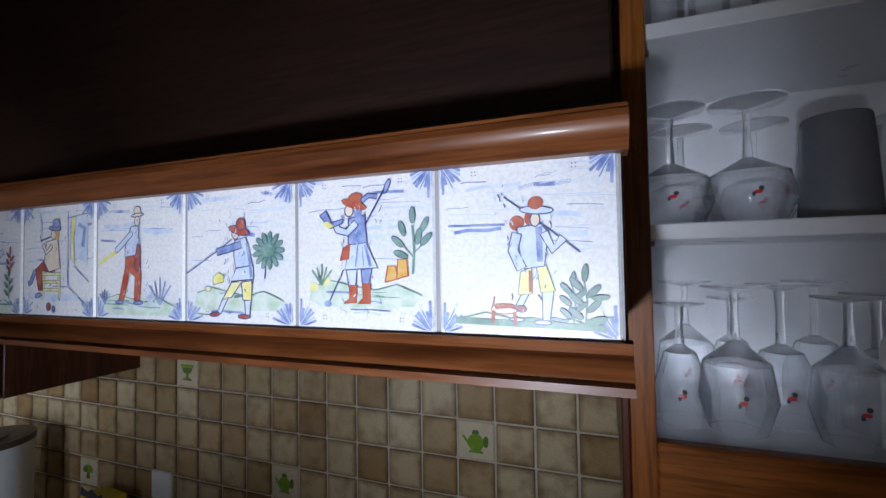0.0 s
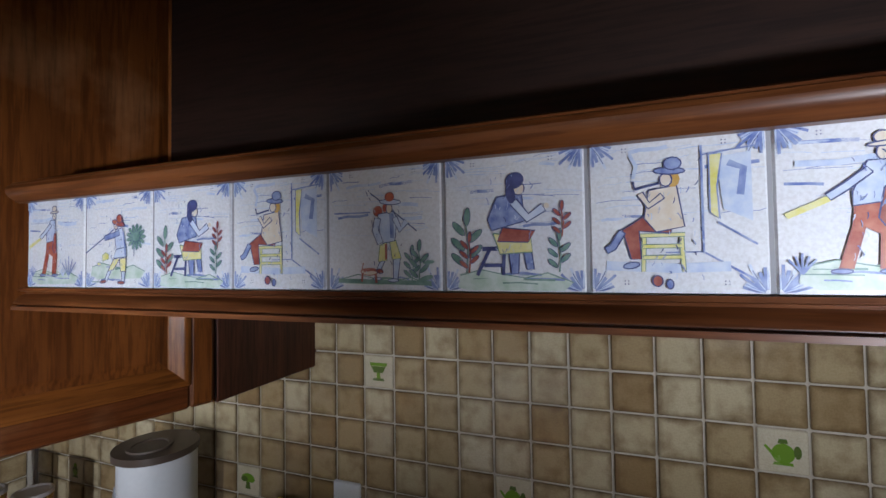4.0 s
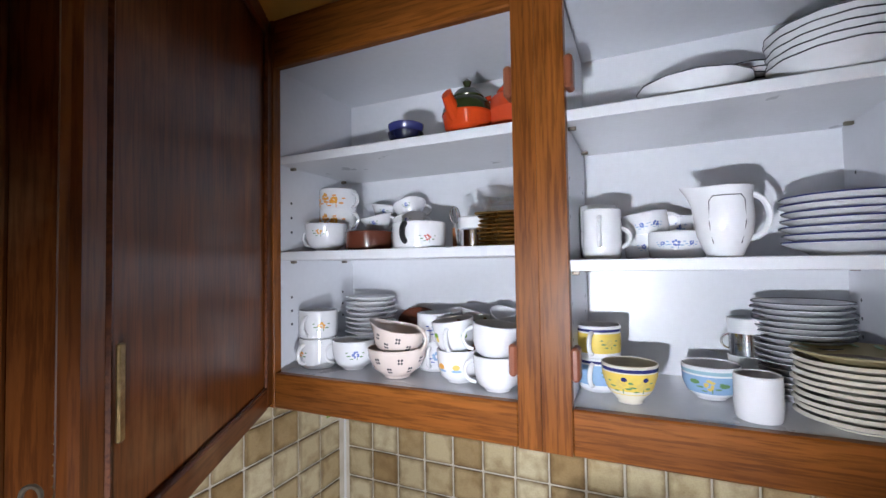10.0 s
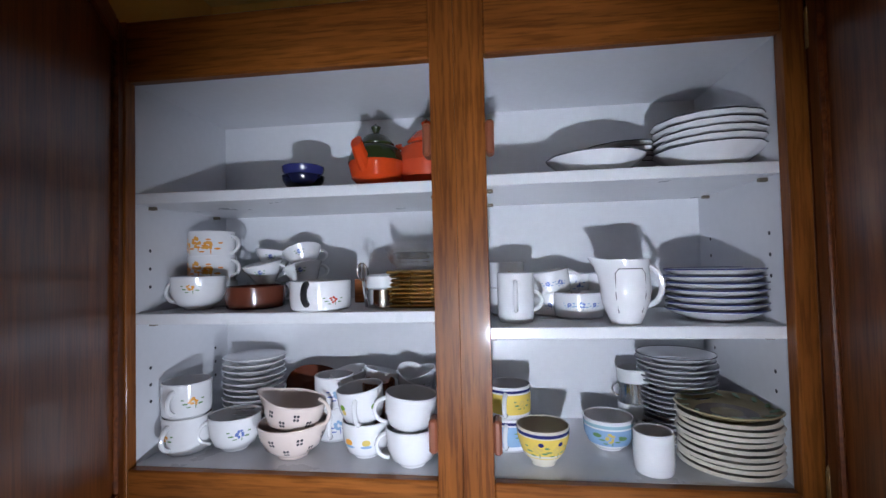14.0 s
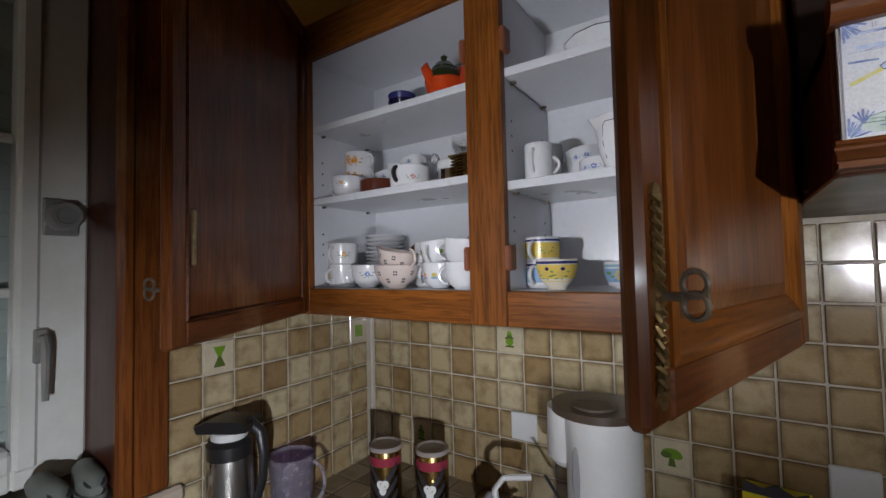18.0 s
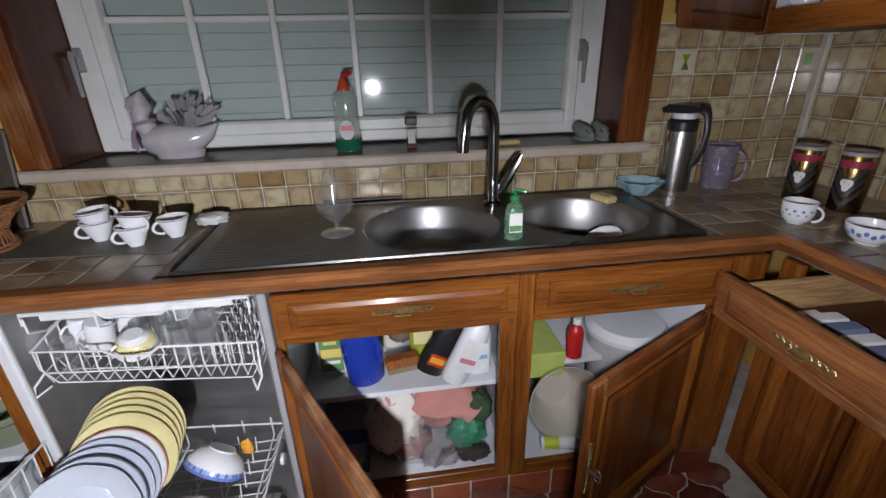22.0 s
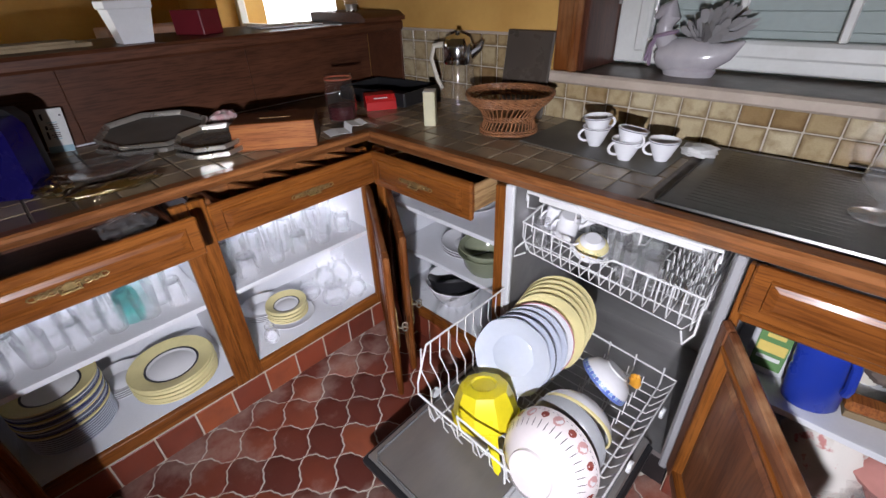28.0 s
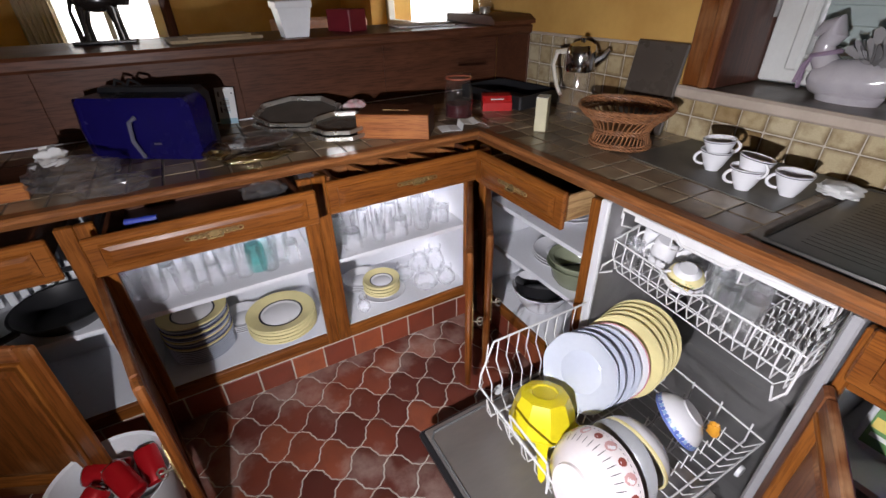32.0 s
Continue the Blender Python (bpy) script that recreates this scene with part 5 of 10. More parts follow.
def teapot(x, y, z, s, body, lid, label, turn, shoulder=None):
    t = thing("teapot", label, "teapot", pose(x, y, z, 0, 0, turn) @ Matrix.Diagonal((0.85, 0.85, 1.3, 1)))
    p = [(0, 0), (0.028 * s, 0), (0.045 * s, 0.012 * s), (0.05 * s, 0.028 * s), (0.043 * s, 0.044 * s), (0.03 * s, 0.05 * s), (0, 0.05 * s)]
    part("body", Geo().lathe(p, 28), body, t)
    if shoulder:
        part("shoulder", Geo().lathe([(0.0508 * s, 0.030 * s), (0.0485 * s, 0.037 * s), (0.0438 * s, 0.0446 * s), (0.0306 * s, 0.0506 * s)], 28, wob=0.012, lobes=5), shoulder, t, "dark green run of glaze")
    part("lid", Geo().lathe([(0.031 * s, 0.049 * s), (0.033 * s, 0.052 * s), (0.02 * s, 0.062 * s), (0.005 * s, 0.066 * s), (0.009 * s, 0.073 * s), (0, 0.078 * s)], 20), lid, t)
    part("spout", Geo().tube([(0.04 * s, 0, 0.026 * s), (0.056 * s, 0, 0.036 * s), (0.066 * s, 0, 0.046 * s)], [0.013 * s, 0.011 * s, 0.010 * s], 10), body, t)
    part("handle", handle(0.044 * s, 0.012 * s, 0.046 * s, 0.022 * s, 180, 0.004 * s), lid, t)


moss_gl = solid("moss_glaze", (0.025, 0.035, 0.012), 0.15)
teapot(0.492, -0.225, T, 1.25, solid("orange_red_glaze", (0.58, 0.06, 0.012), 0.15), moss_gl, "orange-red glazed teapot with a dark green lid and shoulder", -105, moss_gl)
teapot(0.585, -0.19, T, 1.4, red_gl, red_gl, "red glazed pot with lid, half behind the post", 20)
vessel("bowl", "dark green glazed pot at the back", "pot", 0.485, -0.12, T, 0.05, 0.07, green_gl, "bowl")

# right cupboard, bottom shelf
for i, (bm, c2) in enumerate(((blue_gl, lemon_gl), (lemon_gl, blue_gl))):
    vessel("cup", "white cup with a %s fruit band, stacked" % ("blue", "yellow")[i], "cup", 0.732, -0.175, B + i * 0.058, 0.041, 0.062, porcelain, "mug", -100, flower(-55, 0.034, 1.0), (yellow_gl, leaf_green), ((0.014, 0.05, bm), (0.053, 0.058, navy)), group="fruit cups")
vessel("bowl", "yellow bowl with lemons and a dark blue rim", "bowl", 0.788, -0.238, B, 0.046, 0.066, cream_china, "bowl", None, flower(-110, 0.036, 1.2) + flower(-62, 0.036, 1.2) + [(-100, 0.046, 0.005, 0.004, 2), (-55, 0.046, 0.005, 0.004, 2)], (yellow_gl, leaf_green, navy), ((0.018, 0.055, lemon_gl), (0.057, 0.063, navy)))
vessel("cup", "blue banded cup with leaves and fruit", "cup", 0.918, -0.165, B, 0.046, 0.058, porcelain, "cup", -25, flower(-100, 0.03, 1.2) + [(-130, 0.034, 0.009, 0.004, 1), (-70, 0.03, 0.009, 0.004, 1)], (yellow_gl, leaf_green), ((0.014, 0.044, blue_gl), (0.047, 0.053, pale_blue)))
vessel("mug", "plain white straight-sided mug on the shelf", "mug", 0.968, -0.258, B, 0.032, 0.066, porcelain, "pot")
for i in range(2):
    t = thing("coffee_glass", "white-topped steel coffee glass, stacked", "glass", pose(0.985, -0.105, B + i * 0.068), "coffee glasses")
    part("base", Geo().lathe([(0, 0), (0.03, 0), (0.03, 0.04), (0, 0.04)], 24), chrome, t, "steel holder")
    part("cup", Geo().lathe(shell([(0, 0.04), (0.03, 0.04), (0.032, 0.066)], 0.0025), 24), white_pl, t)
    part("handle", handle(0.03, 0.008, 0.036, 0.014, 170, 0.0025), chrome, t)


def plate_prof(r):
    return shell([(0, 0), (r * 0.55, 0), (r * 0.57, 0.003), (r * 0.72, 0.008), (r, 0.018)], 0.0042)


def stack(name, label, x, y, z, r, n, step, m, top=None, group="", rim=None, wob=0.0, lobes=0, prof=None, jit=0.002):
    t = thing(name, label, "plate", pose(x, y, z), group)
    part("plate_body", Geo().lathe((prof or plate_prof)(r), 40, wob=wob, lobes=lobes), m, t)
    if rim:
        part("rim_line", Geo().lathe([(r * 1.0005, 0.0190), (r * 1.001, 0.0200), (r * 0.994, 0.0212), (r * 0.985, 0.0207)], 40, wob=wob, lobes=lobes), rim, t)
    for i in range(1, n):
        copy_thing(t, pose(x + jit * math.sin(i * 2.1), y + jit * math.cos(i * 1.3), z + i * step, 0, 0, i * 37))
    return t


stack("plate", "white plate with a grey-green face, in a tall stack", 1.062, -0.118, B, 0.072, 16, 0.0098, porcelain, group="white plates", rim=ink)
stack("plate", "cream plate, in a stack with a yellow leaf-patterned one on top", 1.094, -0.24, B, 0.078, 9, 0.0098, cream_china, group="cream plates", prof=lambda r: shell([(0, 0), (r * 0.55, 0), (r * 0.57, 0.003), (r * 0.72, 0.006), (r, 0.014)], 0.0085))
t = thing("plate", "yellow plate with leaf pattern on top of the cream stack", "plate", pose(1.094, -0.24, B + 9 * 0.0098), "cream plates")
part("plate_body", Geo().lathe(plate_prof(0.080), 40), solid("olive_cream_glaze", (0.42, 0.36, 0.20), 0.2), t)
part("face", Geo().lathe([(0, 0.0052), (0.048, 0.0052), (0.050, 0.0056)], 30), solid("grey_brown_glaze", (0.2, 0.16, 0.13), 0.25), t, "grey-brown middle")
g = Geo()
for k in range(14):
    a = 2 * math.pi * k / 14
    g.at(pose(0.066 * math.cos(a), 0.066 * math.sin(a), 0.0168, 0, -8, math.degrees(a) + 40)).prism(ell(0, 0, 0.011, 0.004, 8), 0, 0.0008)
part("leaf_pattern", g, leaf_green, t)
# right cupboard, middle shelf
R2 = 1.7735
cp = vessel("coffee_pot", "white straight-sided coffee jug", "jug", 0.748, -0.222, R2, 0.033, 0.088, porcelain, "pot", -92, hz=(0.25, 0.85), hout=0.014)
part("handle", handle(0.032, 0.02, 0.055, 0.018, 5), porcelain, cp)
for i in range(2):
    vessel("mug", "white mug with pink and blue flowers, in a stack", "mug", 0.735, -0.125, R2 + 0.052 * i, 0.036, 0.055, porcelain, "mug", 60, flower(-80, 0.03, 1.1), (pink_print, blue_print), group="flower mugs")
for i in range(2):
    vessel("cup", "white cup with blue flowers, stacked", "cup", 0.825, -0.115, R2 + 0.042 * i, 0.042, 0.045, porcelain, "pot", -10, flower(-100, 0.022, 0.7) + flower(-65, 0.022, 0.7), (blue_print, blue_gl), lean=(0, 0 if i == 0 else -8), group="blue flower cups")
vessel("sugar_bowl", "low white bowl with blue flowers", "bowl", 0.872, -0.16, R2, 0.047, 0.046, porcelain, "pot", None, flower(-95, 0.026, 0.8) + flower(-65, 0.026, 0.6) + flower(-122, 0.026, 0.6), (blue_print, blue_gl))
for x, y in ((0.87, -0.085), (0.94, -0.09)):
    vessel("cup", "white cup with blue flowers at the back", "cup", x, y, R2 + 0.03, 0.042, 0.05, porcelain, "cup", 10, flower(-80, 0.03, 1.0), (blue_print, blue_gl), group="blue flower cups")
pit = thing("pitcher", "white porcelain pitcher with a faceted panel and a thin dark line", "jug", pose(0.932, -0.255, R2))
pp = [(0, 0), (0.025, 0), (0.026, 0.005), (0.031, 0.016), (0.038, 0.036), (0.041, 0.058), (0.040, 0.08), (0.039, 0.094), (0.041, 0.108)]
part("body", lip(Geo().lathe(shell(pp, 0.003), 48), 180, 0.066, 0.021, 24), porcelain, pit)
part("handle", handle(0.036, 0.028, 0.098, 0.028, 0, 0.005), porcelain, pit)
part("line", Geo().tube([((radius_at(pp, z) + 0.0003) * math.cos(radians(a)), (radius_at(pp, z) + 0.0003) * math.sin(radians(a)), z) for a, z in ((-124, 0.02), (-126, 0.05), (-126, 0.086), (-118, 0.0935), (-105, 0.0935), (-90, 0.0935), (-75, 0.0935), (-62, 0.0935), (-54, 0.086), (-54, 0.05), (-56, 0.02))], 0.0008, 4), ink, pit)
stack("plate", "white plate with a wavy dark blue rim, in a stack", 1.094, -0.215, R2, 0.079, 7, 0.0115, porcelain, group="blue rim plates", rim=navy, wob=0.012, lobes=12)
# right cupboard, top shelf
R3 = 2.0325


def wavy(r):
    return shell([(0, 0), (r * 0.5, 0), (r * 0.52, 0.004), (r * 0.82, 0.022), (r, 0.036)], 0.003)


t = thing("soup_plate", "white soup plate with a wavy dark rim", "plate", pose(0.902, -0.20, R3), "wavy plates")
part("plate_body", Geo().lathe(wavy(0.088), 48, wob=0.015, lobes=12), porcelain, t)
part("rim_line", Geo().lathe([(0.0882, 0.0355), (0.0888, 0.0375), (0.0865, 0.038)], 48, wob=0.015, lobes=12), ink, t)
for i in range(5):
    copy_thing(t, pose(1.092 + 0.002 * math.sin(i), -0.215, R3 + 0.0125 * i, 0, 0, i * 9))
for i in range(5):
    copy_thing(t, pose(0.985, -0.085, R3 + 0.010 * i, 0, 0, i * 17))

# ---- stemmed glasses in the cupboard beside the hood ----


def stem_glass(x, y, z, r, h, stem, kind, group):
    """A stemmed glass standing on its rim."""
    if kind == "balloon":
        p = [(r * 0.72, 0), (r, h * 0.35), (r * 0.85, h * 0.75), (0.006, h), (0.004, h + stem * 0.5), (0.005, h + stem * 0.9), (r * 0.85, h + stem), (r * 0.85, h + stem + 0.002), (0, h + stem + 0.004)]
    else:
        p = [(r * 0.85, 0), (r * 0.9, h * 0.4), (r * 0.5, h * 0.9), (0.006, h), (0.0045, h + stem * 0.5), (0.006, h + stem * 0.9), (r * 0.8, h + stem), (r * 0.8, h + stem + 0.002), (0, h + stem + 0.004)]
    inner = [(max(q - 0.0018, 0.0), w) for q, w in p[:4]]
    inner[-1] = (0, h - 0.004)
    t = thing("wine_glass", "clear stemmed glass with a small printed crest, standing on its rim", "glass", pose(x, y, z), group)
    part("bowl", Geo().lathe(inner[::-1] + p, 28), crystal, t).visible_shadow = False
    g = Geo()
    spots(g, [(p[0][0], 0), (p[1][0], p[1][1]), (p[2][0], p[2][1])], [(-95, h * 0.4, 0.005, 0.0025, 0), (-91, h * 0.45, 0.003, 0.003, 1), (-100, h * 0.37, 0.002, 0.003, 1)])
    part("printed_crest", g, [red_pl, ink], t, "small red and black print")


for i, (x, y) in enumerate(((2.575, -0.235), (2.635, -0.255), (2.70, -0.20), (2.745, -0.265), (2.80, -0.2), (2.86, -0.26), (2.66, -0.13), (2.60, -0.12), (2.77, -0.11))):
    stem_glass(x, y, B, 0.040 + 0.004 * (i % 3), 0.10 + 0.012 * (i % 2), 0.055 + 0.012 * (i % 3), ("tulip", "balloon")[i % 2], "stemmed glasses")
Z2 = 1.7875
for i, (x, y) in enumerate(((2.57, -0.24), (2.66, -0.24), (2.60, -0.13), (2.70, -0.12))):
    stem_glass(x, y, Z2, 0.052, 0.085, 0.07, "balloon", "stemmed glasses")


def tumbler(x, y, z, r, h, m, label, group, up=True):
    p = [(0, 0), (r * 0.80, 0), (r * 0.84, 0.003), (r * 0.9, h * 0.35), (r, h), (r - 0.001, h + 0.0008), (r - 0.002, h), (r * 0.9 - 0.002, h * 0.35), (r * 0.80 - 0.002, 0.011), (0, 0.009)]
    t = single("glass", Geo().lathe(p, 28), blown if m is clear else m, label, "glass", pose(x, y, z) if up else pose(x, y, z + h + 0.001, 180), group)
    t.visible_shadow = m is not clear
    return t


for i, (x, y) in enumerate(((2.76, -0.22), (2.84, -0.2), (2.92, -0.22))):
    tumbler(x, y, Z2, 0.042, 0.13, solid("smoked_beaker", (0.16, 0.17, 0.19), 0.25) if i == 0 else clear, "tall dark beaker standing upside down" if i == 0 else "clear tall tumbler standing upside down", "tumblers on the middle shelf", False)
for i in range(8):
    tumbler(2.57 + 0.065 * i, -0.23 + 0.05 * (i % 2), 2.0405, 0.027, 0.08, clear, "clear tumbler on the upper shelf", "tumblers on the upper shelf")
single("card", Geo().box(-0.05, 0.05, -0.002, 0.002, 0, 0.12, 0.0005), paper, "white card leaning among the glasses", "card", pose(2.815, -0.29, B, -14, 0, -25))


# ---- sink, tap and things on the worktop ----
W = 0.918
sink = thing("sink", "worn stainless steel double sink with drainer", "sink")
C1, C2, RB = (0.325, -1.545), (0.325, -1.065), 0.205


def sink_deck():
    """Deck with two round holes, built in strips round each hole."""
    g = Geo()
    z = W + 0.008
    x0, x1 = 0.055, 0.545

    def ring(c, y0, y1, r):
        n = 40
        inner, outer = [], []
        for i in range(n):
            a = 2 * math.pi * i / n
            dx, dy = math.cos(a), math.sin(a)
            inner.append((c[0] + r * dx, c[1] + r * dy, z))
            k = min((x1 - c[0]) / dx if dx > 1e-6 else 9, (x0 - c[0]) / dx if dx < -1e-6 else 9, (y1 - c[1]) / dy if dy > 1e-6 else 9, (y0 - c[1]) / dy if dy < -1e-6 else 9)
            outer.append((c[0] + k * dx, c[1] + k * dy, z))
        g.put(inner + outer, [(i, n + i, n + (i + 1) % n, (i + 1) % n) for i in range(n)])
        for s in ((x0, y0), (x1, y0), (x0, y1), (x1, y1)):
            near = sorted(range(n), key=lambda i: (Vector(outer[i]) - Vector((*s, z))).length)[:2]
            g.put([outer[near[0]], outer[near[1]], (*s, z)], [(0, 1, 2)])
    ring(C1, -1.80, -1.305, RB)
    ring(C2, -1.305, -0.80, RB - 0.01)
    g.box(x0, x1, -2.205, -1.80, z - 0.004, z, 0.0)
    return g


part("deck", sink_deck(), steel_dull, sink, "worn brushed steel deck", smooth=False)
g = Geo()
g.tube([(0.053, -2.207, W + 0.006), (0.547, -2.207, W + 0.006), (0.547, -0.798, W + 0.006), (0.053, -0.798, W + 0.006)], 0.006, 6, closed=True)
part("rim", g, steel_dull, sink)
for c, r in ((C1, RB), (C2, RB - 0.01)):
    p = [(r + 0.004, 0.001), (r, 0.0), (r - 0.006, -0.008), (r - 0.012, -0.12), (r - 0.04, -0.145), (0.03, -0.152), (0.028, -0.156), (0, -0.156)]
    part("bowl", Geo().lathe(p, 48, (c[0], c[1], W + 0.008)), steel, sink, "round steel bowl")
    part("drain", Geo().lathe([(0.035, -0.148), (0.02, -0.151), (0.012, -0.147), (0, -0.147)], 20, (c[0], c[1], W + 0.006)), chrome, sink)
for i in range(20):
    part("drainer_rib", Geo().box(0.10 + i * 0.0205, 0.1065 + i * 0.0205, -2.16, -1.84, W + 0.0075, W + 0.0087, 0.0005), steel_dull, sink)
tap_metal = plain("tap_metal", (0.27, 0.265, 0.26), (0.18, 0.175, 0.17), 6, 0.22, 1.0, bumps=0.02)
tap = thing("tap", "tall dull-chrome swan-neck mixer tap with side lever", "tap", pose(0.165, -1.315, W + 0.008))
part("base", Geo().lathe([(0, 0), (0.03, 0), (0.03, 0.012), (0.022, 0.02), (0.021, 0.075), (0.018, 0.09), (0, 0.09)], 24), tap_metal, tap)
neck = [(0, 0, 0.08), (0, 0, 0.24)] + [(0.0 + 0.040 * (1 - math.cos(radians(a))), -0.056 * (1 - math.cos(radians(a))), 0.26 + 0.085 * math.sin(radians(a))) for a in range(10, 181, 17)] + [(0.083, -0.117, 0.225)]
part("neck", Geo().tube(neck, [0.0185] * (len(neck) - 1) + [0.0175], 14), tap_metal, tap, "curved dull chrome neck")
part("spout_tip", Geo().tube([(0.083, -0.117, 0.228), (0.084, -0.119, 0.20)], 0.019, 14), tap_metal, tap)
part("lever", Geo().tube([(0.0, 0.018, 0.05), (0.01, 0.04, 0.085), (0.02, 0.075, 0.15), (0.024, 0.088, 0.175)], [0.018, 0.02, 0.016, 0.009], 10, flat=0.65), tap_metal, tap, "chunky metal lever")

soap = thing("dish_soap", "green dish-soap bottle with a dark green pump", "bottle", pose(0.485, -1.335, W + 0.0085) @ Matrix.Diagonal((0.75, 0.75, 0.78, 1)))
gg = glass("green_liquid_bottle", (0.10, 0.62, 0.22), 0.1)
part("body", Geo().at(Matrix.Diagonal((0.62, 1, 1, 1))).lathe([(0, 0), (0.033, 0), (0.036, 0.006), (0.036, 0.10), (0.028, 0.125), (0.014, 0.135), (0.013, 0.142), (0, 0.142)], 24), glass("soap_green", (0.16, 0.62, 0.30), 0.12, 0.15, 0.3), soap)
part("label", Geo().box(0.0225, 0.0238, -0.024, 0.024, 0.03, 0.10, 0.0005), paper, soap, "white and green label")
part("label_print", Geo().box(0.0236, 0.0242, -0.022, 0.022, 0.034, 0.055, 0.0002), leaf_green, soap)
part("pump", Geo().lathe([(0.016, 0.142), (0.016, 0.16), (0.006, 0.162), (0.006, 0.182), (0, 0.182)], 16).tube([(0, 0, 0.178), (0.014, 0.02, 0.178), (0.02, 0.034, 0.172)], 0.006, 8), solid("pump_green", (0.02, 0.2, 0.06), 0.3), soap, "dark green pump")
st = thing("stem_glass", "clear tulip glass standing on the drainer", "glass", pose(0.345, -1.825, W + 0.0095) @ Matrix.Diagonal((1.35, 1.35, 1.05, 1)))
part("bowl", Geo().lathe([(0, 0), (0.036, 0), (0.036, 0.002), (0.006, 0.008), (0.005, 0.03), (0.02, 0.045), (0.038, 0.07), (0.036, 0.10), (0.027, 0.14), (0.026, 0.165)], 28), tulip_glass, st)
single("sponge", Geo().box(-0.04, 0.04, -0.026, 0.026, 0, 0.024, 0.006), sponge_c, "worn yellow sponge by the sink", "sponge", pose(0.205, -0.93, W + 0.0085, 0, 0, 20))
single("wiper", Geo().tube([(0.03, -1.9, W + 0.016), (0.03, -1.62, W + 0.016)], 0.006, 8), dull_chrome, "thin metal rod lying behind the sink", "rod")
sh = thing("shell_dish", "pale blue shell-shaped soap dish", "dish", pose(0.115, -0.745, W + 0.001, 0, 0, -20))
part("shell", Geo().lathe(shell([(0, 0), (0.035, 0), (0.055, 0.02), (0.082, 0.05)], 0.004), 40, wob=0.07, lobes=9), pale_blue, sh)
part("soap_pad", Geo().lathe([(0, 0.012), (0.045, 0.014), (0.05, 0.026), (0.03, 0.032), (0, 0.032)], 20), iron, sh, "dark scouring pad")
blk = thing("black_dish", "black dish rack tray with a brush in the sink", "tray", pose(0.34, -1.05, W - 0.136))
part("tray", Geo().lathe(shell([(0, 0), (0.09, 0), (0.11, 0.05)], 0.004), 30), black, blk)
part("brush_handle", Geo().tube([(-0.05, -0.09, 0.06), (0.03, 0.03, 0.07), (0.07, 0.08, 0.085)], [0.008, 0.01, 0.006], 8), blue_pl, blk, "blue brush handle")
part("plate", Geo().at(pose(0.03, 0.05, 0.05, 35, 10, 0)).lathe(plate_prof(0.07), 28), porcelain, blk)


def small_cup(x, y, z, ang, lean=(0, 0)):
    vessel("coffee_cup", "small white coffee cup with a thin dark rim, unwashed", "cup", x, y, z, 0.044, 0.060, porcelain, "flare", ang, bands=((0.0565, 0.0588, ink),), lean=lean, group="coffee cups by the sink", hz=(0.28, 0.92), hout=0.027)


single("mat", Geo().prism([(0.022, -2.735), (0.350, -2.735), (0.385, -2.268), (0.022, -2.268)], W + 0.0008, W + 0.0034), plain("grey_mat", (0.105, 0.102, 0.088), (0.085, 0.082, 0.07), 6, 0.5, bumps=0.03), "smooth grey-green mat on the worktop under the cups", "mat")
small_cup(0.245, -2.518, W + 0.0036, -40)
small_cup(0.242, -2.515, W + 0.0356, 140, (4, 3))
small_cup(0.312, -2.390, W + 0.0036, -35)
small_cup(0.309, -2.388, W + 0.0326, 60, (-6, -8))
small_cup(0.256, -2.305, W + 0.0036, -50, (0, 0))


def crumple(name, label, cat, x, y, z, sx, sy, sz, m, seed=1, n=12, group="", lay=None):
    """A crumpled sheet or bag: a lumpy closed shape with folds."""
    rnd = random.Random(seed)
    g = Geo()
    rows = []
    vs, fs = [], []
    k = n + 6
    for i in range(n + 1):
        a = math.pi * i / n
        row = []
        for j in range(k):
            b = 2 * math.pi * j / k
            p = Vector((math.sin(a) * math.cos(b), math.sin(a) * math.sin(b), -math.cos(a)))
            f = 1 + 0.30 * noise.noise(p * 2.3 + Vector((seed * 7.1, 0, 0))) + 0.22 * noise.noise(p * 6.1 + Vector((0, seed * 3.3, 0))) + rnd.uniform(-0.05, 0.05)
            q = Vector((p.x * f * sx, p.y * f * sy, max(p.z * f, -0.8) * sz))
            row.append(len(vs))
            vs.append((q.x, q.y, q.z + 0.8 * sz))
        rows.append(row)
    for r0, r1 in zip(rows, rows[1:]):
        fs += [(r0[j], r0[(j + 1) % k], r1[(j + 1) % k], r1[j]) for j in range(k)]
    g.put(vs, fs)
    return single(name, g, m, label, cat, (lay or Matrix()) @ pose(x, y, z), group, angle=18 if m is film else 50)


crumple("tissue", "crumpled white tissue on the worktop", "tissue", 0.15, -2.235, W + 0.0036, 0.042, 0.05, 0.018, paper, 3, 18)

# corner: vacuum jug, beaker, tins, cups, coffee maker
vac = thing("vacuum_jug", "brushed steel vacuum jug with black lid and handle", "jug", pose(0.072, -0.582, W + 0.001, 0, 0, 25) @ Matrix.Diagonal((0.87, 0.87, 1.06, 1)))
part("body", Geo().lathe([(0, 0), (0.064, 0), (0.066, 0.01), (0.066, 0.03), (0.062, 0.17), (0.058, 0.205), (0, 0.205)], 36), plain("brushed_steel", (0.42, 0.41, 0.40), (0.36, 0.35, 0.34), 6, 0.28, 1.0, stretch=(6, 6, 0.3)), vac)
part("collar", Geo().lathe([(0.059, 0.205), (0.060, 0.235), (0.050, 0.245), (0, 0.245)], 32), black, vac)
part("pouring_ring", Geo().lathe([(0.045, 0.245), (0.048, 0.247), (0.048, 0.262), (0.04, 0.266), (0, 0.266)], 28), white_pl, vac, "white ring under the lid")
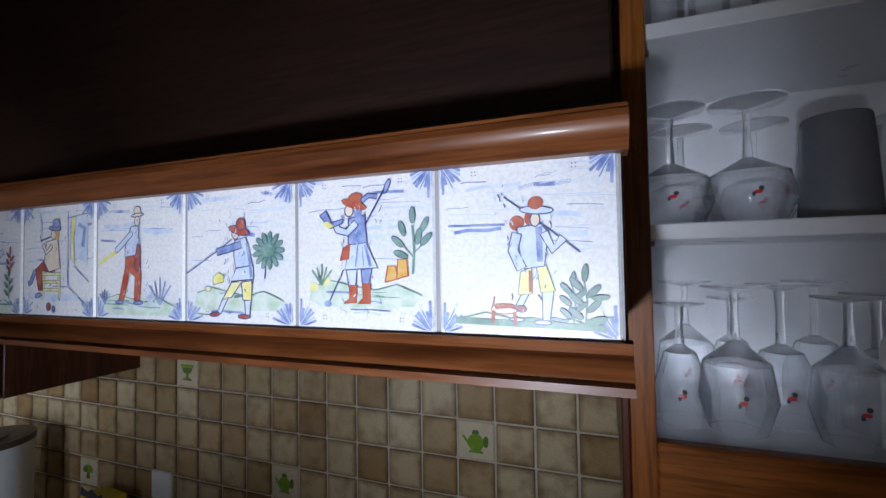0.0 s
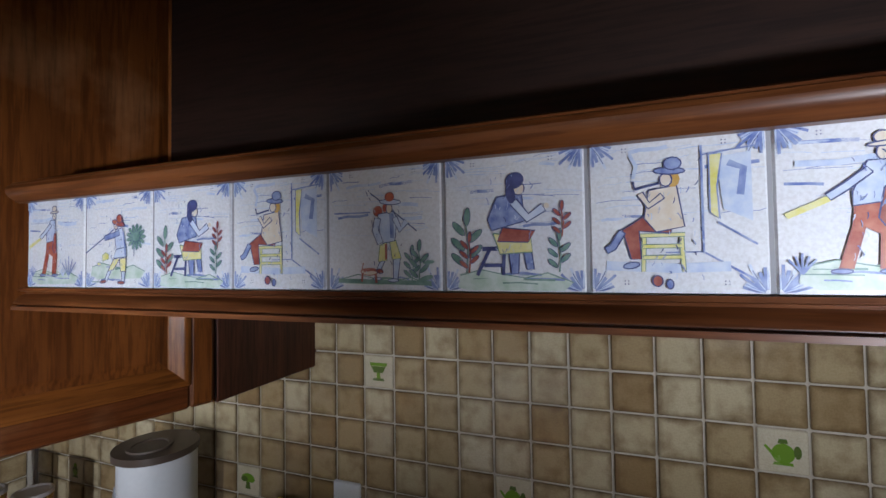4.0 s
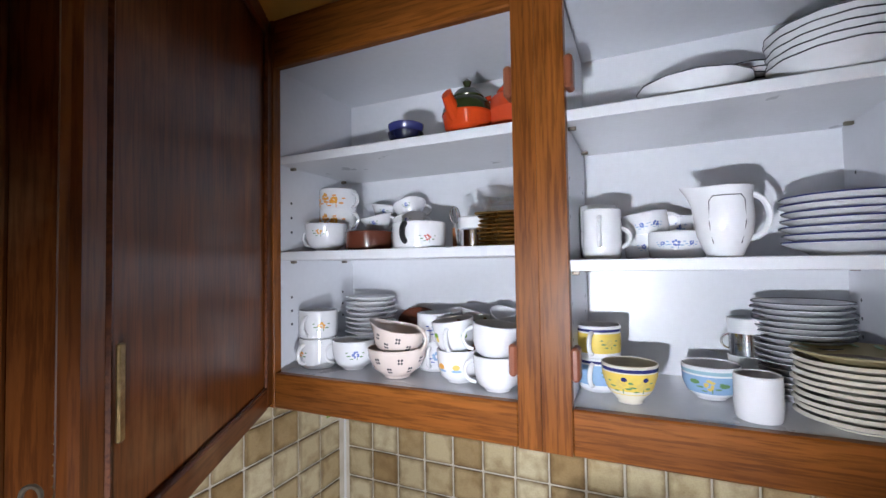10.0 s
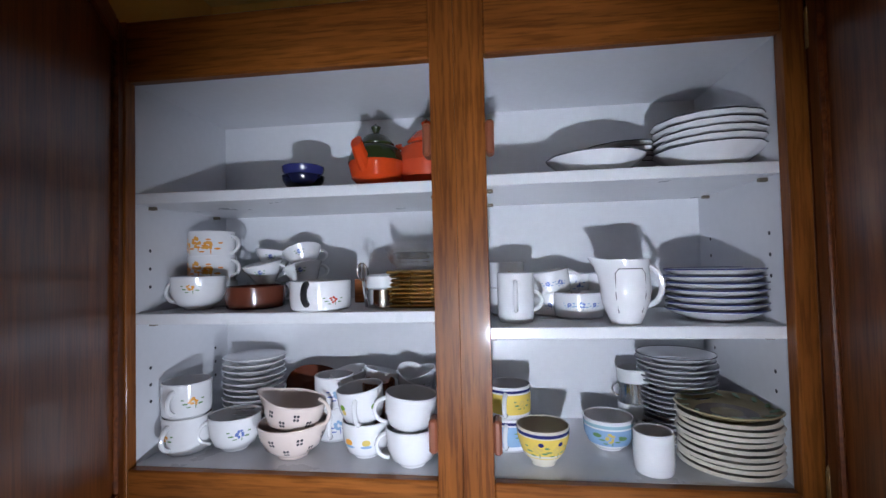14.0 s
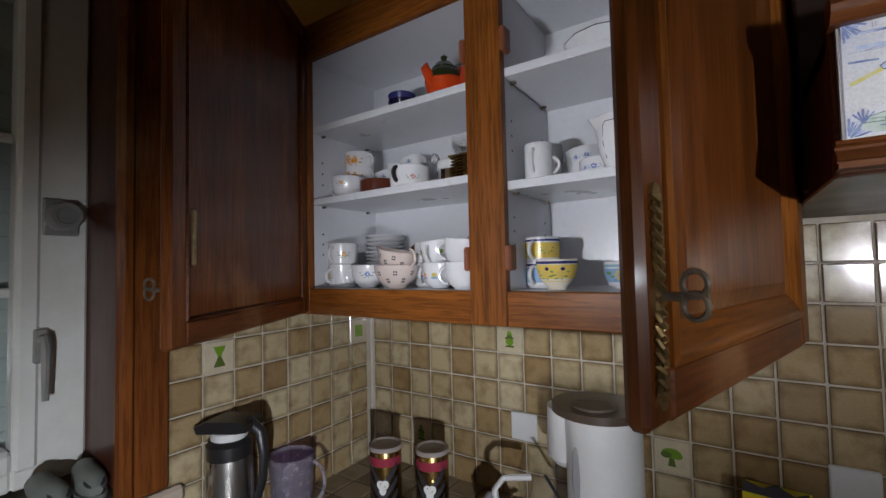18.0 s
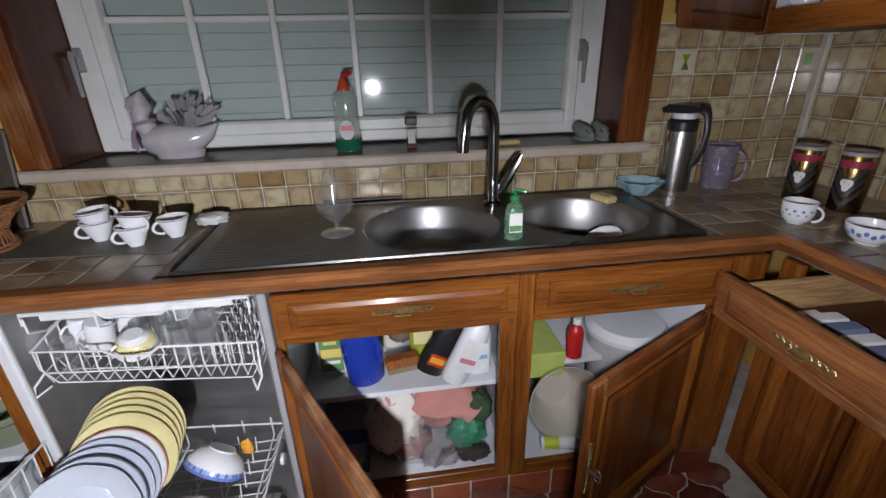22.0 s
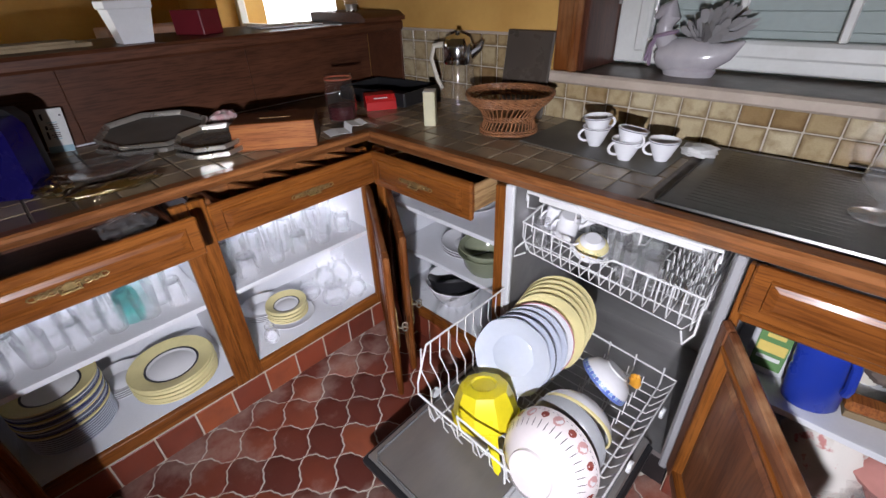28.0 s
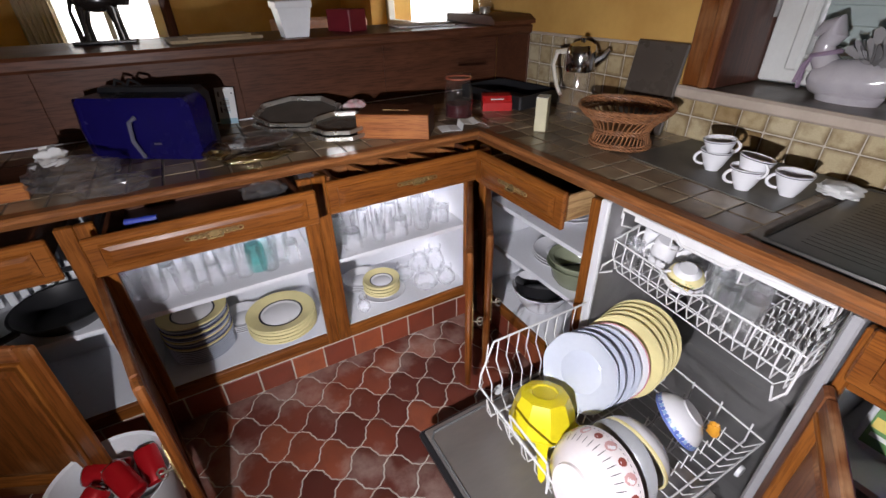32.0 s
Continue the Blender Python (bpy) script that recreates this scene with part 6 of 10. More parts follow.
part("lid", Geo().prism([(-0.07, 0.262), (0.05, 0.266), (0.078, 0.27), (0.078, 0.285), (0.05, 0.292), (-0.04, 0.290), (-0.078, 0.278)], -0.045, 0.045, "xz"), black, vac, angle=50)
part("handle", Geo().tube([(0.055, 0, 0.285), (0.095, 0, 0.26), (0.105, 0, 0.21), (0.10, 0, 0.15), (0.08, 0, 0.105), (0.062, 0, 0.09)], [0.016, 0.015, 0.013, 0.012, 0.012, 0.010], 10, flat=0.8), black, vac)
bk = thing("measuring_beaker", "hazy mauve plastic measuring beaker", "beaker", pose(0.085, -0.412, W + 0.001))
part("body", Geo().lathe(shell([(0, 0), (0.050, 0), (0.053, 0.01), (0.060, 0.16)], 0.003), 32), glass("mauve_plastic", (0.66, 0.58, 0.72), 0.1, 0.14, 0.3), bk)
part("handle", handle(0.056, 0.03, 0.14, 0.036, 35, 0.006), glass("mauve_handle", (0.66, 0.58, 0.72), 0.1, 0.2, 0.4), bk)


def tin(x, y, turn):
    t = thing("coffee_tin", "tall gold tin with black chevrons and a red band", "tin", pose(x, y, W + 0.001, 0, 0, turn), "coffee tins")
    r, h = 0.043, 0.182
    part("body", Geo().lathe([(0, 0), (r - 0.002, 0), (r, 0.004), (r, h - 0.004), (r - 0.002, h), (0, h)], 36), gold, t)
    part("lid", Geo().lathe([(r + 0.002, h - 0.008), (r + 0.002, h + 0.003), (r - 0.004, h + 0.004), (r - 0.008, h + 0.001), (0, h + 0.001)], 36), solid("pale_lid", (0.34, 0.30, 0.28), 0.4), t, "pale translucent lid")
    part("red_band", Geo().lathe([(r + 0.0004, h - 0.045), (r + 0.0004, h - 0.022)], 36), solid("tin_red", (0.30, 0.035, 0.06), 0.3), t)
    for k in range(3):
        g = Geo()
        for s in (-1, 1):
            q = []
            z0 = 0.012 + k * 0.034
            for i in range(8):
                a = radians(-90) + s * i * 0.14
                q.append((a, z0 + 0.05 * i / 7))
            vs = [((r + 0.0006) * math.cos(a), (r + 0.0006) * math.sin(a), z) for a, z in q] + [((r + 0.0006) * math.cos(a), (r + 0.0006) * math.sin(a), z + 0.019) for a, z in q]
            g.put(vs, [(i, i + 1, 9 + i, 8 + i) if s > 0 else (8 + i, 9 + i, i + 1, i) for i in range(7)])
        part("chevron", g, ink, t, "black chevron")
    g = Geo()
    p = [(0, 0), (r, 0), (r, h)]
    spots(g, p, [(-98, 0.092, 0.011, 0.012, 0), (-82, 0.092, 0.011, 0.012, 0), (-90, 0.078, 0.010, 0.013, 0), (-98, 0.094, 0.004, 0.006, 1), (-82, 0.09, 0.004, 0.006, 1), (-90, 0.078, 0.004, 0.006, 1)], 0.0009)
    part("emblem", g, [paper, ink], t, "black and white emblem")


tin(0.300, -0.270, 30)
tin(0.425, -0.225, 25)
vessel("cup", "white cup with small blue flowers", "cup", 0.505, -0.475, W + 0.001, 0.044, 0.066, porcelain, "cup", 25, [(-100 + 14 * k, 0.032 + 0.012 * (k % 2), 0.0045, 0.004, k % 2) for k in range(8)], (blue_gl, blue_print), group="bowls on the worktop")
vessel("bowl", "white bowl with blue scroll painting", "bowl", 0.680, -0.435, W + 0.001, 0.057, 0.052, porcelain, "bowl", None, [(-140 + 16 * k, 0.03 + 0.006 * (k % 2), 0.006, 0.007, 0) for k in range(8)] + [(-100, 0.03, 0.003, 0.004, 1)], (blue_print, porcelain), group="bowls on the worktop")
vessel("bowl", "white bowl with a small blue motif", "bowl", 0.848, -0.468, W + 0.001, 0.054, 0.062, porcelain, "bowl", None, [(-70, 0.036, 0.008, 0.006, 0), (-50, 0.04, 0.006, 0.006, 0), (-60, 0.028, 0.008, 0.003, 0)], (blue_print,), group="bowls on the worktop")
vessel("bowl", "plain white bowl on the worktop", "bowl", 1.108, -0.498, W + 0.001, 0.056, 0.064, porcelain, "bowl", None, group="bowls on the worktop")
vessel("bowl", "white bowl densely painted with blue leaves", "bowl", 1.152, -0.365, W + 0.001, 0.056, 0.06, porcelain, "bowl", None, [(-170 + 13 * k, 0.026 + 0.012 * (k % 3), 0.006, 0.005, 0) for k in range(18)], (blue_print,), group="bowls on the worktop")
vessel("cup", "blue-patterned cup lying on its side", "cup", 0.592, -0.24, W + 0.035, 0.046, 0.062, solid("pale_blue_china", (0.42, 0.46, 0.62), 0.2), "cup", None, [(-170 + 17 * k, 0.034, 0.005, 0.006, 0) for k in range(20)], (blue_print,), lean=(-48, 30))

cm = thing("coffee_maker", "white filter coffee maker with glass pot and grey lid", "coffee maker", pose(0.848, -0.20, W + 0.001, 0, 0, -12))
g = Geo().prism(ell(0.012, 0.015, 0.078, 0.088, 36), 0.0, 0.335)
part("tank", g, white_pl, cm, "white plastic body", angle=30)
part("tank_lid", Geo().prism(ell(-0.004, 0.018, 0.098, 0.094, 36), 0.335, 0.352), solid("grey_lid", (0.085, 0.06, 0.045), 0.35), cm, "dark brown lid")
part("lid_ring", Geo().lathe([(0.05, 0.352), (0.05, 0.357), (0.04, 0.357), (0.038, 0.354), (0, 0.354)], 28), solid("grey_lid_ring", (0.12, 0.09, 0.07), 0.4), cm)
part("level_window", Geo().prism(ell(-0.008, 0.22, 0.008, 0.062, 16), -0.0715, -0.0735, "xz"), solid("grey_gauge", (0.35, 0.36, 0.38), 0.2), cm, "grey water gauge")
part("filter_holder", Geo().lathe([(0, 0.21), (0.05, 0.21), (0.062, 0.225), (0.060, 0.335), (0, 0.335)], 28, (-0.062, 0.02, 0)), white_pl, cm)
part("foot", Geo().lathe([(0, 0), (0.078, 0), (0.08, 0.02), (0.07, 0.026), (0, 0.026)], 28, (-0.105, -0.005, 0)), white_pl, cm)
part("glass_pot", Geo().lathe([(0, 0.028), (0.05, 0.028), (0.062, 0.05), (0.064, 0.10), (0.05, 0.155), (0.045, 0.17)], 28, (-0.105, -0.005, 0)), clear, cm, "clear glass pot")
part("pot_handle", Geo().tube([(-0.145, -0.04, 0.165), (-0.19, -0.085, 0.165), (-0.205, -0.10, 0.14), (-0.20, -0.096, 0.06), (-0.17, -0.07, 0.045), (-0.155, -0.05, 0.06)], 0.011, 8, flat=0.7), white_pl, cm, "white pot handle")
part("cable", Geo().tube([(-0.085, -0.072, 0.20), (-0.03, -0.078, 0.145), (0.03, -0.077, 0.11), (0.07, -0.06, 0.10), (0.092, -0.02, 0.10), (0.12, 0.03, 0.04), (0.16, 0.02, 0.006)], 0.0035, 6), black, cm, "black mains cable wound round")
tr = thing("tray", "dark green tray leaning on torn cardboard", "tray", pose(1.07, -0.18, W + 0.001))
part("board", Geo().box(-0.12, 0.12, -0.08, 0.08, 0.04, 0.055, 0.004), solid("dark_green_tray", (0.06, 0.08, 0.025), 0.5), tr)
part("edge", Geo().box(-0.124, 0.124, -0.088, -0.08, 0.03, 0.058, 0.003), solid("tray_edge", (0.05, 0.06, 0.025), 0.5), tr)
part("torn_card", Geo().at(pose(-0.03, -0.10, 0.0, 12, 0, 4)).prism([(-0.11, 0), (0.06, 0), (0.08, 0.02), (0.03, 0.032), (-0.02, 0.04), (-0.10, 0.036), (-0.115, 0.02)], -0.002, 0.002, "xz"), paper, tr, "torn pale cardboard")
single("knife", Geo().box(-0.09, 0.09, -0.008, 0.008, 0, 0.004, 0.001), dull_chrome, "table knife lying on the worktop", "knife", pose(1.23, -0.44, W + 0.001, 0, 0, 8))



mz = thing("starch_box", "bright yellow cornstarch packet with black print, torn open", "packet", pose(1.168, -0.085, W + 0.001, 0, 0, -6))
part("carton", Geo().box(-0.055, 0.055, -0.03, 0.03, 0, 0.20, 0.002), yellow_pl, mz)
part("torn_flap", Geo().prism([(-0.055, 0.2), (-0.05, 0.222), (-0.02, 0.214), (0.0, 0.226), (0.03, 0.212), (0.05, 0.222), (0.055, 0.2)], -0.031, -0.029, "xz"), ink, mz, "black torn flap")
part("print_bar", Geo().box(-0.040, 0.040, -0.0314, -0.0306, 0.166, 0.179), ink, mz, "black print")
part("print_bar", Geo().box(-0.014, 0.022, -0.0314, -0.0306, 0.151, 0.161), red_pl, mz, "red print")
part("print_bar", Geo().box(-0.050, 0.050, -0.0314, -0.0306, 0.119, 0.137), ink, mz)
part("print_bar", Geo().box(-0.020, 0.028, -0.0314, -0.0306, 0.099, 0.113), red_pl, mz)
part("picture", Geo().prism(ell(0.02, 0.045, 0.04, 0.035, 18), -0.0305, -0.0312, "xz"), orange_c, mz, "printed orange bowl")
part("picture_leaf", Geo().prism(ell(-0.02, 0.06, 0.03, 0.014, 12, tilt=30), -0.0305, -0.0314, "xz"), green_gl, mz)

# things on the sill
dr_ = thing("washing_up_bottle", "clear washing-up bottle with red cap and green liquid", "bottle", pose(-0.125, -1.80, 1.0885))
part("body", Geo().at(Matrix.Diagonal((0.6, 1, 1, 1))).lathe([(0, 0), (0.045, 0), (0.048, 0.01), (0.046, 0.09), (0.042, 0.14), (0.046, 0.18), (0.036, 0.205), (0.018, 0.215), (0, 0.215)], 28), glass("milky_bottle", (0.86, 0.92, 0.88), 0.1, 0.12, 0.3), dr_)
part("liquid", Geo().at(Matrix.Diagonal((0.62, 1.01, 1, 1))).lathe([(0.0455, 0.002), (0.0486, 0.012), (0.0478, 0.042)], 28), solid("dark_green_liquid", (0.01, 0.12, 0.06), 0.1), dr_, "green liquid")
part("label", Geo().prism(ell(0.0, 0.075, 0.026, 0.036, 16), 0.027, 0.0283, "yz"), paper, dr_, "white and red label")
part("label_mark", Geo().box(0.028, 0.0288, -0.022, 0.022, 0.074, 0.092, 0.0003), red_pl, dr_)
part("cap", Geo().lathe([(0.022, 0.21), (0.022, 0.225), (0.016, 0.235), (0.012, 0.25), (0, 0.25)], 20), solid("cap_orange", (0.62, 0.08, 0.02), 0.3), dr_, "orange-red cap")
part("nozzle", Geo().tube([(0, 0, 0.245), (0, 0.004, 0.262), (0.004, 0.035, 0.27)], [0.010, 0.012, 0.006], 8), red_pl, dr_, "dark red flip nozzle")
pm = thing("pepper_mill", "small clear spice grinder with dark lid", "grinder", pose(-0.105, -1.565, 1.0885))
part("jar", Geo().box(-0.02, 0.02, -0.02, 0.02, 0, 0.085, 0.004), clear, pm)
part("contents", Geo().box(-0.017, 0.017, -0.017, 0.017, 0.003, 0.04, 0.003), brown_gl, pm, "brown spice")
part("label", Geo().box(0.0202, 0.0208, -0.014, 0.014, 0.02, 0.07), paper, pm)
part("cap", Geo().box(-0.022, 0.022, -0.022, 0.022, 0.085, 0.115, 0.005), black, pm)
goose_china = plain("crackled_china", (0.50, 0.48, 0.49), (0.40, 0.37, 0.40), 16, 0.18, coat=0.4, bumps=0.02)
goose = thing("goose_planter", "white ceramic goose planter with a mauve ribbon and dried tulle", "planter", pose(-0.145, -2.405, 1.0885, 0, 0, 90))
part("body", Geo().tube([(-0.118, 0, 0.052), (-0.10, 0, 0.055), (-0.06, 0, 0.058), (0.0, 0, 0.06), (0.06, 0, 0.064), (0.105, 0, 0.08), (0.145, 0, 0.112)], [0.012, 0.04, 0.056, 0.058, 0.048, 0.028, 0.004], 20), goose_china, goose)
part("base", Geo().at(Matrix.Diagonal((1.3, 0.8, 1, 1))).lathe([(0, 0), (0.06, 0), (0.066, 0.02), (0.05, 0.04), (0, 0.05)], 28), goose_china, goose)
part("neck", Geo().tube([(-0.075, 0, 0.085), (-0.10, 0, 0.115), (-0.105, 0, 0.15), (-0.088, 0, 0.18), (-0.095, 0, 0.198), (-0.12, 0, 0.19), (-0.142, 0, 0.172)], [0.036, 0.031, 0.027, 0.031, 0.032, 0.022, 0.006], 16), goose_china, goose)
part("ribbon", Geo().tube([(-0.095 + 0.033 * math.cos(a), 0.033 * math.sin(a), 0.125 + 0.008 * math.cos(a)) for a in [2 * math.pi * k / 14 for k in range(14)]], 0.007, 6, closed=True).tube([(-0.12, -0.02, 0.12), (-0.125, -0.035, 0.08), (-0.115, -0.055, 0.03)], 0.006, 5).tube([(-0.12, 0.0, 0.12), (-0.135, -0.02, 0.09), (-0.14, -0.03, 0.04)], 0.006, 5), solid("mauve_ribbon", (0.30, 0.22, 0.30), 0.6), goose, "faded mauve ribbon")
rnd = random.Random(5)
g = Geo()
for i in range(150):
    a, b = rnd.uniform(0, 2 * math.pi), rnd.uniform(0.1, 1.2)
    d = Vector((math.cos(a) * math.sin(b) + 0.35, math.sin(a) * math.sin(b) * 0.8, math.cos(b)))
    p = Vector((0.02, 0, 0.095))
    l = rnd.uniform(0.06, 0.12)
    q = d.cross(Vector((rnd.random(), rnd.random(), 0.3))).normalized() * rnd.uniform(0.006, 0.016)
    g.put([tuple(p), tuple(p + d * l + q), tuple(p + d * l * 1.1), tuple(p + d * l - q)], [(0, 1, 2, 3)])
part("tulle", g, solid("grey_tulle", (0.30, 0.29, 0.29), 0.9), goose, "grey dried tulle", smooth=False)
for y, tn in ((-0.87, 96), (-0.80, 84)):
    sl = thing("rubber_shoe", "small grey-green rubber clog standing on the sill", "shoe", pose(-0.12, y, 1.0885, 0, 0, tn - 90), "rubber clogs")
    part("sole", Geo().at(Matrix.Diagonal((1.0, 0.5, 1, 1))).lathe([(0, 0), (0.062, 0), (0.064, 0.006), (0.06, 0.012), (0, 0.012)], 24), grey_soft, sl)
    part("upper", Geo().tube([(-0.055, 0, 0.045), (-0.03, 0, 0.034), (0.0, 0, 0.03), (0.035, 0, 0.026), (0.056, 0, 0.02)], [0.024, 0.028, 0.03, 0.026, 0.012], 14), grey_soft, sl)
    part("opening", Geo().at(pose(0.042, 0, 0.04, 0, 35, 0)).lathe([(0.02, 0), (0.016, 0.002), (0, -0.002)], 16), ink, sl, "dark opening")
single("brush", Geo().box(-0.02, 0.02, -0.06, 0.06, 0, 0.018, 0.005), sponge_c, "scrubbing brush with a pale wooden back", "brush", pose(-0.08, -1.21, 1.0885, 0, 0, 6))

# wall things
for x, z in ((0.598, 1.121), (1.297, 1.128)):
    o = thing("wall_socket", "white square wall socket with a round well", "socket", pose(x, -0.0065, z), "wall sockets")
    part("plate", Geo().box(-0.039, 0.039, -0.010, 0.0, -0.039, 0.039, 0.003), white_pl, o)
    part("well", Geo().at(Matrix.Rotation(radians(90), 4, "X")).lathe([(0.023, 0.0102), (0.022, 0.004), (0, 0.004)], 24), solid("socket_shade", (0.5, 0.5, 0.5), 0.4), o)
    for dx in (-0.009, 0.009):
        part("pin_hole", Geo().at(Matrix.Translation((dx, 0, 0)) @ Matrix.Rotation(radians(90), 4, "X")).lathe([(0.003, 0.0046), (0, 0.0046)], 10), ink, o)
bx = thing("wall_box", "yellowed plastic thermostat box on the wall", "box", pose(0.001, -2.88, 1.50))
part("case", Geo().box(0, 0.05, -0.06, 0.03, -0.06, 0.09, 0.012), solid("yellowed_plastic", (0.5, 0.44, 0.28), 0.45), bx)
part("knob", Geo().box(0.02, 0.045, 0.01, 0.028, -0.085, -0.06, 0.004), white_pl, bx)


# ---- dishwasher ----
dw = thing("dishwasher", "open dishwasher with steel tub, door down and both racks out", "dishwasher")
DY0, DY1 = -2.618, -1.99
part("side_trim", Geo().box(0.05, 0.585, DY0, DY0 + 0.03, 0.12, 0.868, 0.004), white_pl, dw, "white casing edge")
part("side_trim", Geo().box(0.05, 0.585, DY1 - 0.022, DY1, 0.12, 0.868, 0.004), solid("grey_trim", (0.3, 0.3, 0.31), 0.4), dw, "grey casing edge")
tubm = plain("tub_steel", (0.44, 0.435, 0.43), (0.30, 0.295, 0.29), 6, 0.34, 0.8, bumps=0.06, stretch=(1, 0.15, 1))
part("tub_back", Geo().box(0.05, 0.06, DY0 + 0.03, DY1 - 0.022, 0.14, 0.868), tubm, dw)
part("tub_floor", Geo().box(0.06, 0.575, DY0 + 0.03, DY1 - 0.022, 0.14, 0.16), tubm, dw)
part("tub_wall", Geo().box(0.06, 0.575, DY0 + 0.03, DY0 + 0.034, 0.16, 0.868), tubm, dw)
part("tub_wall", Geo().box(0.06, 0.575, DY1 - 0.026, DY1 - 0.022, 0.16, 0.868), tubm, dw)
part("plinth", Geo().box(0.52, 0.55, DY0, DY1, 0.0, 0.12), black, dw)
door = new("door")
door.parent, door.matrix_local = dw, pose(0.60, 0, 0.20, 0, 2.0, 0)
tagged(door, "lowered door with a steel inner face")
part("outer_skin", Geo().box(0.0, 0.60, -2.655, -2.035, -0.018, 0.012, 0.008), black, door, "dark outer panel")
part("inner_face", Geo().box(0.0, 0.585, -2.64, -2.05, 0.012, 0.022, 0.006), plain("door_steel", (0.48, 0.46, 0.44), (0.30, 0.285, 0.27), 4, 0.36, 0.8, bumps=0.06, stretch=(0.5, 1.6, 1), spread=(0.3, 0.75)), door, "brushed steel inner face")
part("dispenser", Geo().box(0.36, 0.50, -2.27, -2.15, 0.022, 0.030, 0.004).box(0.375, 0.45, -2.255, -2.165, 0.030, 0.035, 0.002), solid("grey_dispenser", (0.42, 0.42, 0.43), 0.35), door, "grey detergent dispenser")
g = Geo().tube([(0.012, -2.62, 0.024), (0.56, -2.62, 0.024), (0.575, -2.60, 0.024), (0.575, -2.09, 0.024), (0.56, -2.07, 0.024), (0.012, -2.07, 0.024)], 0.004, 6)
part("door_seal", g, solid("seal_grey", (0.12, 0.12, 0.12), 0.5), door)


def wire(parent, pts, r=0.0021, closed=False):
    part("wire", Geo().tube(pts, r, 5, closed=closed), wire_white, parent)


low = thing("lower_rack", "white wire dishwasher rack rolled out onto the door", "rack")
X0, X1, YA, YB, ZF = 0.42, 1.02, -2.60, -2.06, 0.262
wire(low, [(X0, YA, 0.495), (X1 - 0.06, YA, 0.505), (X1 - 0.01, YA + 0.01, 0.40), (X1, YA + 0.02, 0.37), (X1, YB, 0.325), (X0, YB, 0.31), (X0, YA + 0.02, 0.36)], 0.0034, True)
for i in range(15):
    x = X0 + 0.02 + (X1 - X0 - 0.06) * i / 14
    wire(low, [(x, YA, 0.495 + 0.01 * i / 14), (x + 0.01, YA + 0.005, 0.43), (x + 0.005, YA + 0.035, 0.37), (x, YA + 0.03, 0.30), (x, YA + 0.06, ZF), (x, YB - 0.03, ZF), (x, YB, 0.315)])
for i in range(6):
    y = YA + 0.06 + (YB - YA - 0.1) * i / 5
    wire(low, [(X0, y, 0.34), (X0, y, ZF + 0.004), (X1 - 0.02, y, ZF + 0.004), (X1, y, 0.345)], 0.0027)
for row, (ya, yb, n, tall) in enumerate(((-2.50, -2.38, 12, 0.07), (-2.27, -2.19, 11, 0.06), (-2.14, -2.10, 10, 0.05))):
    for i in range(n):
        x = X0 + 0.06 + 0.042 * i
        for y in (ya, yb) if row < 2 else (ya,):
            wire(low, [(x, y, ZF), (x - 0.012, y, ZF + tall)], 0.0019)
wire(low, [(X1, -2.42, 0.36), (X1 + 0.012, -2.42, 0.42), (X1 + 0.012, -2.27, 0.41), (X1, -2.27, 0.35), (X1 - 0.004, -2.27, 0.27)], 0.0034)
for i in range(9):
    y = YA + 0.06 + (YB - YA - 0.10) * i / 8
    wire(low, [(X1 - 0.02, y, ZF), (X1 - 0.004, y, 0.30), (X1, y, 0.352)])
for x, y in ((0.52, YB + 0.012), (0.92, YB + 0.012), (0.75, YB + 0.012), (1.0, YB + 0.012), (0.55, YA - 0.008), (0.92, YA - 0.008)):
    part("wheel", Geo().at(pose(x, y, 0.262, 90)).lathe([(0, 0), (0.016, 0), (0.018, 0.003), (0.018, 0.010), (0, 0.012)], 16), white_pl, low, "white plastic wheel")
up = thing("upper_rack", "white wire rack full of glasses in the dishwasher", "rack")
U0, U1, V0, V1 = 0.14, 0.565, -2.56, -2.04


def sag(y, a, b):
    """Height across the rack, which hangs lower towards the sink side."""
    return a + (b - a) * (y - V0) / (V1 - V0)


wire(up, [(U1, V0, 0.754), (U1 + 0.004, -2.40, 0.742), (U1 + 0.004, -2.37, 0.722), (U1 + 0.004, -2.30, 0.718), (U1 + 0.004, -2.27, 0.738), (U1, V1, 0.722), (U0, V1, 0.80), (U0, V0, 0.82)], 0.0032, True)
wire(up, [(U1, V0 + 0.01, 0.69), (U1, V1 - 0.01, 0.655), (U0, V1, 0.70), (U0, V0, 0.715)], 0.0026, True)
rail = [(0.552, V0, 0.822), (0.552, V0, 0.850), (0.552, -2.40, 0.848), (0.552, -2.375, 0.826), (0.552, -2.25, 0.824), (0.552, -2.225, 0.846), (0.552, V1, 0.850), (0.552, V1, 0.82)]
part("top_rail", Geo().tube(rail, 0.0048, 7).box(0.546, 0.553, -2.52, -2.08, 0.829, 0.853, 0.002), wire_white, up, "white plastic rail across the top")
for k in range(2):
    wire(up, [(0.50 - 0.12 * k, V0, 0.842), (0.50 - 0.12 * k, V1, 0.842)], 0.0026)
for y in (V0 + 0.004, -2.40, -2.22, V1 - 0.004):
    wire(up, [(0.552, y, 0.838), (0.552, y, 0.80), (0.50, y, 0.775), (0.18, y, 0.80)], 0.0026)
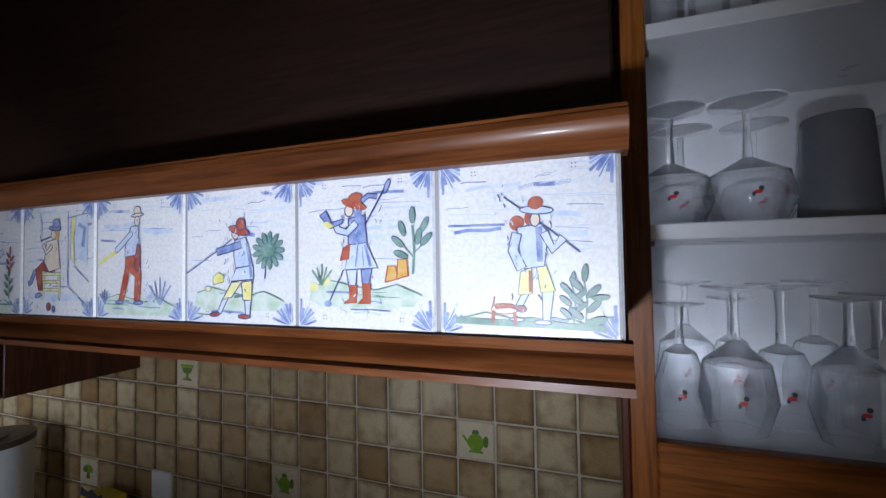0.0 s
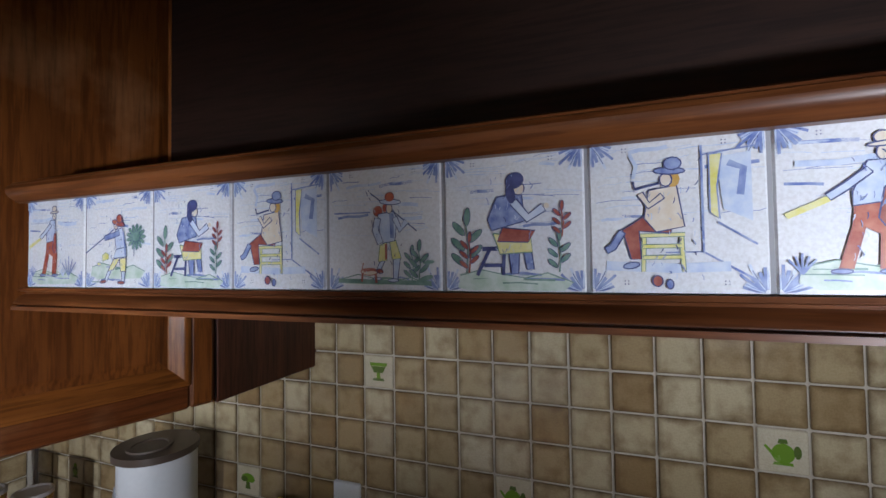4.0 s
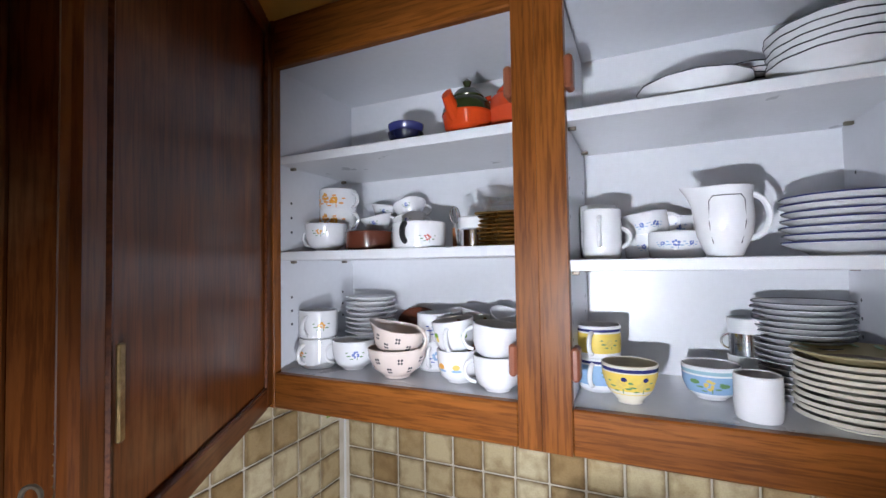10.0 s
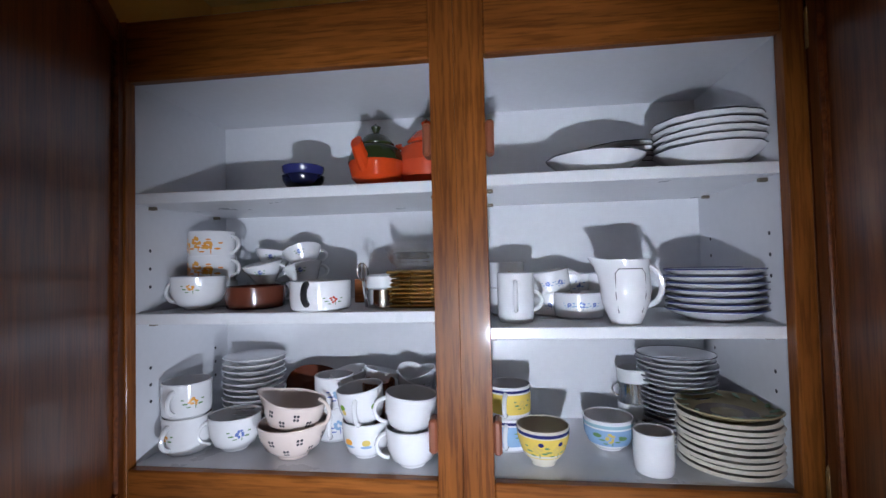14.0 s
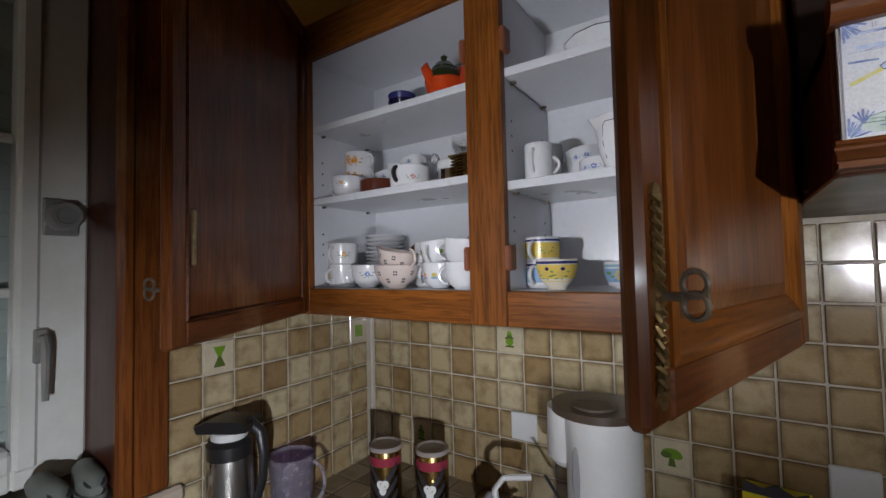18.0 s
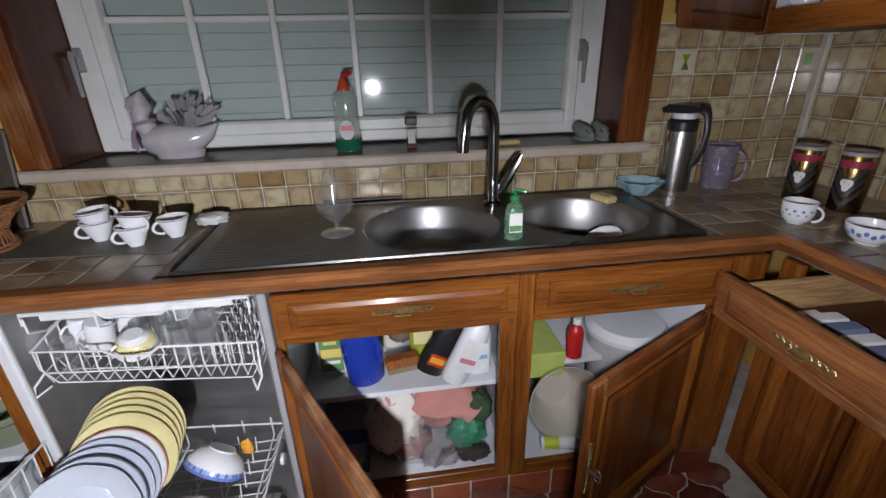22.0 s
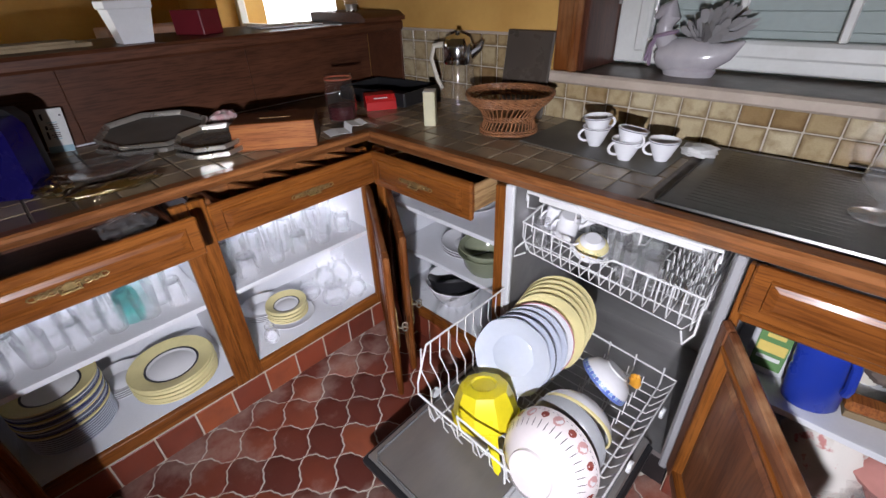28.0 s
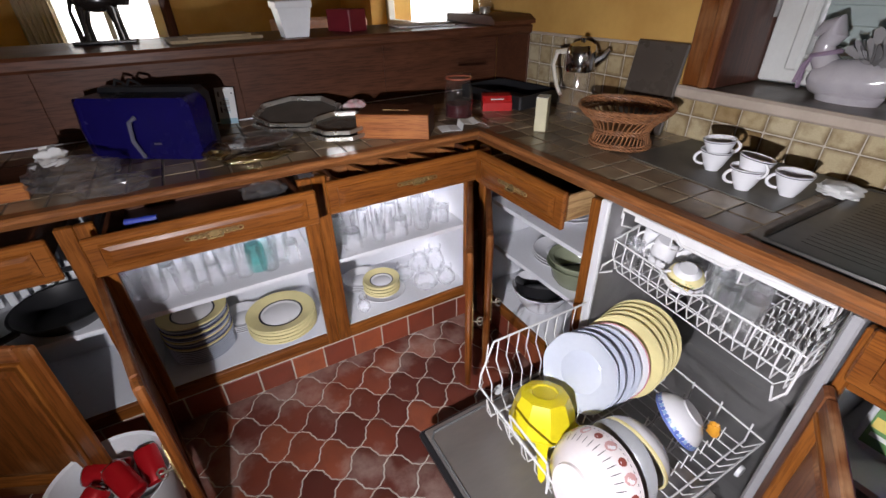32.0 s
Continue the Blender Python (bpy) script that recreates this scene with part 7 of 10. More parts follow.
for i in range(17):
    y = V0 + 0.012 + (V1 - V0 - 0.024) * i / 16
    zf, zb = sag(y, 0.752, 0.72) - (0.02 if 6 <= i <= 9 else 0), sag(y, 0.655, 0.61)
    wire(up, [(U1, y, zf), (U1 + 0.004, y, (zf + zb) / 2), (U1 - 0.012, y, zb), (U0, y, zb + 0.03), (U0, y, 0.81)])
for i in range(9):
    x = U0 + 0.02 + 0.05 * i
    k = (x - U0) / (U1 - U0)
    wire(up, [(x, V0, 0.815 - 0.06 * k), (x, V0, 0.70), (x, V0 + 0.03, 0.685 - 0.03 * k), (x, V1 - 0.03, 0.645 - 0.035 * k), (x, V1, 0.66), (x, V1, 0.80 - 0.075 * k)])
for y in (-2.17, -2.145, -2.12, -2.095, -2.07):
    for i in range(8):
        x = U0 + 0.06 + 0.045 * i
        wire(up, [(x, y, 0.64), (x + 0.004, y, 0.71), (x + 0.02, y + 0.006, 0.715), (x + 0.024, y + 0.006, 0.64)], 0.0019)
for y in (-2.48, -2.32):
    for i in range(8):
        x = U0 + 0.06 + 0.045 * i
        wire(up, [(x, y, 0.655), (x - 0.008, y - 0.015, 0.735)], 0.0019)
wire(up, [(U1, V0 + 0.01, 0.69), (U1 + 0.02, V0 - 0.008, 0.665), (U1 + 0.024, V0 - 0.01, 0.638), (U1 + 0.006, V0 + 0.02, 0.655)], 0.003)
wire(up, [(U1, V1, 0.70), (U1 + 0.022, V1 + 0.004, 0.63), (U1 + 0.022, V1 - 0.015, 0.588), (U1 - 0.004, V1 - 0.03, 0.605)], 0.003)
for x, y, r, h, lx, ly in ((0.47, -2.455, 0.034, 0.085, 168, 10), (0.36, -2.45, 0.034, 0.085, 176, -6), (0.43, -2.52, 0.033, 0.08, 174, 4)):
    vessel("mug", "white mug upside down in the upper rack", "mug", x, y, 0.70 + h * 0.9, r, h, porcelain, "mug", 40, lean=(lx, ly), group="cups in the upper rack")
vessel("bowl", "yellow-banded bowl tipped in the upper rack", "bowl", 0.505, -2.36, 0.745, 0.052, 0.05, porcelain, "bowl", 40, flower(-40, 0.03, 1.0) + flower(0, 0.03, 1.0), (yellow_gl, leaf_green), ((0.012, 0.03, pale_yellow),), lean=(172, 14), group="cups in the upper rack")
for i, (x, y) in enumerate(((0.44, -2.375), (0.45, -2.295), (0.50, -2.25), (0.36, -2.36), (0.36, -2.29), (0.28, -2.42), (0.27, -2.34), (0.26, -2.25), (0.40, -2.22), (0.52, -2.52), (0.20, -2.48), (0.50, -2.19))):
    tumbler(x, y, sag(y, 0.672, 0.632), 0.031, 0.09 + 0.012 * (i % 3), clear, "clear glass upside down in the upper rack", "glasses in the upper rack", False)
single("beaker", Geo().at(pose(0.30, -2.50, 0.70, 0, 14, 0)).lathe(shell([(0, 0), (0.02, 0), (0.022, 0.01), (0.027, 0.095)], 0.0025), 20), orange_c, "orange plastic beaker at the back of the rack", "beaker")

# crockery in the lower rack


def standing(x, y, z, r, m, label, tilt=-70, turn=0, group="", rim=None, lobes=0):
    t = thing("plate", label, "plate", pose(x, y, z, 0, 0, turn) @ pose(0, 0, 0, 0, tilt, 0), group)
    part("plate_body", Geo().lathe([(q, w - 0.01) for q, w in plate_prof(r)], 44, wob=0.015 if lobes else 0, lobes=lobes), m, t)
    if rim:
        part("rim_line", Geo().lathe([(r * 0.99, 0.007), (r * 1.004, 0.0085), (r * 0.975, 0.0105)], 44), rim, t)
    return t


blue_white = plain("blue_white_china", (0.56, 0.60, 0.69), (0.51, 0.56, 0.66), 5, 0.16, coat=0.4, bumps=0)
for i in range(5):
    standing(0.60 - 0.025 * i, -2.425 - 0.004 * i, 0.415 + 0.002 * i, 0.128, pale_yellow, "yellow dinner plate standing in the dishwasher rack", 68, 12, "yellow plates in the rack")
standing(0.632, -2.432, 0.405, 0.118, porcelain, "white plate with a pink rim standing in the rack", 68, 12, "plates in the rack", pink_print)
for i, (rim, lb) in enumerate(((None, 0), (None, 0), (ink, 0), (None, 8))):
    standing(0.665 + 0.027 * i, -2.44 - 0.003 * i, 0.40, 0.122, blue_white, "pale blue-white plate standing in the dishwasher rack", 66, 12, "plates in the rack", rim, lb)


def rack_bowl(label, c, opens, r, h, m, dots=(), cols=(), rim=None, kind="bowl"):
    """A bowl on edge in the rack: c is the middle of its rim, opens the direction that its mouth faces."""
    p = PROF[kind](r, h)
    d = Vector(opens).normalized()
    t = thing("bowl", label, "bowl", Matrix.Translation(Vector(c) - d * h) @ d.to_track_quat("Z", "Y").to_matrix().to_4x4(), "bowls in the rack")
    part("body", Geo().lathe(shell(p, 0.003), 40), m, t)
    if dots:
        g = Geo()
        spots(g, p, dots)
        part("painted_motif", g, list(cols), t)
    if rim:
        part("rim_band", Geo().lathe([(r + 0.0008, h - 0.006), (r + 0.001, h + 0.002), (r - 0.004, h + 0.0025), (r - 0.006, h - 0.004)], 40), rim, t)


rack_bowl("white bowl with a blue patterned rim, on edge in the rack", (0.592, -2.218, 0.335), (0.52, -0.42, -0.72), 0.082, 0.058, porcelain,
          [(a, 0.0475, 0.0058, 0.0062, k % 2) for k, a in enumerate(range(0, 360, 8))], (blue_print, blue_gl), rim=blue_print)
big_bowl = [(a, 0.074, 0.0105, 0.0105, 1) for a in range(0, 360, 36)] + [(a + 17, 0.075, 0.014, 0.015, 0) for a in range(0, 360, 36)] + [(a + 19, 0.076, 0.007, 0.0075, 3) for a in range(0, 360, 36)]
big_bowl += [(a + 9, 0.048, 0.0011, 0.012, 2) for a in range(0, 360, 9)] + [(a, 0.089, 0.0035, 0.0008, 2) for a in range(0, 360, 6)]
rack_bowl("large white bowl with pink and brown print, on edge", (0.922, -2.198, 0.352), (-0.95, 0.06, -0.30), 0.128, 0.10, plain("printed_bowl", (0.74, 0.69, 0.68), (0.68, 0.62, 0.61), 5, 0.16, coat=0.4, bumps=0),
          big_bowl, (solid("rose_print", (0.55, 0.30, 0.29), 0.3), solid("brick_print", (0.26, 0.06, 0.045), 0.3), ink, porcelain))
rack_bowl("grey-lined bowl on edge behind the large one", (0.845, -2.20, 0.36), (-0.97, 0.06, -0.16), 0.108, 0.05, solid("grey_bowl", (0.3, 0.31, 0.32), 0.3))
rack_bowl("white bowl with a yellow rim, on edge in the rack", (0.805, -2.20, 0.372), (0.95, 0.02, -0.20), 0.098, 0.062, porcelain, rim=pale_yellow)
crumple("clip", "small orange plastic clip caught in the rack", "clip", 0.515, -2.15, 0.30, 0.010, 0.018, 0.028, orange_c, 71)
col = thing("colander", "bright yellow faceted plastic tub upside down in the rack", "colander", pose(0.90, -2.425, 0.285, 8, -12, 20))
part("bowl", Geo().at(pose(0, 0, 0.115, 180)).lathe(shell([(0, 0.004), (0.036, 0.004), (0.042, 0), (0.070, 0.006), (0.088, 0.05), (0.098, 0.098), (0.104, 0.101)], 0.003), 9), yellow_pl, col, angle=22)
part("handle", Geo().prism([(0.0, -0.022), (0.02, -0.015), (0.095, -0.009), (0.105, 0.0), (0.095, 0.009), (0.02, 0.015), (0.0, 0.022)], -0.003, 0.003).at(None), yellow_pl, col).matrix_local = pose(0.075, 0.04, 0.012, 0, 34, 28)

# ---- under the sink ----
SB = 0.4585


def bottle(label, x, y, z, r, h, m, cap, rx=0, ry=0, rz=0, flat=0.6, tag=None, neck=0.4):
    t = thing("cleaning_bottle", label, "bottle", pose(x, y, z, rx, ry, rz), "cleaning bottles")
    part("body", Geo().at(Matrix.Diagonal((flat, 1, 1, 1))).lathe([(0, 0), (r * 0.95, 0), (r, 0.006), (r, h * 0.62), (r * 0.8, h * 0.74), (r * neck, h * 0.82), (r * neck, h * 0.88), (0, h * 0.88)], 26), m, t)
    part("cap", Geo().lathe([(r * neck * 1.15, h * 0.86), (r * neck * 1.15, h * 0.98), (r * neck * 0.9, h), (0, h)], 18), cap, t)
    if tag:
        for k, (z0, z1, cm_) in enumerate(tag):
            part("label", Geo().box(flat * r + 0.0004 * (k + 1), flat * r + 0.0009 * (k + 1), -r * 0.7 + 0.004 * k, r * 0.7 - 0.004 * k, h * z0, h * z1, 0.0002), cm_, t)
    return t


b0 = bottle("white bottle with a large green and yellow label", 0.37, -1.885, SB, 0.05, 0.262, white_pl, leaf_green, tag=((0.08, 0.58, leaf_green), (0.28, 0.40, yellow_gl)))
part("print_bar", Geo().box(0.0318, 0.0326, -0.026, 0.026, 0.050, 0.062), paper, b0)
part("print_bar", Geo().box(0.0318, 0.0326, -0.020, 0.020, 0.122, 0.134), yellow_gl, b0)
bj = thing("detergent_jug", "blue plastic detergent jug with a moulded grip", "bottle", pose(0.435, -1.778, SB + 0.004, 5, 0, 10), "cleaning bottles")
part("body", Geo().at(Matrix.Diagonal((0.72, 1, 1, 1))).lathe([(0, 0), (0.050, 0), (0.056, 0.008), (0.058, 0.10), (0.055, 0.115), (0.058, 0.13), (0.056, 0.19), (0.044, 0.225), (0.026, 0.238), (0, 0.238)], 30), blue_pl, bj)
part("grip", Geo().tube([(0.036, 0.034, 0.205), (0.050, 0.046, 0.17), (0.050, 0.048, 0.11), (0.040, 0.046, 0.085)], 0.010, 8), blue_pl, bj)
part("cap", Geo().lathe([(0.024, 0.236), (0.024, 0.258), (0.02, 0.262), (0, 0.262)], 20), blue_pl, bj)
bottle("white bottle behind the others", 0.25, -1.80, SB, 0.04, 0.22, white_pl, paper)
bottle("black bottle with an orange and red label, leaning", 0.455, -1.60, SB + 0.012, 0.043, 0.25, black, black, 0, 12, 0, 0.5, ((0.14, 0.30, red_gl), (0.18, 0.26, orange_c))).matrix_world = pose(0.455, -1.585, SB + 0.024, -30, 0, 4)
bottle("white bleach bottle, leaning across the shelf", 0.48, -1.5, SB, 0.042, 0.27, white_pl, white_pl, 0, 0, 0, 0.8, ((0.2, 0.6, paper), (0.3, 0.36, pink_print))).matrix_world = pose(0.50, -1.515, SB + 0.022, -26, 0, 4)
bottle("white bottle with a blue label", 0.44, -1.425, SB, 0.045, 0.23, white_pl, white_pl, tag=((0.1, 0.5, paper), (0.25, 0.32, blue_gl)))
bottle("yellow-green washing liquid bottle", 0.33, -1.59, SB, 0.045, 0.2, solid("lime_liquid", (0.36, 0.42, 0.04), 0.15), white_pl, tag=((0.3, 0.6, pale_yellow),))
bottle("cream bottle at the back", 0.25, -1.69, SB, 0.036, 0.2, cream_china, white_pl)
br = thing("shoe_brush", "wooden brush with a reddish-brown back", "brush", pose(0.40, -1.665, SB + 0.001, 0, 0, 10))
part("block", Geo().box(-0.025, 0.025, -0.055, 0.055, 0.02, 0.05, 0.008), cherry, br)
part("bristles", Geo().box(-0.021, 0.021, -0.05, 0.05, 0, 0.02, 0.001), solid("bristle", (0.25, 0.18, 0.1), 0.9), br)
crumple("cloth", "grey-brown floor cloth behind the bottles", "cloth", 0.30, -1.66, SB + 0.05, 0.045, 0.045, 0.04, solid("grey_brown_cloth", (0.16, 0.12, 0.10), 0.9), 8)
UF = 0.1665
pinkc = solid("pink_cloth", (0.62, 0.28, 0.24), 0.9)
crumple("tablecloth", "folded white cloth printed with red flowers", "cloth", 0.42, -1.70, UF, 0.10, 0.11, 0.13, plain("floral_cloth", (0.72, 0.68, 0.62), (0.5, 0.10, 0.09), 26, 0.9, spread=(0.6, 0.66)), 11)
crumple("cloth", "pink folded cloth under the shelf", "cloth", 0.40, -1.52, UF + 0.10, 0.12, 0.13, 0.075, pinkc, 12)
crumple("plastic_bag", "crumpled clear plastic bag with rubbish", "bag", 0.47, -1.60, UF, 0.085, 0.12, 0.085, film, 13, 16)
crumple("plastic_bag", "pinkish crumpled plastic bag", "bag", 0.45, -1.66, UF, 0.07, 0.07, 0.05, plain("pinkish_film", (0.45, 0.28, 0.25), (0.3, 0.2, 0.18), 30, 0.3), 14)
crumple("plastic_bag", "green and white crumpled plastic bag", "bag", 0.50, -1.475, UF + 0.05, 0.045, 0.062, 0.06, plain("green_bag", (0.02, 0.22, 0.11), (0.10, 0.30, 0.2), 20, 0.4), 15, 16)
crumple("cloth", "dark green rag under the sink", "cloth", 0.46, -1.43, UF + 0.12, 0.05, 0.05, 0.05, solid("dark_green_rag", (0.05, 0.09, 0.04), 0.9), 16)
crumple("cloth", "dark brown rag at the front", "cloth", 0.52, -1.455, UF, 0.03, 0.055, 0.025, solid("dark_rag", (0.045, 0.03, 0.028), 0.9), 17)
dbox = thing("tablet_box", "dark blue box of dishwasher tablets", "box", pose(0.50, -1.87, UF))
part("carton", Geo().box(-0.03, 0.03, -0.075, 0.075, 0, 0.13, 0.002), solid("tablet_blue", (0.03, 0.10, 0.22), 0.35), dbox)
part("flash", Geo().prism([(-0.06, 0.03), (0.05, 0.03), (0.065, 0.07), (-0.05, 0.07)], 0.0302, 0.0308, "yz"), leaf_green, dbox)
part("print_bar", Geo().box(0.0308, 0.0316, -0.045, 0.045, 0.075, 0.108), red_pl, dbox, "red print")
# right-hand side under the sink
bin_ = thing("bin", "grey-white waste bin turned over", "bin", pose(0.36, -0.87, 0.1665))
part("bucket", Geo().lathe(shell([(0, 0), (0.10, 0), (0.105, 0.01), (0.13, 0.33), (0.135, 0.335)], 0.004), 32), plain("grey_white_plastic", (0.5, 0.5, 0.5), (0.42, 0.42, 0.42), 6, 0.4), bin_)
part("lid", Geo().lathe([(0.14, 0.335), (0.14, 0.35), (0.12, 0.372), (0, 0.38)], 32), white_pl, bin_, "white lid")
ck = thing("folded_cloth", "lime and white striped cloth folded on the shelf", "cloth", pose(0.40, -1.195, 0.4385))
for k in range(4):
    part("fold", Geo().box(-0.17, 0.035, -0.085, 0.075, 0.003 + k * 0.011, 0.013 + k * 0.011, 0.004), solid("lime_cloth", (0.42, 0.50, 0.12), 0.9) if k % 2 else solid("pale_lime_cloth", (0.6, 0.64, 0.4), 0.9), ck)
part("fold", Geo().box(0.028, 0.036, -0.085, 0.075, -0.05, 0.046, 0.003), solid("lime_cloth", (0.42, 0.50, 0.12), 0.9), ck)
bottle("red bottle with a white cap", 0.47, -1.085, 0.4385 - 0.0, 0.028, 0.15, red_pl, white_pl, flat=0.9).matrix_world = pose(0.40, -1.075, 0.4385)
pb_ = thing("plastic_bowl", "grey-beige plastic washing bowl on its side", "bowl", pose(0.38, -1.13, 0.30, 0, 78, 0))
part("bowl", Geo().lathe(shell([(0, 0), (0.07, 0), (0.085, 0.02), (0.125, 0.12), (0.13, 0.124)], 0.004), 36), plain("beige_plastic", (0.50, 0.46, 0.38), (0.42, 0.38, 0.31), 6, 0.4), pb_)
lt = thing("tube", "white and yellow tube lying on the cupboard floor", "tube", pose(0.52, -1.22, UF + 0.022, 90, 0, 170))
part("body", Geo().lathe([(0, 0), (0.022, 0), (0.022, 0.13), (0.012, 0.14), (0, 0.14)], 18), white_pl, lt)
part("label", Geo().lathe([(0.0224, 0.01), (0.0224, 0.06)], 18), solid("lime_label", (0.5, 0.6, 0.05), 0.4), lt)
part("cap", Geo().lathe([(0.014, 0.138), (0.014, 0.165), (0, 0.165)], 14), leaf_green, lt)

# ---- corner unit ----
for k in range(4):
    standing(0.36 + 0.004 * k, -2.93 - 0.02 * k, 0.6195 + 0.013 + k * 0.007, 0.105, porcelain, "white plate stacked askew on the shelf", 0, 10 * k, "plates in the corner unit")
for k in range(3):
    standing(0.36, -2.95, 0.4095 + 0.013 + k * 0.012, 0.12, porcelain, "white plate stacked on the shelf", 0, 10 * k, "plates in the corner unit")
single("glass_dish", Geo().lathe(shell([(0, 0), (0.07, 0), (0.09, 0.03), (0.10, 0.085), (0.115, 0.09)], 0.005), 36), plain("smoky_green_glass", (0.20, 0.22, 0.15), (0.16, 0.18, 0.12), 6, 0.12), "smoky green glass oven dish", "dish", pose(0.43, -2.80, 0.4095))
single("glass_dish", Geo().lathe(shell([(0, 0), (0.065, 0), (0.085, 0.03), (0.095, 0.07), (0.11, 0.075)], 0.005), 36), plain("smoky_green_glass", (0.26, 0.28, 0.19), (0.2, 0.22, 0.15), 6, 0.12), "smoky green glass lid upside down on the dish", "dish", pose(0.43, -2.80, 0.445))
wb = thing("casserole", "white bowl with a black pan inside it", "bowl", pose(0.42, -2.98, 0.1665))
part("bowl", Geo().lathe(shell([(0, 0), (0.07, 0), (0.10, 0.04), (0.13, 0.105)], 0.004), 36), porcelain, wb)
part("pan", Geo().at(pose(0, 0, 0.07, 14, -10, 0)).lathe(shell([(0, 0), (0.10, 0), (0.12, 0.05)], 0.004), 32), black, wb, "black pan")

# ---- peninsula units: glasses and plates ----
PF, PS = 0.1715, 0.4935
rnd = random.Random(11)
for i in range(11):
    tumbler(0.70 + 0.052 * (i % 10) + rnd.uniform(-0.006, 0.006), -3.37 - 0.055 * (i % 2) + rnd.uniform(-0.01, 0.01), PS, 0.032 + 0.004 * (i % 3), 0.082 + 0.014 * (i % 2), clear, "clear drinking glass on the shelf", "drinking glasses", i % 4 != 0)
for i in range(8):
    tumbler(0.70 + 0.065 * i, -3.50, PS, 0.031, 0.10, clear, "clear drinking glass on the shelf", "drinking glasses", i % 2 == 0)
for i in range(12):
    tumbler(1.36 + 0.046 * i + rnd.uniform(-0.005, 0.005), -3.38 - 0.05 * (i % 2), PS, 0.030 + 0.004 * (i % 3), 0.092 + 0.014 * (i % 2), clear, "clear drinking glass on the shelf", "drinking glasses", i % 3 != 0)
for i in range(8):
    tumbler(1.38 + 0.062 * i, -3.51, PS, 0.033, 0.11, clear, "clear drinking glass on the shelf", "drinking glasses", True)
tl = thing("tall_glass", "teal glass tumbler leaning among clear ones", "glass", pose(1.488, -3.40, PS))
part("body", Geo().lathe([(0.033, 0), (0.034, 0.03), (0.033, 0.09), (0.028, 0.105), (0.0, 0.109)], 28), teal_glass, tl)


def rimmed(label, x, y, z, r, group, n, step, rim, mid):
    t = thing("plate", label, "plate", pose(x, y, z), group)
    part("plate_body", Geo().lathe(plate_prof(r), 44), porcelain, t)
    part("rim_band", Geo().lathe([(r * 1.004, 0.0165), (r * 1.006, 0.0195), (r * 0.99, 0.0219), (r * 0.80, 0.0149), (r * 0.73, 0.0122), (r * 0.69, 0.0103), (r * 0.62, 0.0079)], 44), rim, t, "yellow rim")
    part("line", Geo().lathe([(r * 0.645, 0.0096), (r * 0.59, 0.0088)], 44), ink, t)
    last = t
    for i in range(1, n):
        last = copy_thing(t, pose(x + 0.002 * math.sin(i * 2), y + 0.002 * math.cos(i * 3), z + i * step, 0, 0, i * 11))
    if mid:
        g = Geo()
        for dx, dy in ((-0.008, 0), (0.008, 0.004), (0, 0.01), (0.002, -0.008)):
            g.prism(ell(dx, dy, 0.006, 0.004, 8), 0.0049, 0.0058)
        part("painted_motif", g, ink, last)


single("plate", Geo().lathe(plate_prof(0.134), 44), blue_white, "blue-white plate under the yellow-rimmed stack", "plate", pose(1.455, -3.417, PF), "yellow rim dinner plates")
rimmed("yellow-rimmed white dinner plate in a stack", 1.453, -3.415, PF + 0.009, 0.137, "yellow rim dinner plates", 8, 0.0085, pale_yellow, True)
single("plate", Geo().lathe(plate_prof(0.105), 44), porcelain, "white plate under the small yellow-rimmed stack", "plate", pose(0.995, -3.425, PF), "yellow rim small plates")
rimmed("yellow-rimmed small plate in a stack", 0.998, -3.428, PF + 0.012, 0.084, "yellow rim small plates", 7, 0.0085, pale_yellow, True)
for k in range(8):
    standing(1.757, -3.45, PF + 0.012 + k * 0.0085, 0.118, blue_white, "blue-white plate at the bottom of a tall stack", 0, 10, "tall plate stack")
rimmed("yellow and blue rimmed plate in a tall stack", 1.757, -3.45, PF + 0.078, 0.122, "tall plate stack", 4, 0.033, pale_yellow, False)
for k in range(9):
    standing(1.757, -3.45, PF + 0.086 + k * 0.011, 0.121, blue_white, "blue-white plate between yellow ones in a tall stack", 0, 10, "tall plate stack", navy if k % 2 else None)
for k in range(4):
    standing(1.60, -3.53, PF + 0.012 + k * 0.009, 0.09, porcelain, "white plate at the back of the unit", 0, 10, "plates at the back")
    standing(1.06, -3.53, PF + 0.012 + k * 0.009, 0.09, porcelain, "white plate at the back of the unit", 0, 10, "plates at the back")
for i, (x, y, r, h) in enumerate(((0.80, -3.36, 0.06, 0.11), (0.70, -3.34, 0.045, 0.10), (0.86, -3.48, 0.05, 0.09), (0.76, -3.50, 0.05, 0.12), (0.69, -3.47, 0.05, 0.14), (1.12, -3.34, 0.03, 0.08))):
    single("glass_jug", Geo().lathe([(0, 0), (r * 0.6, 0), (r, h * 0.25), (r * 0.95, h * 0.5), (r * 0.55, h * 0.8), (r * 0.65, h), (r * 0.65 - 0.002, h), (r * 0.55 - 0.002, h * 0.8), (r * 0.95 - 0.002, h * 0.5), (r - 0.002, h * 0.25), (r * 0.6, 0.004), (0, 0.004)], 30), blown, "clear round glass carafe on the unit floor" if i < 2 else "clear glass bowl on the unit floor", "glassware", pose(x, y, PF), "carafes and glass bowls").visible_shadow = False

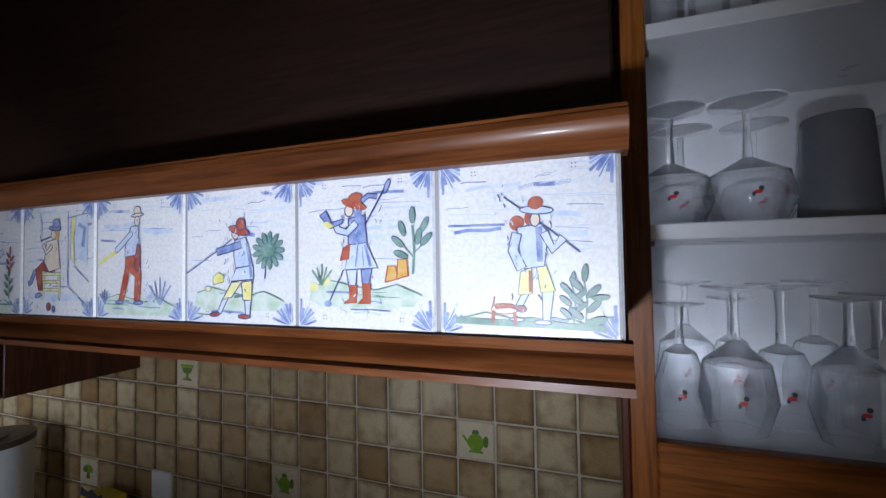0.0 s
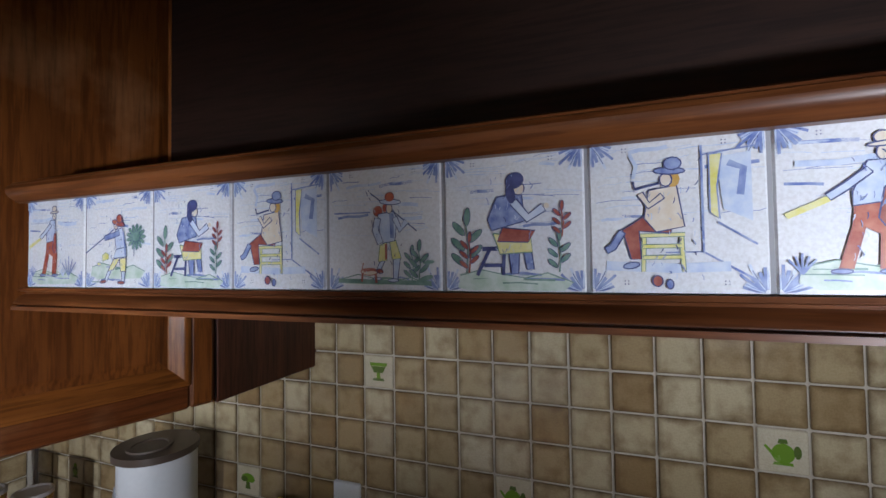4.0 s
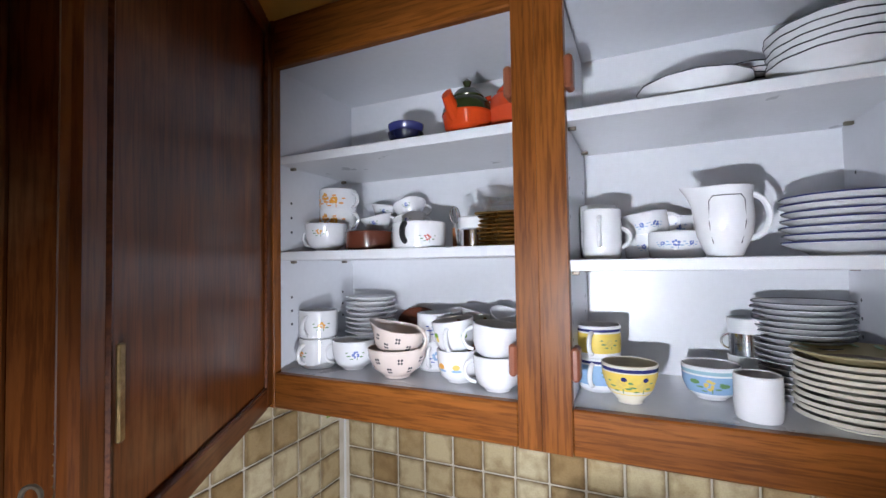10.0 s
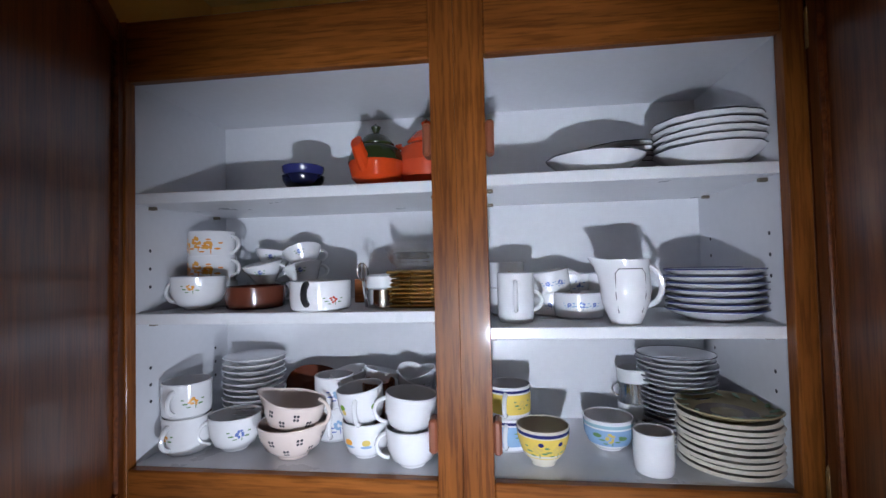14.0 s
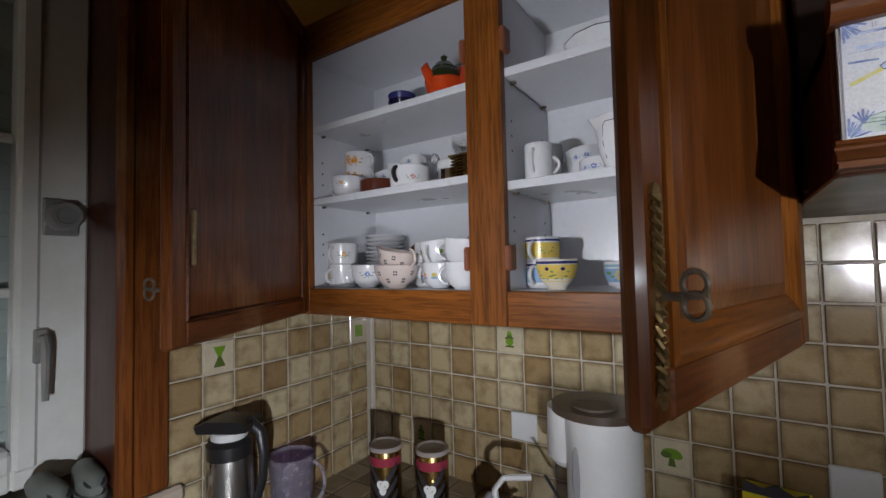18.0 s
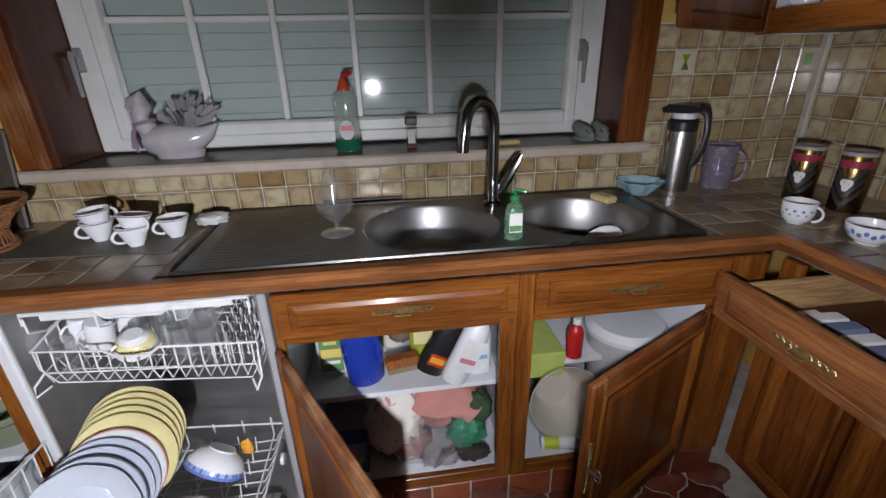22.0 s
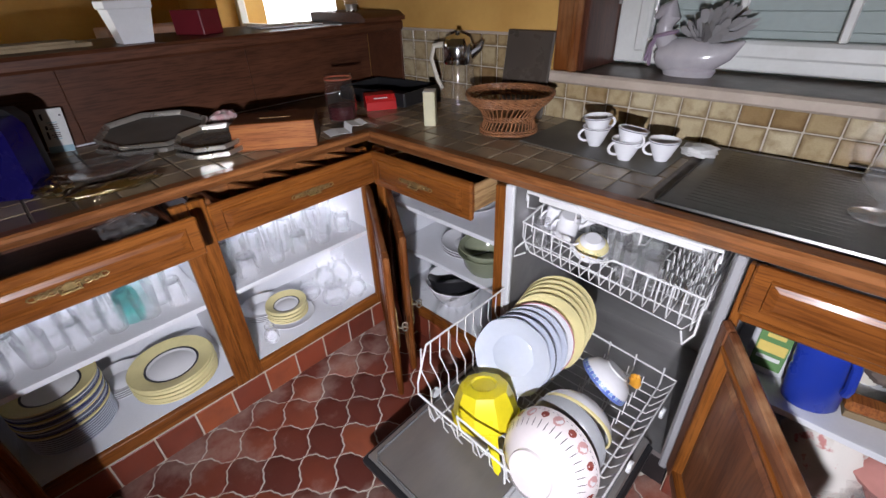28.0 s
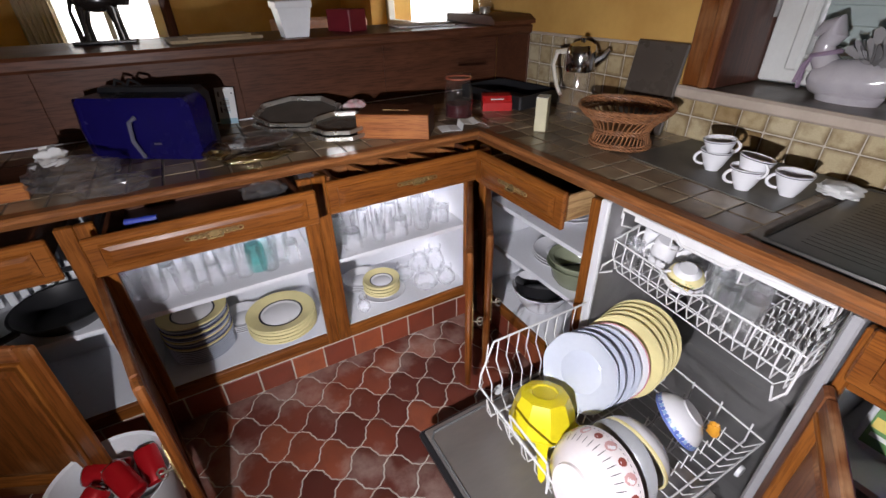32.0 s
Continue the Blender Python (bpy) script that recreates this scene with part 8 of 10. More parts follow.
# pans in the last unit, bin with cans in front
pan = thing("frying_pan", "black frying pan on the shelf of the open unit", "pan", pose(2.08, -3.42, PS + 0.001))
part("pan", Geo().lathe(shell([(0, 0), (0.10, 0), (0.12, 0.02), (0.14, 0.055), (0.146, 0.056)], 0.003), 40), black, pan)
part("handle", Geo().tube([(0.10, 0.10, 0.05), (0.2, 0.2, 0.06)], 0.011, 8), black, pan)
rk = thing("shelf_rack", "white ribbed rack board behind the pan", "rack", pose(2.24, -3.60, PS))
for i in range(14):
    part("bar", Geo().box(-0.26 + 0.038 * i, -0.236 + 0.038 * i, -0.006, 0.006, 0, 0.2, 0.003), white_pl, rk)
part("rail", Geo().box(-0.28, 0.28, 0.006, 0.012, 0.08, 0.1, 0.002), black, rk)
ob_ = thing("oven_door", "open oak door beside the dark unit", "door", kind="structure")
leafm = new("door")
leafm.parent, leafm.matrix_local = ob_, rot_z(2.56, -3.25, 0.13, math.degrees(math.atan2(0.285, -0.585)))
panel_leaf(leafm, 0.6, 0.57)
bn = thing("waste_bin", "white bin full of red drink cans on the floor", "bin", pose(2.02, -2.90, 0.0))
part("bucket", Geo().lathe(shell([(0, 0), (0.12, 0), (0.125, 0.01), (0.15, 0.26), (0.155, 0.265)], 0.004), 36), white_pl, bn)
canm = solid("can_red", (0.45, 0.01, 0.015), 0.25, 0.3)
for k, (x, y, z, a, b) in enumerate(((-0.03, 0.01, 0.245, 70, 30), (0.06, 0.04, 0.23, 60, -50), (0.02, -0.07, 0.22, 80, 80), (-0.08, -0.05, 0.2, 50, 10))):
    c = thing("drink_can", "empty red drink can in the bin", "can", pose(2.02 + x, -2.90 + y, z, a, 0, b), "drink cans")
    part("body", Geo().lathe([(0, -0.055), (0.026, -0.055), (0.032, -0.047), (0.032, 0.047), (0.027, 0.057)], 24), canm, c)
    part("top", Geo().lathe([(0.027, 0.057), (0.026, 0.06), (0.023, 0.056), (0, 0.056)], 24), chrome, c)
    part("tab", Geo().box(-0.008, 0.008, -0.014, 0.008, 0.057, 0.059, 0.001), chrome, c)
    part("white_mark", Geo().prism([(-0.02, -0.02), (0.0, -0.03), (0.012, 0.0), (-0.006, 0.02)], 0.0322, 0.0326, "yz"), paper, c)

# things in the drawers
dt = thing("tea_towel", "folded blue and white checked tea towel in the drawer", "towel", pose(0.93, -0.62, 0.752, 0, 0, -4))
for k in range(7):
    part("stripe", Geo().box(-0.17 + 0.048 * k, -0.122 + 0.048 * k, -0.05, 0.045, 0.0, 0.026 + 0.003 * (k % 2), 0.008), solid("towel_blue", (0.14, 0.17, 0.28), 0.9) if k % 2 else paper, dt)
part("trim", Geo().box(-0.06, 0.16, -0.066, -0.05, 0, 0.016, 0.005), plain("towel_print", (0.6, 0.55, 0.52), (0.35, 0.06, 0.06), 40, 0.9), dt)
single("drawer_paper", Geo().box(-0.22, 0.1, -0.09, 0.06, 0, 0.002), paper, "white lining paper in the drawer", "paper", pose(0.93, -0.62, 0.7455))
single("screwdriver", Geo().tube([(1.72, -3.22, 0.85), (1.80, -3.23, 0.85)], 0.010, 8), blue_pl, "blue tool handle sticking out of the drawer", "tool")
crumple("plastic_bag", "clear plastic bag bulging out of the drawer", "bag", 1.42, -3.24, 0.835, 0.07, 0.045, 0.028, film, 21, 16)
tray_ = thing("cutlery_tray", "pale wooden cutlery divider in the open drawer", "tray")
# black floor board paints the shade between the dividers
part("floor_board", Geo().box(0.63, 1.19, -3.55, -3.195, 0.775, 0.779), void_shade, tray_, "drawer floor with its shade painted black")
for k in range(5):
    part("divider", Geo().prism([(0.655 + 0.125 * k, -3.196), (0.672 + 0.125 * k, -3.196), (0.732 + 0.125 * k, -3.36), (0.715 + 0.125 * k, -3.36)], 0.779, 0.845), nosing_x, tray_)
part("rail", Geo().box(0.63, 1.19, -3.368, -3.36, 0.779, 0.845), nosing_x, tray_)

# ---- worktop in the far corner and on the half wall ----
bs = thing("wicker_basket", "flared brown wicker basket on a woven foot", "basket", pose(0.272, -2.84, W + 0.001))
for k in range(40):
    a = 2 * math.pi * k / 40
    s = 0.16
    pts = [(0.098 * math.cos(a), 0.098 * math.sin(a), 0.004), (0.085 * math.cos(a + s), 0.085 * math.sin(a + s), 0.05), (0.10 * math.cos(a + s * 1.4), 0.10 * math.sin(a + s * 1.4), 0.075), (0.145 * math.cos(a + s * 2), 0.145 * math.sin(a + s * 2), 0.125)]
    part("cane", Geo().tube(pts, 0.0028, 5), wicker, bs)
for r, z, q in ((0.10, 0.006, 0.006), (0.098, 0.016, 0.005), (0.087, 0.052, 0.006), (0.092, 0.062, 0.005), (0.13, 0.106, 0.006), (0.138, 0.115, 0.006), (0.146, 0.124, 0.007), (0.150, 0.133, 0.008)):
    for ph in (0, math.pi):
        part("woven_strand", Geo().tube([((r + 0.0035 * math.sin(20 * a + ph)) * math.cos(a), (r + 0.0035 * math.sin(20 * a + ph)) * math.sin(a), z + 0.0025 * math.cos(20 * a + ph) + 0.002 * math.sin(3 * a)) for a in [2 * math.pi * k / 120 for k in range(120)]], q * 0.55, 5, closed=True), wicker, bs)
part("basket_floor", Geo().lathe([(0, 0.052), (0.085, 0.054)], 24), wicker, bs)
jgl = thing("glass_jug", "glass jug with a chrome collar, spout and pale handle", "jug", pose(0.135, -3.205, W + 0.001, 0, 0, 121) @ Matrix.Scale(1.18, 4))
part("glass", Geo().lathe([(0, 0), (0.062, 0), (0.066, 0.02), (0.06, 0.10), (0.05, 0.165)], 32), clear, jgl)
part("collar", Geo().lathe([(0.051, 0.155), (0.054, 0.165), (0.054, 0.21), (0.05, 0.222), (0.03, 0.228), (0, 0.228)], 32), chrome, jgl, "chrome collar")
part("lid", Geo().lathe([(0.05, 0.222), (0.044, 0.236), (0.02, 0.246), (0.008, 0.25), (0.01, 0.258), (0, 0.262)], 28), chrome, jgl, "chrome lid")
part("spout", Geo().tube([(0.045, 0, 0.185), (0.075, 0, 0.205), (0.088, 0, 0.225)], [0.02, 0.014, 0.008], 10), chrome, jgl)
part("handle", Geo().tube([(-0.05, 0, 0.215), (-0.085, 0, 0.21), (-0.095, 0, 0.17), (-0.075, 0, 0.10), (-0.058, 0, 0.07)], 0.011, 8, flat=0.7), cream_china, jgl, "pale handle")
single("chopping_board", Geo().box(-0.012, 0.0, -0.11, 0.11, 0, 0.31, 0.006), solid("grey_brown_board", (0.075, 0.06, 0.048), 0.3), "dark grey-brown board leaning against the tiles", "board", pose(0.075, -2.935, W + 0.001, 0, -9, -3))
ct = thing("carton", "narrow cream cardboard carton", "carton", pose(0.385, -3.125, W + 0.001, 0, 0, 38))
part("box", Geo().box(-0.03, 0.03, -0.022, 0.022, 0, 0.125, 0.0015), solid("cream_card", (0.62, 0.58, 0.38), 0.6), ct)
part("top", Geo().box(-0.03, 0.03, -0.022, 0.022, 0.125, 0.1265), paper, ct)
part("mark", Geo().prism(ell(0.01, 0.03, 0.008, 0.012, 10), -0.0222, -0.0228, "xz"), leaf_green, ct)
rb = thing("red_box", "red metal kitchen scale box with white marks", "box", pose(0.33, -3.50, W + 0.001, 0, 0, -30))
part("body", Geo().prism([(-0.05, 0), (0.05, 0), (0.05, 0.035), (0.02, 0.06), (-0.05, 0.06)], -0.065, 0.065, "yz"), red_pl, rb)
part("mark", Geo().at(pose(0, 0.036, 0.048, -40)).box(-0.03, 0.03, -0.003, 0.003, 0, 0.0008), paper, rb)
bt = thing("black_tray", "black rectangular oven tin behind the red box", "tin", pose(0.165, -3.62, W + 0.001, 0, 0, 8))
part("floor_plate", Geo().box(-0.135, 0.135, -0.20, 0.20, 0, 0.004, 0.001), black, bt)
for s in (-1, 1):
    part("side", Geo().box(s * 0.131, s * 0.138, -0.20, 0.20, 0.002, 0.06, 0.002), black, bt)
    part("end", Geo().box(-0.131, 0.131, s * 0.194, s * 0.201, 0.002, 0.06, 0.002), black, bt)
gj = thing("storage_jar", "clip-top glass jar with dark liquid", "jar", pose(0.57, -3.44, W + 0.001))
part("glass", Geo().lathe([(0, 0), (0.055, 0), (0.06, 0.012), (0.058, 0.12), (0.05, 0.15), (0.055, 0.165)], 32), jar_glass, gj)
part("liquid", Geo().lathe([(0, 0.008), (0.0545, 0.016), (0.054, 0.065), (0, 0.065)], 28), solid("dark_wine", (0.05, 0.01, 0.012), 0.1), gj, "dark red liquid")
part("lid", Geo().lathe([(0.055, 0.166), (0.057, 0.17), (0.05, 0.182), (0, 0.186)], 28), jar_glass, gj)
part("seal", Geo().tube([(0.052 * math.cos(a), 0.052 * math.sin(a), 0.166) for a in [2 * math.pi * k / 24 for k in range(24)]], 0.003, 6, closed=True), solid("orange_seal", (0.4, 0.1, 0.05), 0.5), gj)
g = Geo()
fold = [(-0.095, 0.0), (-0.06, 0.006), (-0.02, 0.004), (-0.004, 0.022), (0.03, 0.020), (0.05, 0.028), (0.088, 0.012), (0.10, 0.003)]
vs = [(u + (0.012 if s else 0), -0.04 + 0.085 * s - 0.012 * (k % 3), z + d) for d in (0, 0.0012) for k, (u, z) in enumerate(fold) for s in (0, 1)]
fs = []
for k in range(7):
    fs += [(16 + 2 * k, 18 + 2 * k, 19 + 2 * k, 17 + 2 * k), (2 * k, 2 * k + 1, 2 * k + 3, 2 * k + 2), (2 * k, 2 * k + 2, 18 + 2 * k, 16 + 2 * k), (2 * k + 1, 17 + 2 * k, 19 + 2 * k, 2 * k + 3)]
g.put(vs, fs + [(0, 16, 17, 1), (14, 15, 31, 30)])
single("napkin", g, paper, "white paper napkin with sharp folds before the jar", "napkin", pose(0.63, -3.325, W + 0.001, 0, 0, 172), smooth=False)
wx = thing("wooden_box", "reddish wooden box with a dark slotted top", "box", pose(0.882, -3.385, W + 0.001, 0, 0, 144))
part("side", Geo().box(-0.135, 0.135, -0.075, -0.06, 0, 0.09, 0.002), cherry, wx, "reddish wooden front")
part("body", Geo().box(-0.135, 0.135, -0.06, 0.09, 0, 0.09, 0.002), dark_x, wx)
part("slot", Geo().box(-0.05, 0.05, -0.005, 0.003, 0.0898, 0.0912), raw_wood, wx)


def octa(label, x, y, z, half_w, half_d, turn, lean):
    """An eight-sided mirror-bright tray with a stepped rim; it lies with its front edge at local -y."""
    t = thing("tray", label, "tray", pose(x, y, z + half_d * math.sin(radians(lean)), 0, 0, turn) @ pose(0, 0, 0, lean, 0, 0), "octagonal trays")

    def ring(s, h):
        cut = 0.42
        return [(u * half_w * s, w * half_d * s, h) for u, w in ((-cut, -1), (cut, -1), (1, -cut), (1, cut), (cut, 1), (-cut, 1), (-1, cut), (-1, -cut))]

    rows = [ring(0.80, 0.0), ring(1.0, 0.010), ring(1.0, 0.022), ring(0.975, 0.024), ring(0.95, 0.018), ring(0.92, 0.019), ring(0.89, 0.009)]
    vs = [p for r in rows for p in r]
    fs = [(8 * j + k, 8 * j + (k + 1) % 8, 8 * j + 8 + (k + 1) % 8, 8 * j + 8 + k) for j in range(len(rows) - 1) for k in range(8)]
    part("rim", Geo().put(vs, fs + [tuple(range(7, -1, -1))]), silver, t, "polished stepped rim", smooth=False)
    part("tray_floor", Geo().prism([(u, w) for u, w, h in ring(0.892, 0)], 0.006, 0.0095), tray_dark, t, "dark mirror-like floor", smooth=False)


silver = plain("tarnished_silver", (0.62, 0.59, 0.53), (0.46, 0.43, 0.38), 9, 0.28, 0.85, bumps=0.02)
tray_dark = plain("dull_mirror", (0.16, 0.155, 0.135), (0.12, 0.115, 0.10), 7, 0.2, 0.35, bumps=0.02)
octa("large octagonal dark metal tray with a bright rim, propped up", 1.168, -3.742, W + 0.014, 0.172, 0.132, 147, 11)
octa("octagonal metal tray under the propped one", 1.185, -3.72, W + 0.001, 0.165, 0.125, 150, 0)
octa("small octagonal metal tray in a pile", 1.066, -3.49, W + 0.001, 0.112, 0.118, 157, 0)
octa("small octagonal metal tray on top of a pile", 1.064, -3.495, W + 0.022, 0.110, 0.116, 154, 4)
crumple("wrapper", "small white and red wrapper", "wrapper", 0.93, -3.72, W + 0.001, 0.06, 0.035, 0.04, plain("red_white_wrapper", (0.6, 0.56, 0.55), (0.45, 0.05, 0.07), 30, 0.5), 41)
gd = thing("glass_plate", "round pressed-glass plate lying on gold foil", "plate", pose(1.385, -3.50, W + 0.006, 4, 0, 0))
p = [(0, 0.003), (0.07, 0.003), (0.105, 0.016), (0.135, 0.026)]
part("plate", Geo().lathe(shell(p, 0.004), 44, wob=0.02, lobes=22), clear, gd)
for r, z in ((0.072, 0.006), (0.10, 0.018), (0.134, 0.029)):
    part("moulded_ring", Geo().tube([(r * math.cos(a) * (1 + 0.012 * math.sin(22 * a)), r * math.sin(a) * (1 + 0.012 * math.sin(22 * a)), z) for a in [2 * math.pi * k / 88 for k in range(88)]], 0.0022, 5, closed=True), clear, gd)
part("base_ring", Geo().lathe([(0.03, 0.0015), (0.068, 0.0012), (0.07, 0.0028)], 30), silver, gd)
gold_foil = plain("gold_foil", (0.66, 0.56, 0.36), (0.52, 0.46, 0.32), 14, 0.18, 1.0, bumps=0.5)
crumple("foil", "crumpled gold foil at the plate's edge", "foil", 1.395, -3.355, W + 0.001, 0.115, 0.030, 0.014, gold_foil, 61, 18)
crumple("foil", "crumpled pale foil beside the glass plate", "foil", 1.515, -3.47, W + 0.001, 0.045, 0.06, 0.024, gold_foil, 62, 16)
bl = thing("folding_grill", "dark blue plastic appliance case with a grey handle", "appliance", pose(1.675, -3.635, W + 0.001, 0, 0, 147) @ Matrix.Diagonal((0.90, 1, 1.0, 1)))
part("case", Geo().prism([(-0.21, 0.02), (-0.19, 0.0), (0.20, 0.0), (0.215, 0.03), (0.215, 0.175), (0.195, 0.20), (-0.195, 0.20), (-0.215, 0.18)], -0.075, 0.02, "xz"), blue_dev, bl, "dark blue shell", angle=50)
part("back_shell", Geo().prism([(-0.20, 0.01), (0.20, 0.01), (0.205, 0.19), (0.18, 0.215), (-0.19, 0.215), (-0.205, 0.19)], 0.022, 0.07, "xz"), black, bl, "black back half", angle=50)
part("rounded_end", Geo().tube([(-0.205, -0.045, 0.02), (-0.213, -0.045, 0.10), (-0.20, -0.045, 0.19)], 0.032, 12), blue_dev, bl)
part("handle", Geo().tube([(0.0, -0.078, 0.14), (-0.01, -0.10, 0.13), (-0.015, -0.105, 0.07), (-0.01, -0.085, 0.01)], 0.007, 6), solid("grey_handle", (0.12, 0.12, 0.16), 0.3), bl)
part("mark", Geo().box(0.035, 0.065, -0.0757, -0.0752, 0.05, 0.056), silver, bl)
part("cord", Geo().tube([(-0.10, 0.05, 0.21), (-0.08, 0.05, 0.235), (-0.05, 0.05, 0.225), (-0.04, 0.05, 0.212)], 0.005, 6).tube([(-0.15, 0.05, 0.21), (-0.135, 0.05, 0.235), (-0.11, 0.05, 0.225), (-0.10, 0.05, 0.21)], 0.005, 6), black, bl)
cd = thing("leaflet", "white and pale blue instruction leaflet leaning on the boards", "leaflet", pose(1.425, -3.918, W + 0.001, 6, 0, 180) @ pose(0, 0, 0, 0, 4, 0))
part("sheet", Geo().box(-0.036, 0.036, -0.006, 0.0015, 0, 0.15, 0.0005), paper, cd)
part("blue_foot", Geo().box(-0.035, 0.035, -0.0072, -0.0061, 0.002, 0.024), pale_blue, cd)
for k in range(9):
    part("print_bar", Geo().box(-0.006 - 0.004 * (k % 3), 0.012, -0.0072, -0.0061, 0.048 + 0.007 * k, 0.0505 + 0.007 * k), ink if k % 4 else pale_blue, cd)
for u, z0, z1 in ((-0.022, 0.05, 0.075), (-0.02, 0.082, 0.095), (-0.024, 0.115, 0.135), (0.026, 0.125, 0.13)):
    part("print_bar", Geo().box(u - 0.003, u + 0.003, -0.0072, -0.0061, z0, z1), ink, cd)
crumple("plastic_bag", "crumpled clear plastic bag on the worktop", "bag", 1.90, -3.42, W + 0.001, 0.12, 0.09, 0.045, film, 51, 18)
crumple("plastic_bag", "crumpled clear plastic bag at the worktop edge", "bag", 1.80, -3.30, W + 0.001, 0.09, 0.06, 0.025, film, 52, 18)
crumple("tissue", "crumpled white tissue beside the appliance", "tissue", 1.95, -3.50, W + 0.05, 0.04, 0.035, 0.03, paper, 53)
wtray = thing("wooden_tray", "dark wooden tray with a pale edge", "tray", pose(2.20, -3.50, W + 0.001, 0, 0, 178))
part("base", Geo().box(-0.2, 0.2, -0.12, 0.12, 0, 0.03, 0.004), dark_x, wtray)
part("rim", Geo().box(-0.2, 0.2, -0.128, -0.12, 0, 0.05, 0.004), cherry, wtray)

# ---- on the ledge and in the next room ----
LZ = 1.2455
pt = thing("plant_pot", "white tapered square plant pot with dried stems", "plant pot", pose(1.115, -3.79, LZ, 0, 0, 0))
vs = []
for s, z in ((0.045, 0.0), (0.062, 0.10)):
    vs += [(-s, -s, z), (s, -s, z), (s, s, z), (-s, s, z)]
part("pot", Geo().put(vs, [(3, 2, 1, 0), (4, 5, 6, 7), (0, 1, 5, 4), (1, 2, 6, 5), (2, 3, 7, 6), (3, 0, 4, 7)]), white_pl, pt, smooth=False)
part("rim", Geo().box(-0.068, 0.068, -0.068, 0.068, 0.10, 0.125, 0.003), white_pl, pt)
rnd = random.Random(9)
g = Geo()
for i in range(60):
    a, q = rnd.uniform(0, 2 * math.pi), rnd.uniform(0.02, 0.10)
    p = Vector((0.03 * math.cos(a), 0.03 * math.sin(a), 0.125))
    e = p + Vector((q * math.cos(a), q * math.sin(a), rnd.uniform(0.03, 0.16)))
    g.put([tuple(p), tuple(e + Vector((0.008, 0.006, 0))), tuple(e + Vector((0, 0, 0.02))), tuple(e - Vector((0.008, 0.006, 0)))], [(0, 1, 2, 3)])
part("dried_plant", g, solid("dried_leaf", (0.10, 0.09, 0.05), 0.9), pt, "dried brown leaves", smooth=False)
rx_ = thing("document_box", "dark red box file with a pale end", "box", pose(0.86, -3.90, LZ, 0, 0, 25))
part("case", Geo().box(-0.05, 0.05, -0.07, 0.07, 0, 0.085, 0.003), solid("dark_red_card", (0.16, 0.012, 0.02), 0.5), rx_)
part("end", Geo().box(-0.0505, -0.054, -0.06, 0.06, 0.004, 0.08, 0.002), sill_stone, rx_, "pale marbled end")
lamp = thing("hurricane_lamp", "tarnished metal lantern at the end of the ledge", "lantern", pose(0.16, -3.86, LZ))
part("foot", Geo().lathe([(0, 0), (0.04, 0), (0.04, 0.01), (0.028, 0.02), (0.026, 0.06), (0.03, 0.07), (0, 0.07)], 20), silver, lamp)
part("glass", Geo().lathe([(0.028, 0.07), (0.034, 0.11), (0.028, 0.16), (0.02, 0.2)], 20), clear, lamp)
part("cap", Geo().lathe([(0.03, 0.2), (0.03, 0.22), (0.01, 0.26), (0, 0.26)], 20), silver, lamp)
cml = Geo()
for x, y in ((-0.055, -0.012), (-0.045, 0.014), (0.04, -0.012), (0.05, 0.014)):
    cml.tube([(x * 1.1, y, 0.0), (x * 1.05, y, 0.06), (x * 0.9, y * 0.8, 0.115)], [0.010, 0.008, 0.016], 8)
cml.ball((0, 0, 0.135), 0.05, 10, (1.45, 0.7, 0.8)).ball((-0.01, 0, 0.17), 0.028, 8, (1, 0.7, 1))
cml.tube([(0.06, 0, 0.14), (0.09, 0, 0.13), (0.105, 0, 0.165), (0.115, 0, 0.20), (0.15, 0, 0.205)], [0.025, 0.019, 0.015, 0.016, 0.008], 10)
cml.tube([(-0.07, 0, 0.145), (-0.085, 0, 0.10), (-0.08, 0, 0.0)], [0.01, 0.006, 0.012], 6)
cml.box(-0.11, 0.09, -0.03, 0.03, -0.006, 0.006, 0.003)
single("camel_figurine", cml, solid("black_bronze", (0.015, 0.012, 0.01), 0.25), "black polished camel figurine on the ledge", "figurine", pose(1.745, -3.99, LZ + 0.006, 0, 0, 175))
single("paper_folder", Geo().box(-0.16, 0.16, -0.07, 0.07, 0, 0.012, 0.001).box(-0.12, 0.10, -0.06, 0.06, 0.012, 0.02, 0.001), plain("old_paper", (0.32, 0.24, 0.14), (0.22, 0.16, 0.09), 8, 0.8), "stack of old brown papers and folders on the ledge", "folder", pose(1.40, -3.86, LZ, 0, 0, 6))
single("magazine", Geo().box(-0.14, 0.14, -0.09, 0.09, 0, 0.006, 0.001), paper, "white magazine lying on the ledge", "magazine", pose(0.48, -3.93, LZ, 0, 0, -8))
tb = thing("table", "pale wooden table covered with papers in the next room", "table", pose(1.10, -5.15, 0))
part("tabletop", Geo().box(-0.55, 0.55, -0.35, 0.35, 0.93, 0.96, 0.005), raw_wood, tb)
for x in (-0.5, 0.5):
    for y in (-0.3, 0.3):
        part("leg", Geo().box(x - 0.03, x + 0.03, y - 0.03, y + 0.03, 0, 0.93, 0.004), raw_wood, tb)
for k, (x, y, m) in enumerate(((1.32, -5.05, orange_c), (1.28, -5.08, red_gl), (1.24, -5.04, white_pl))):
    c = thing("glue_bottle", "small bottle with a coloured label on the far table", "bottle", pose(x, y, 0.9605), "bottles on the table")
    part("body", Geo().lathe([(0, 0), (0.02, 0), (0.02, 0.06), (0.01, 0.075), (0, 0.075)], 14), m, c)
    part("cap", Geo().lathe([(0.009, 0.075), (0.009, 0.10), (0, 0.10)], 12), ink, c)
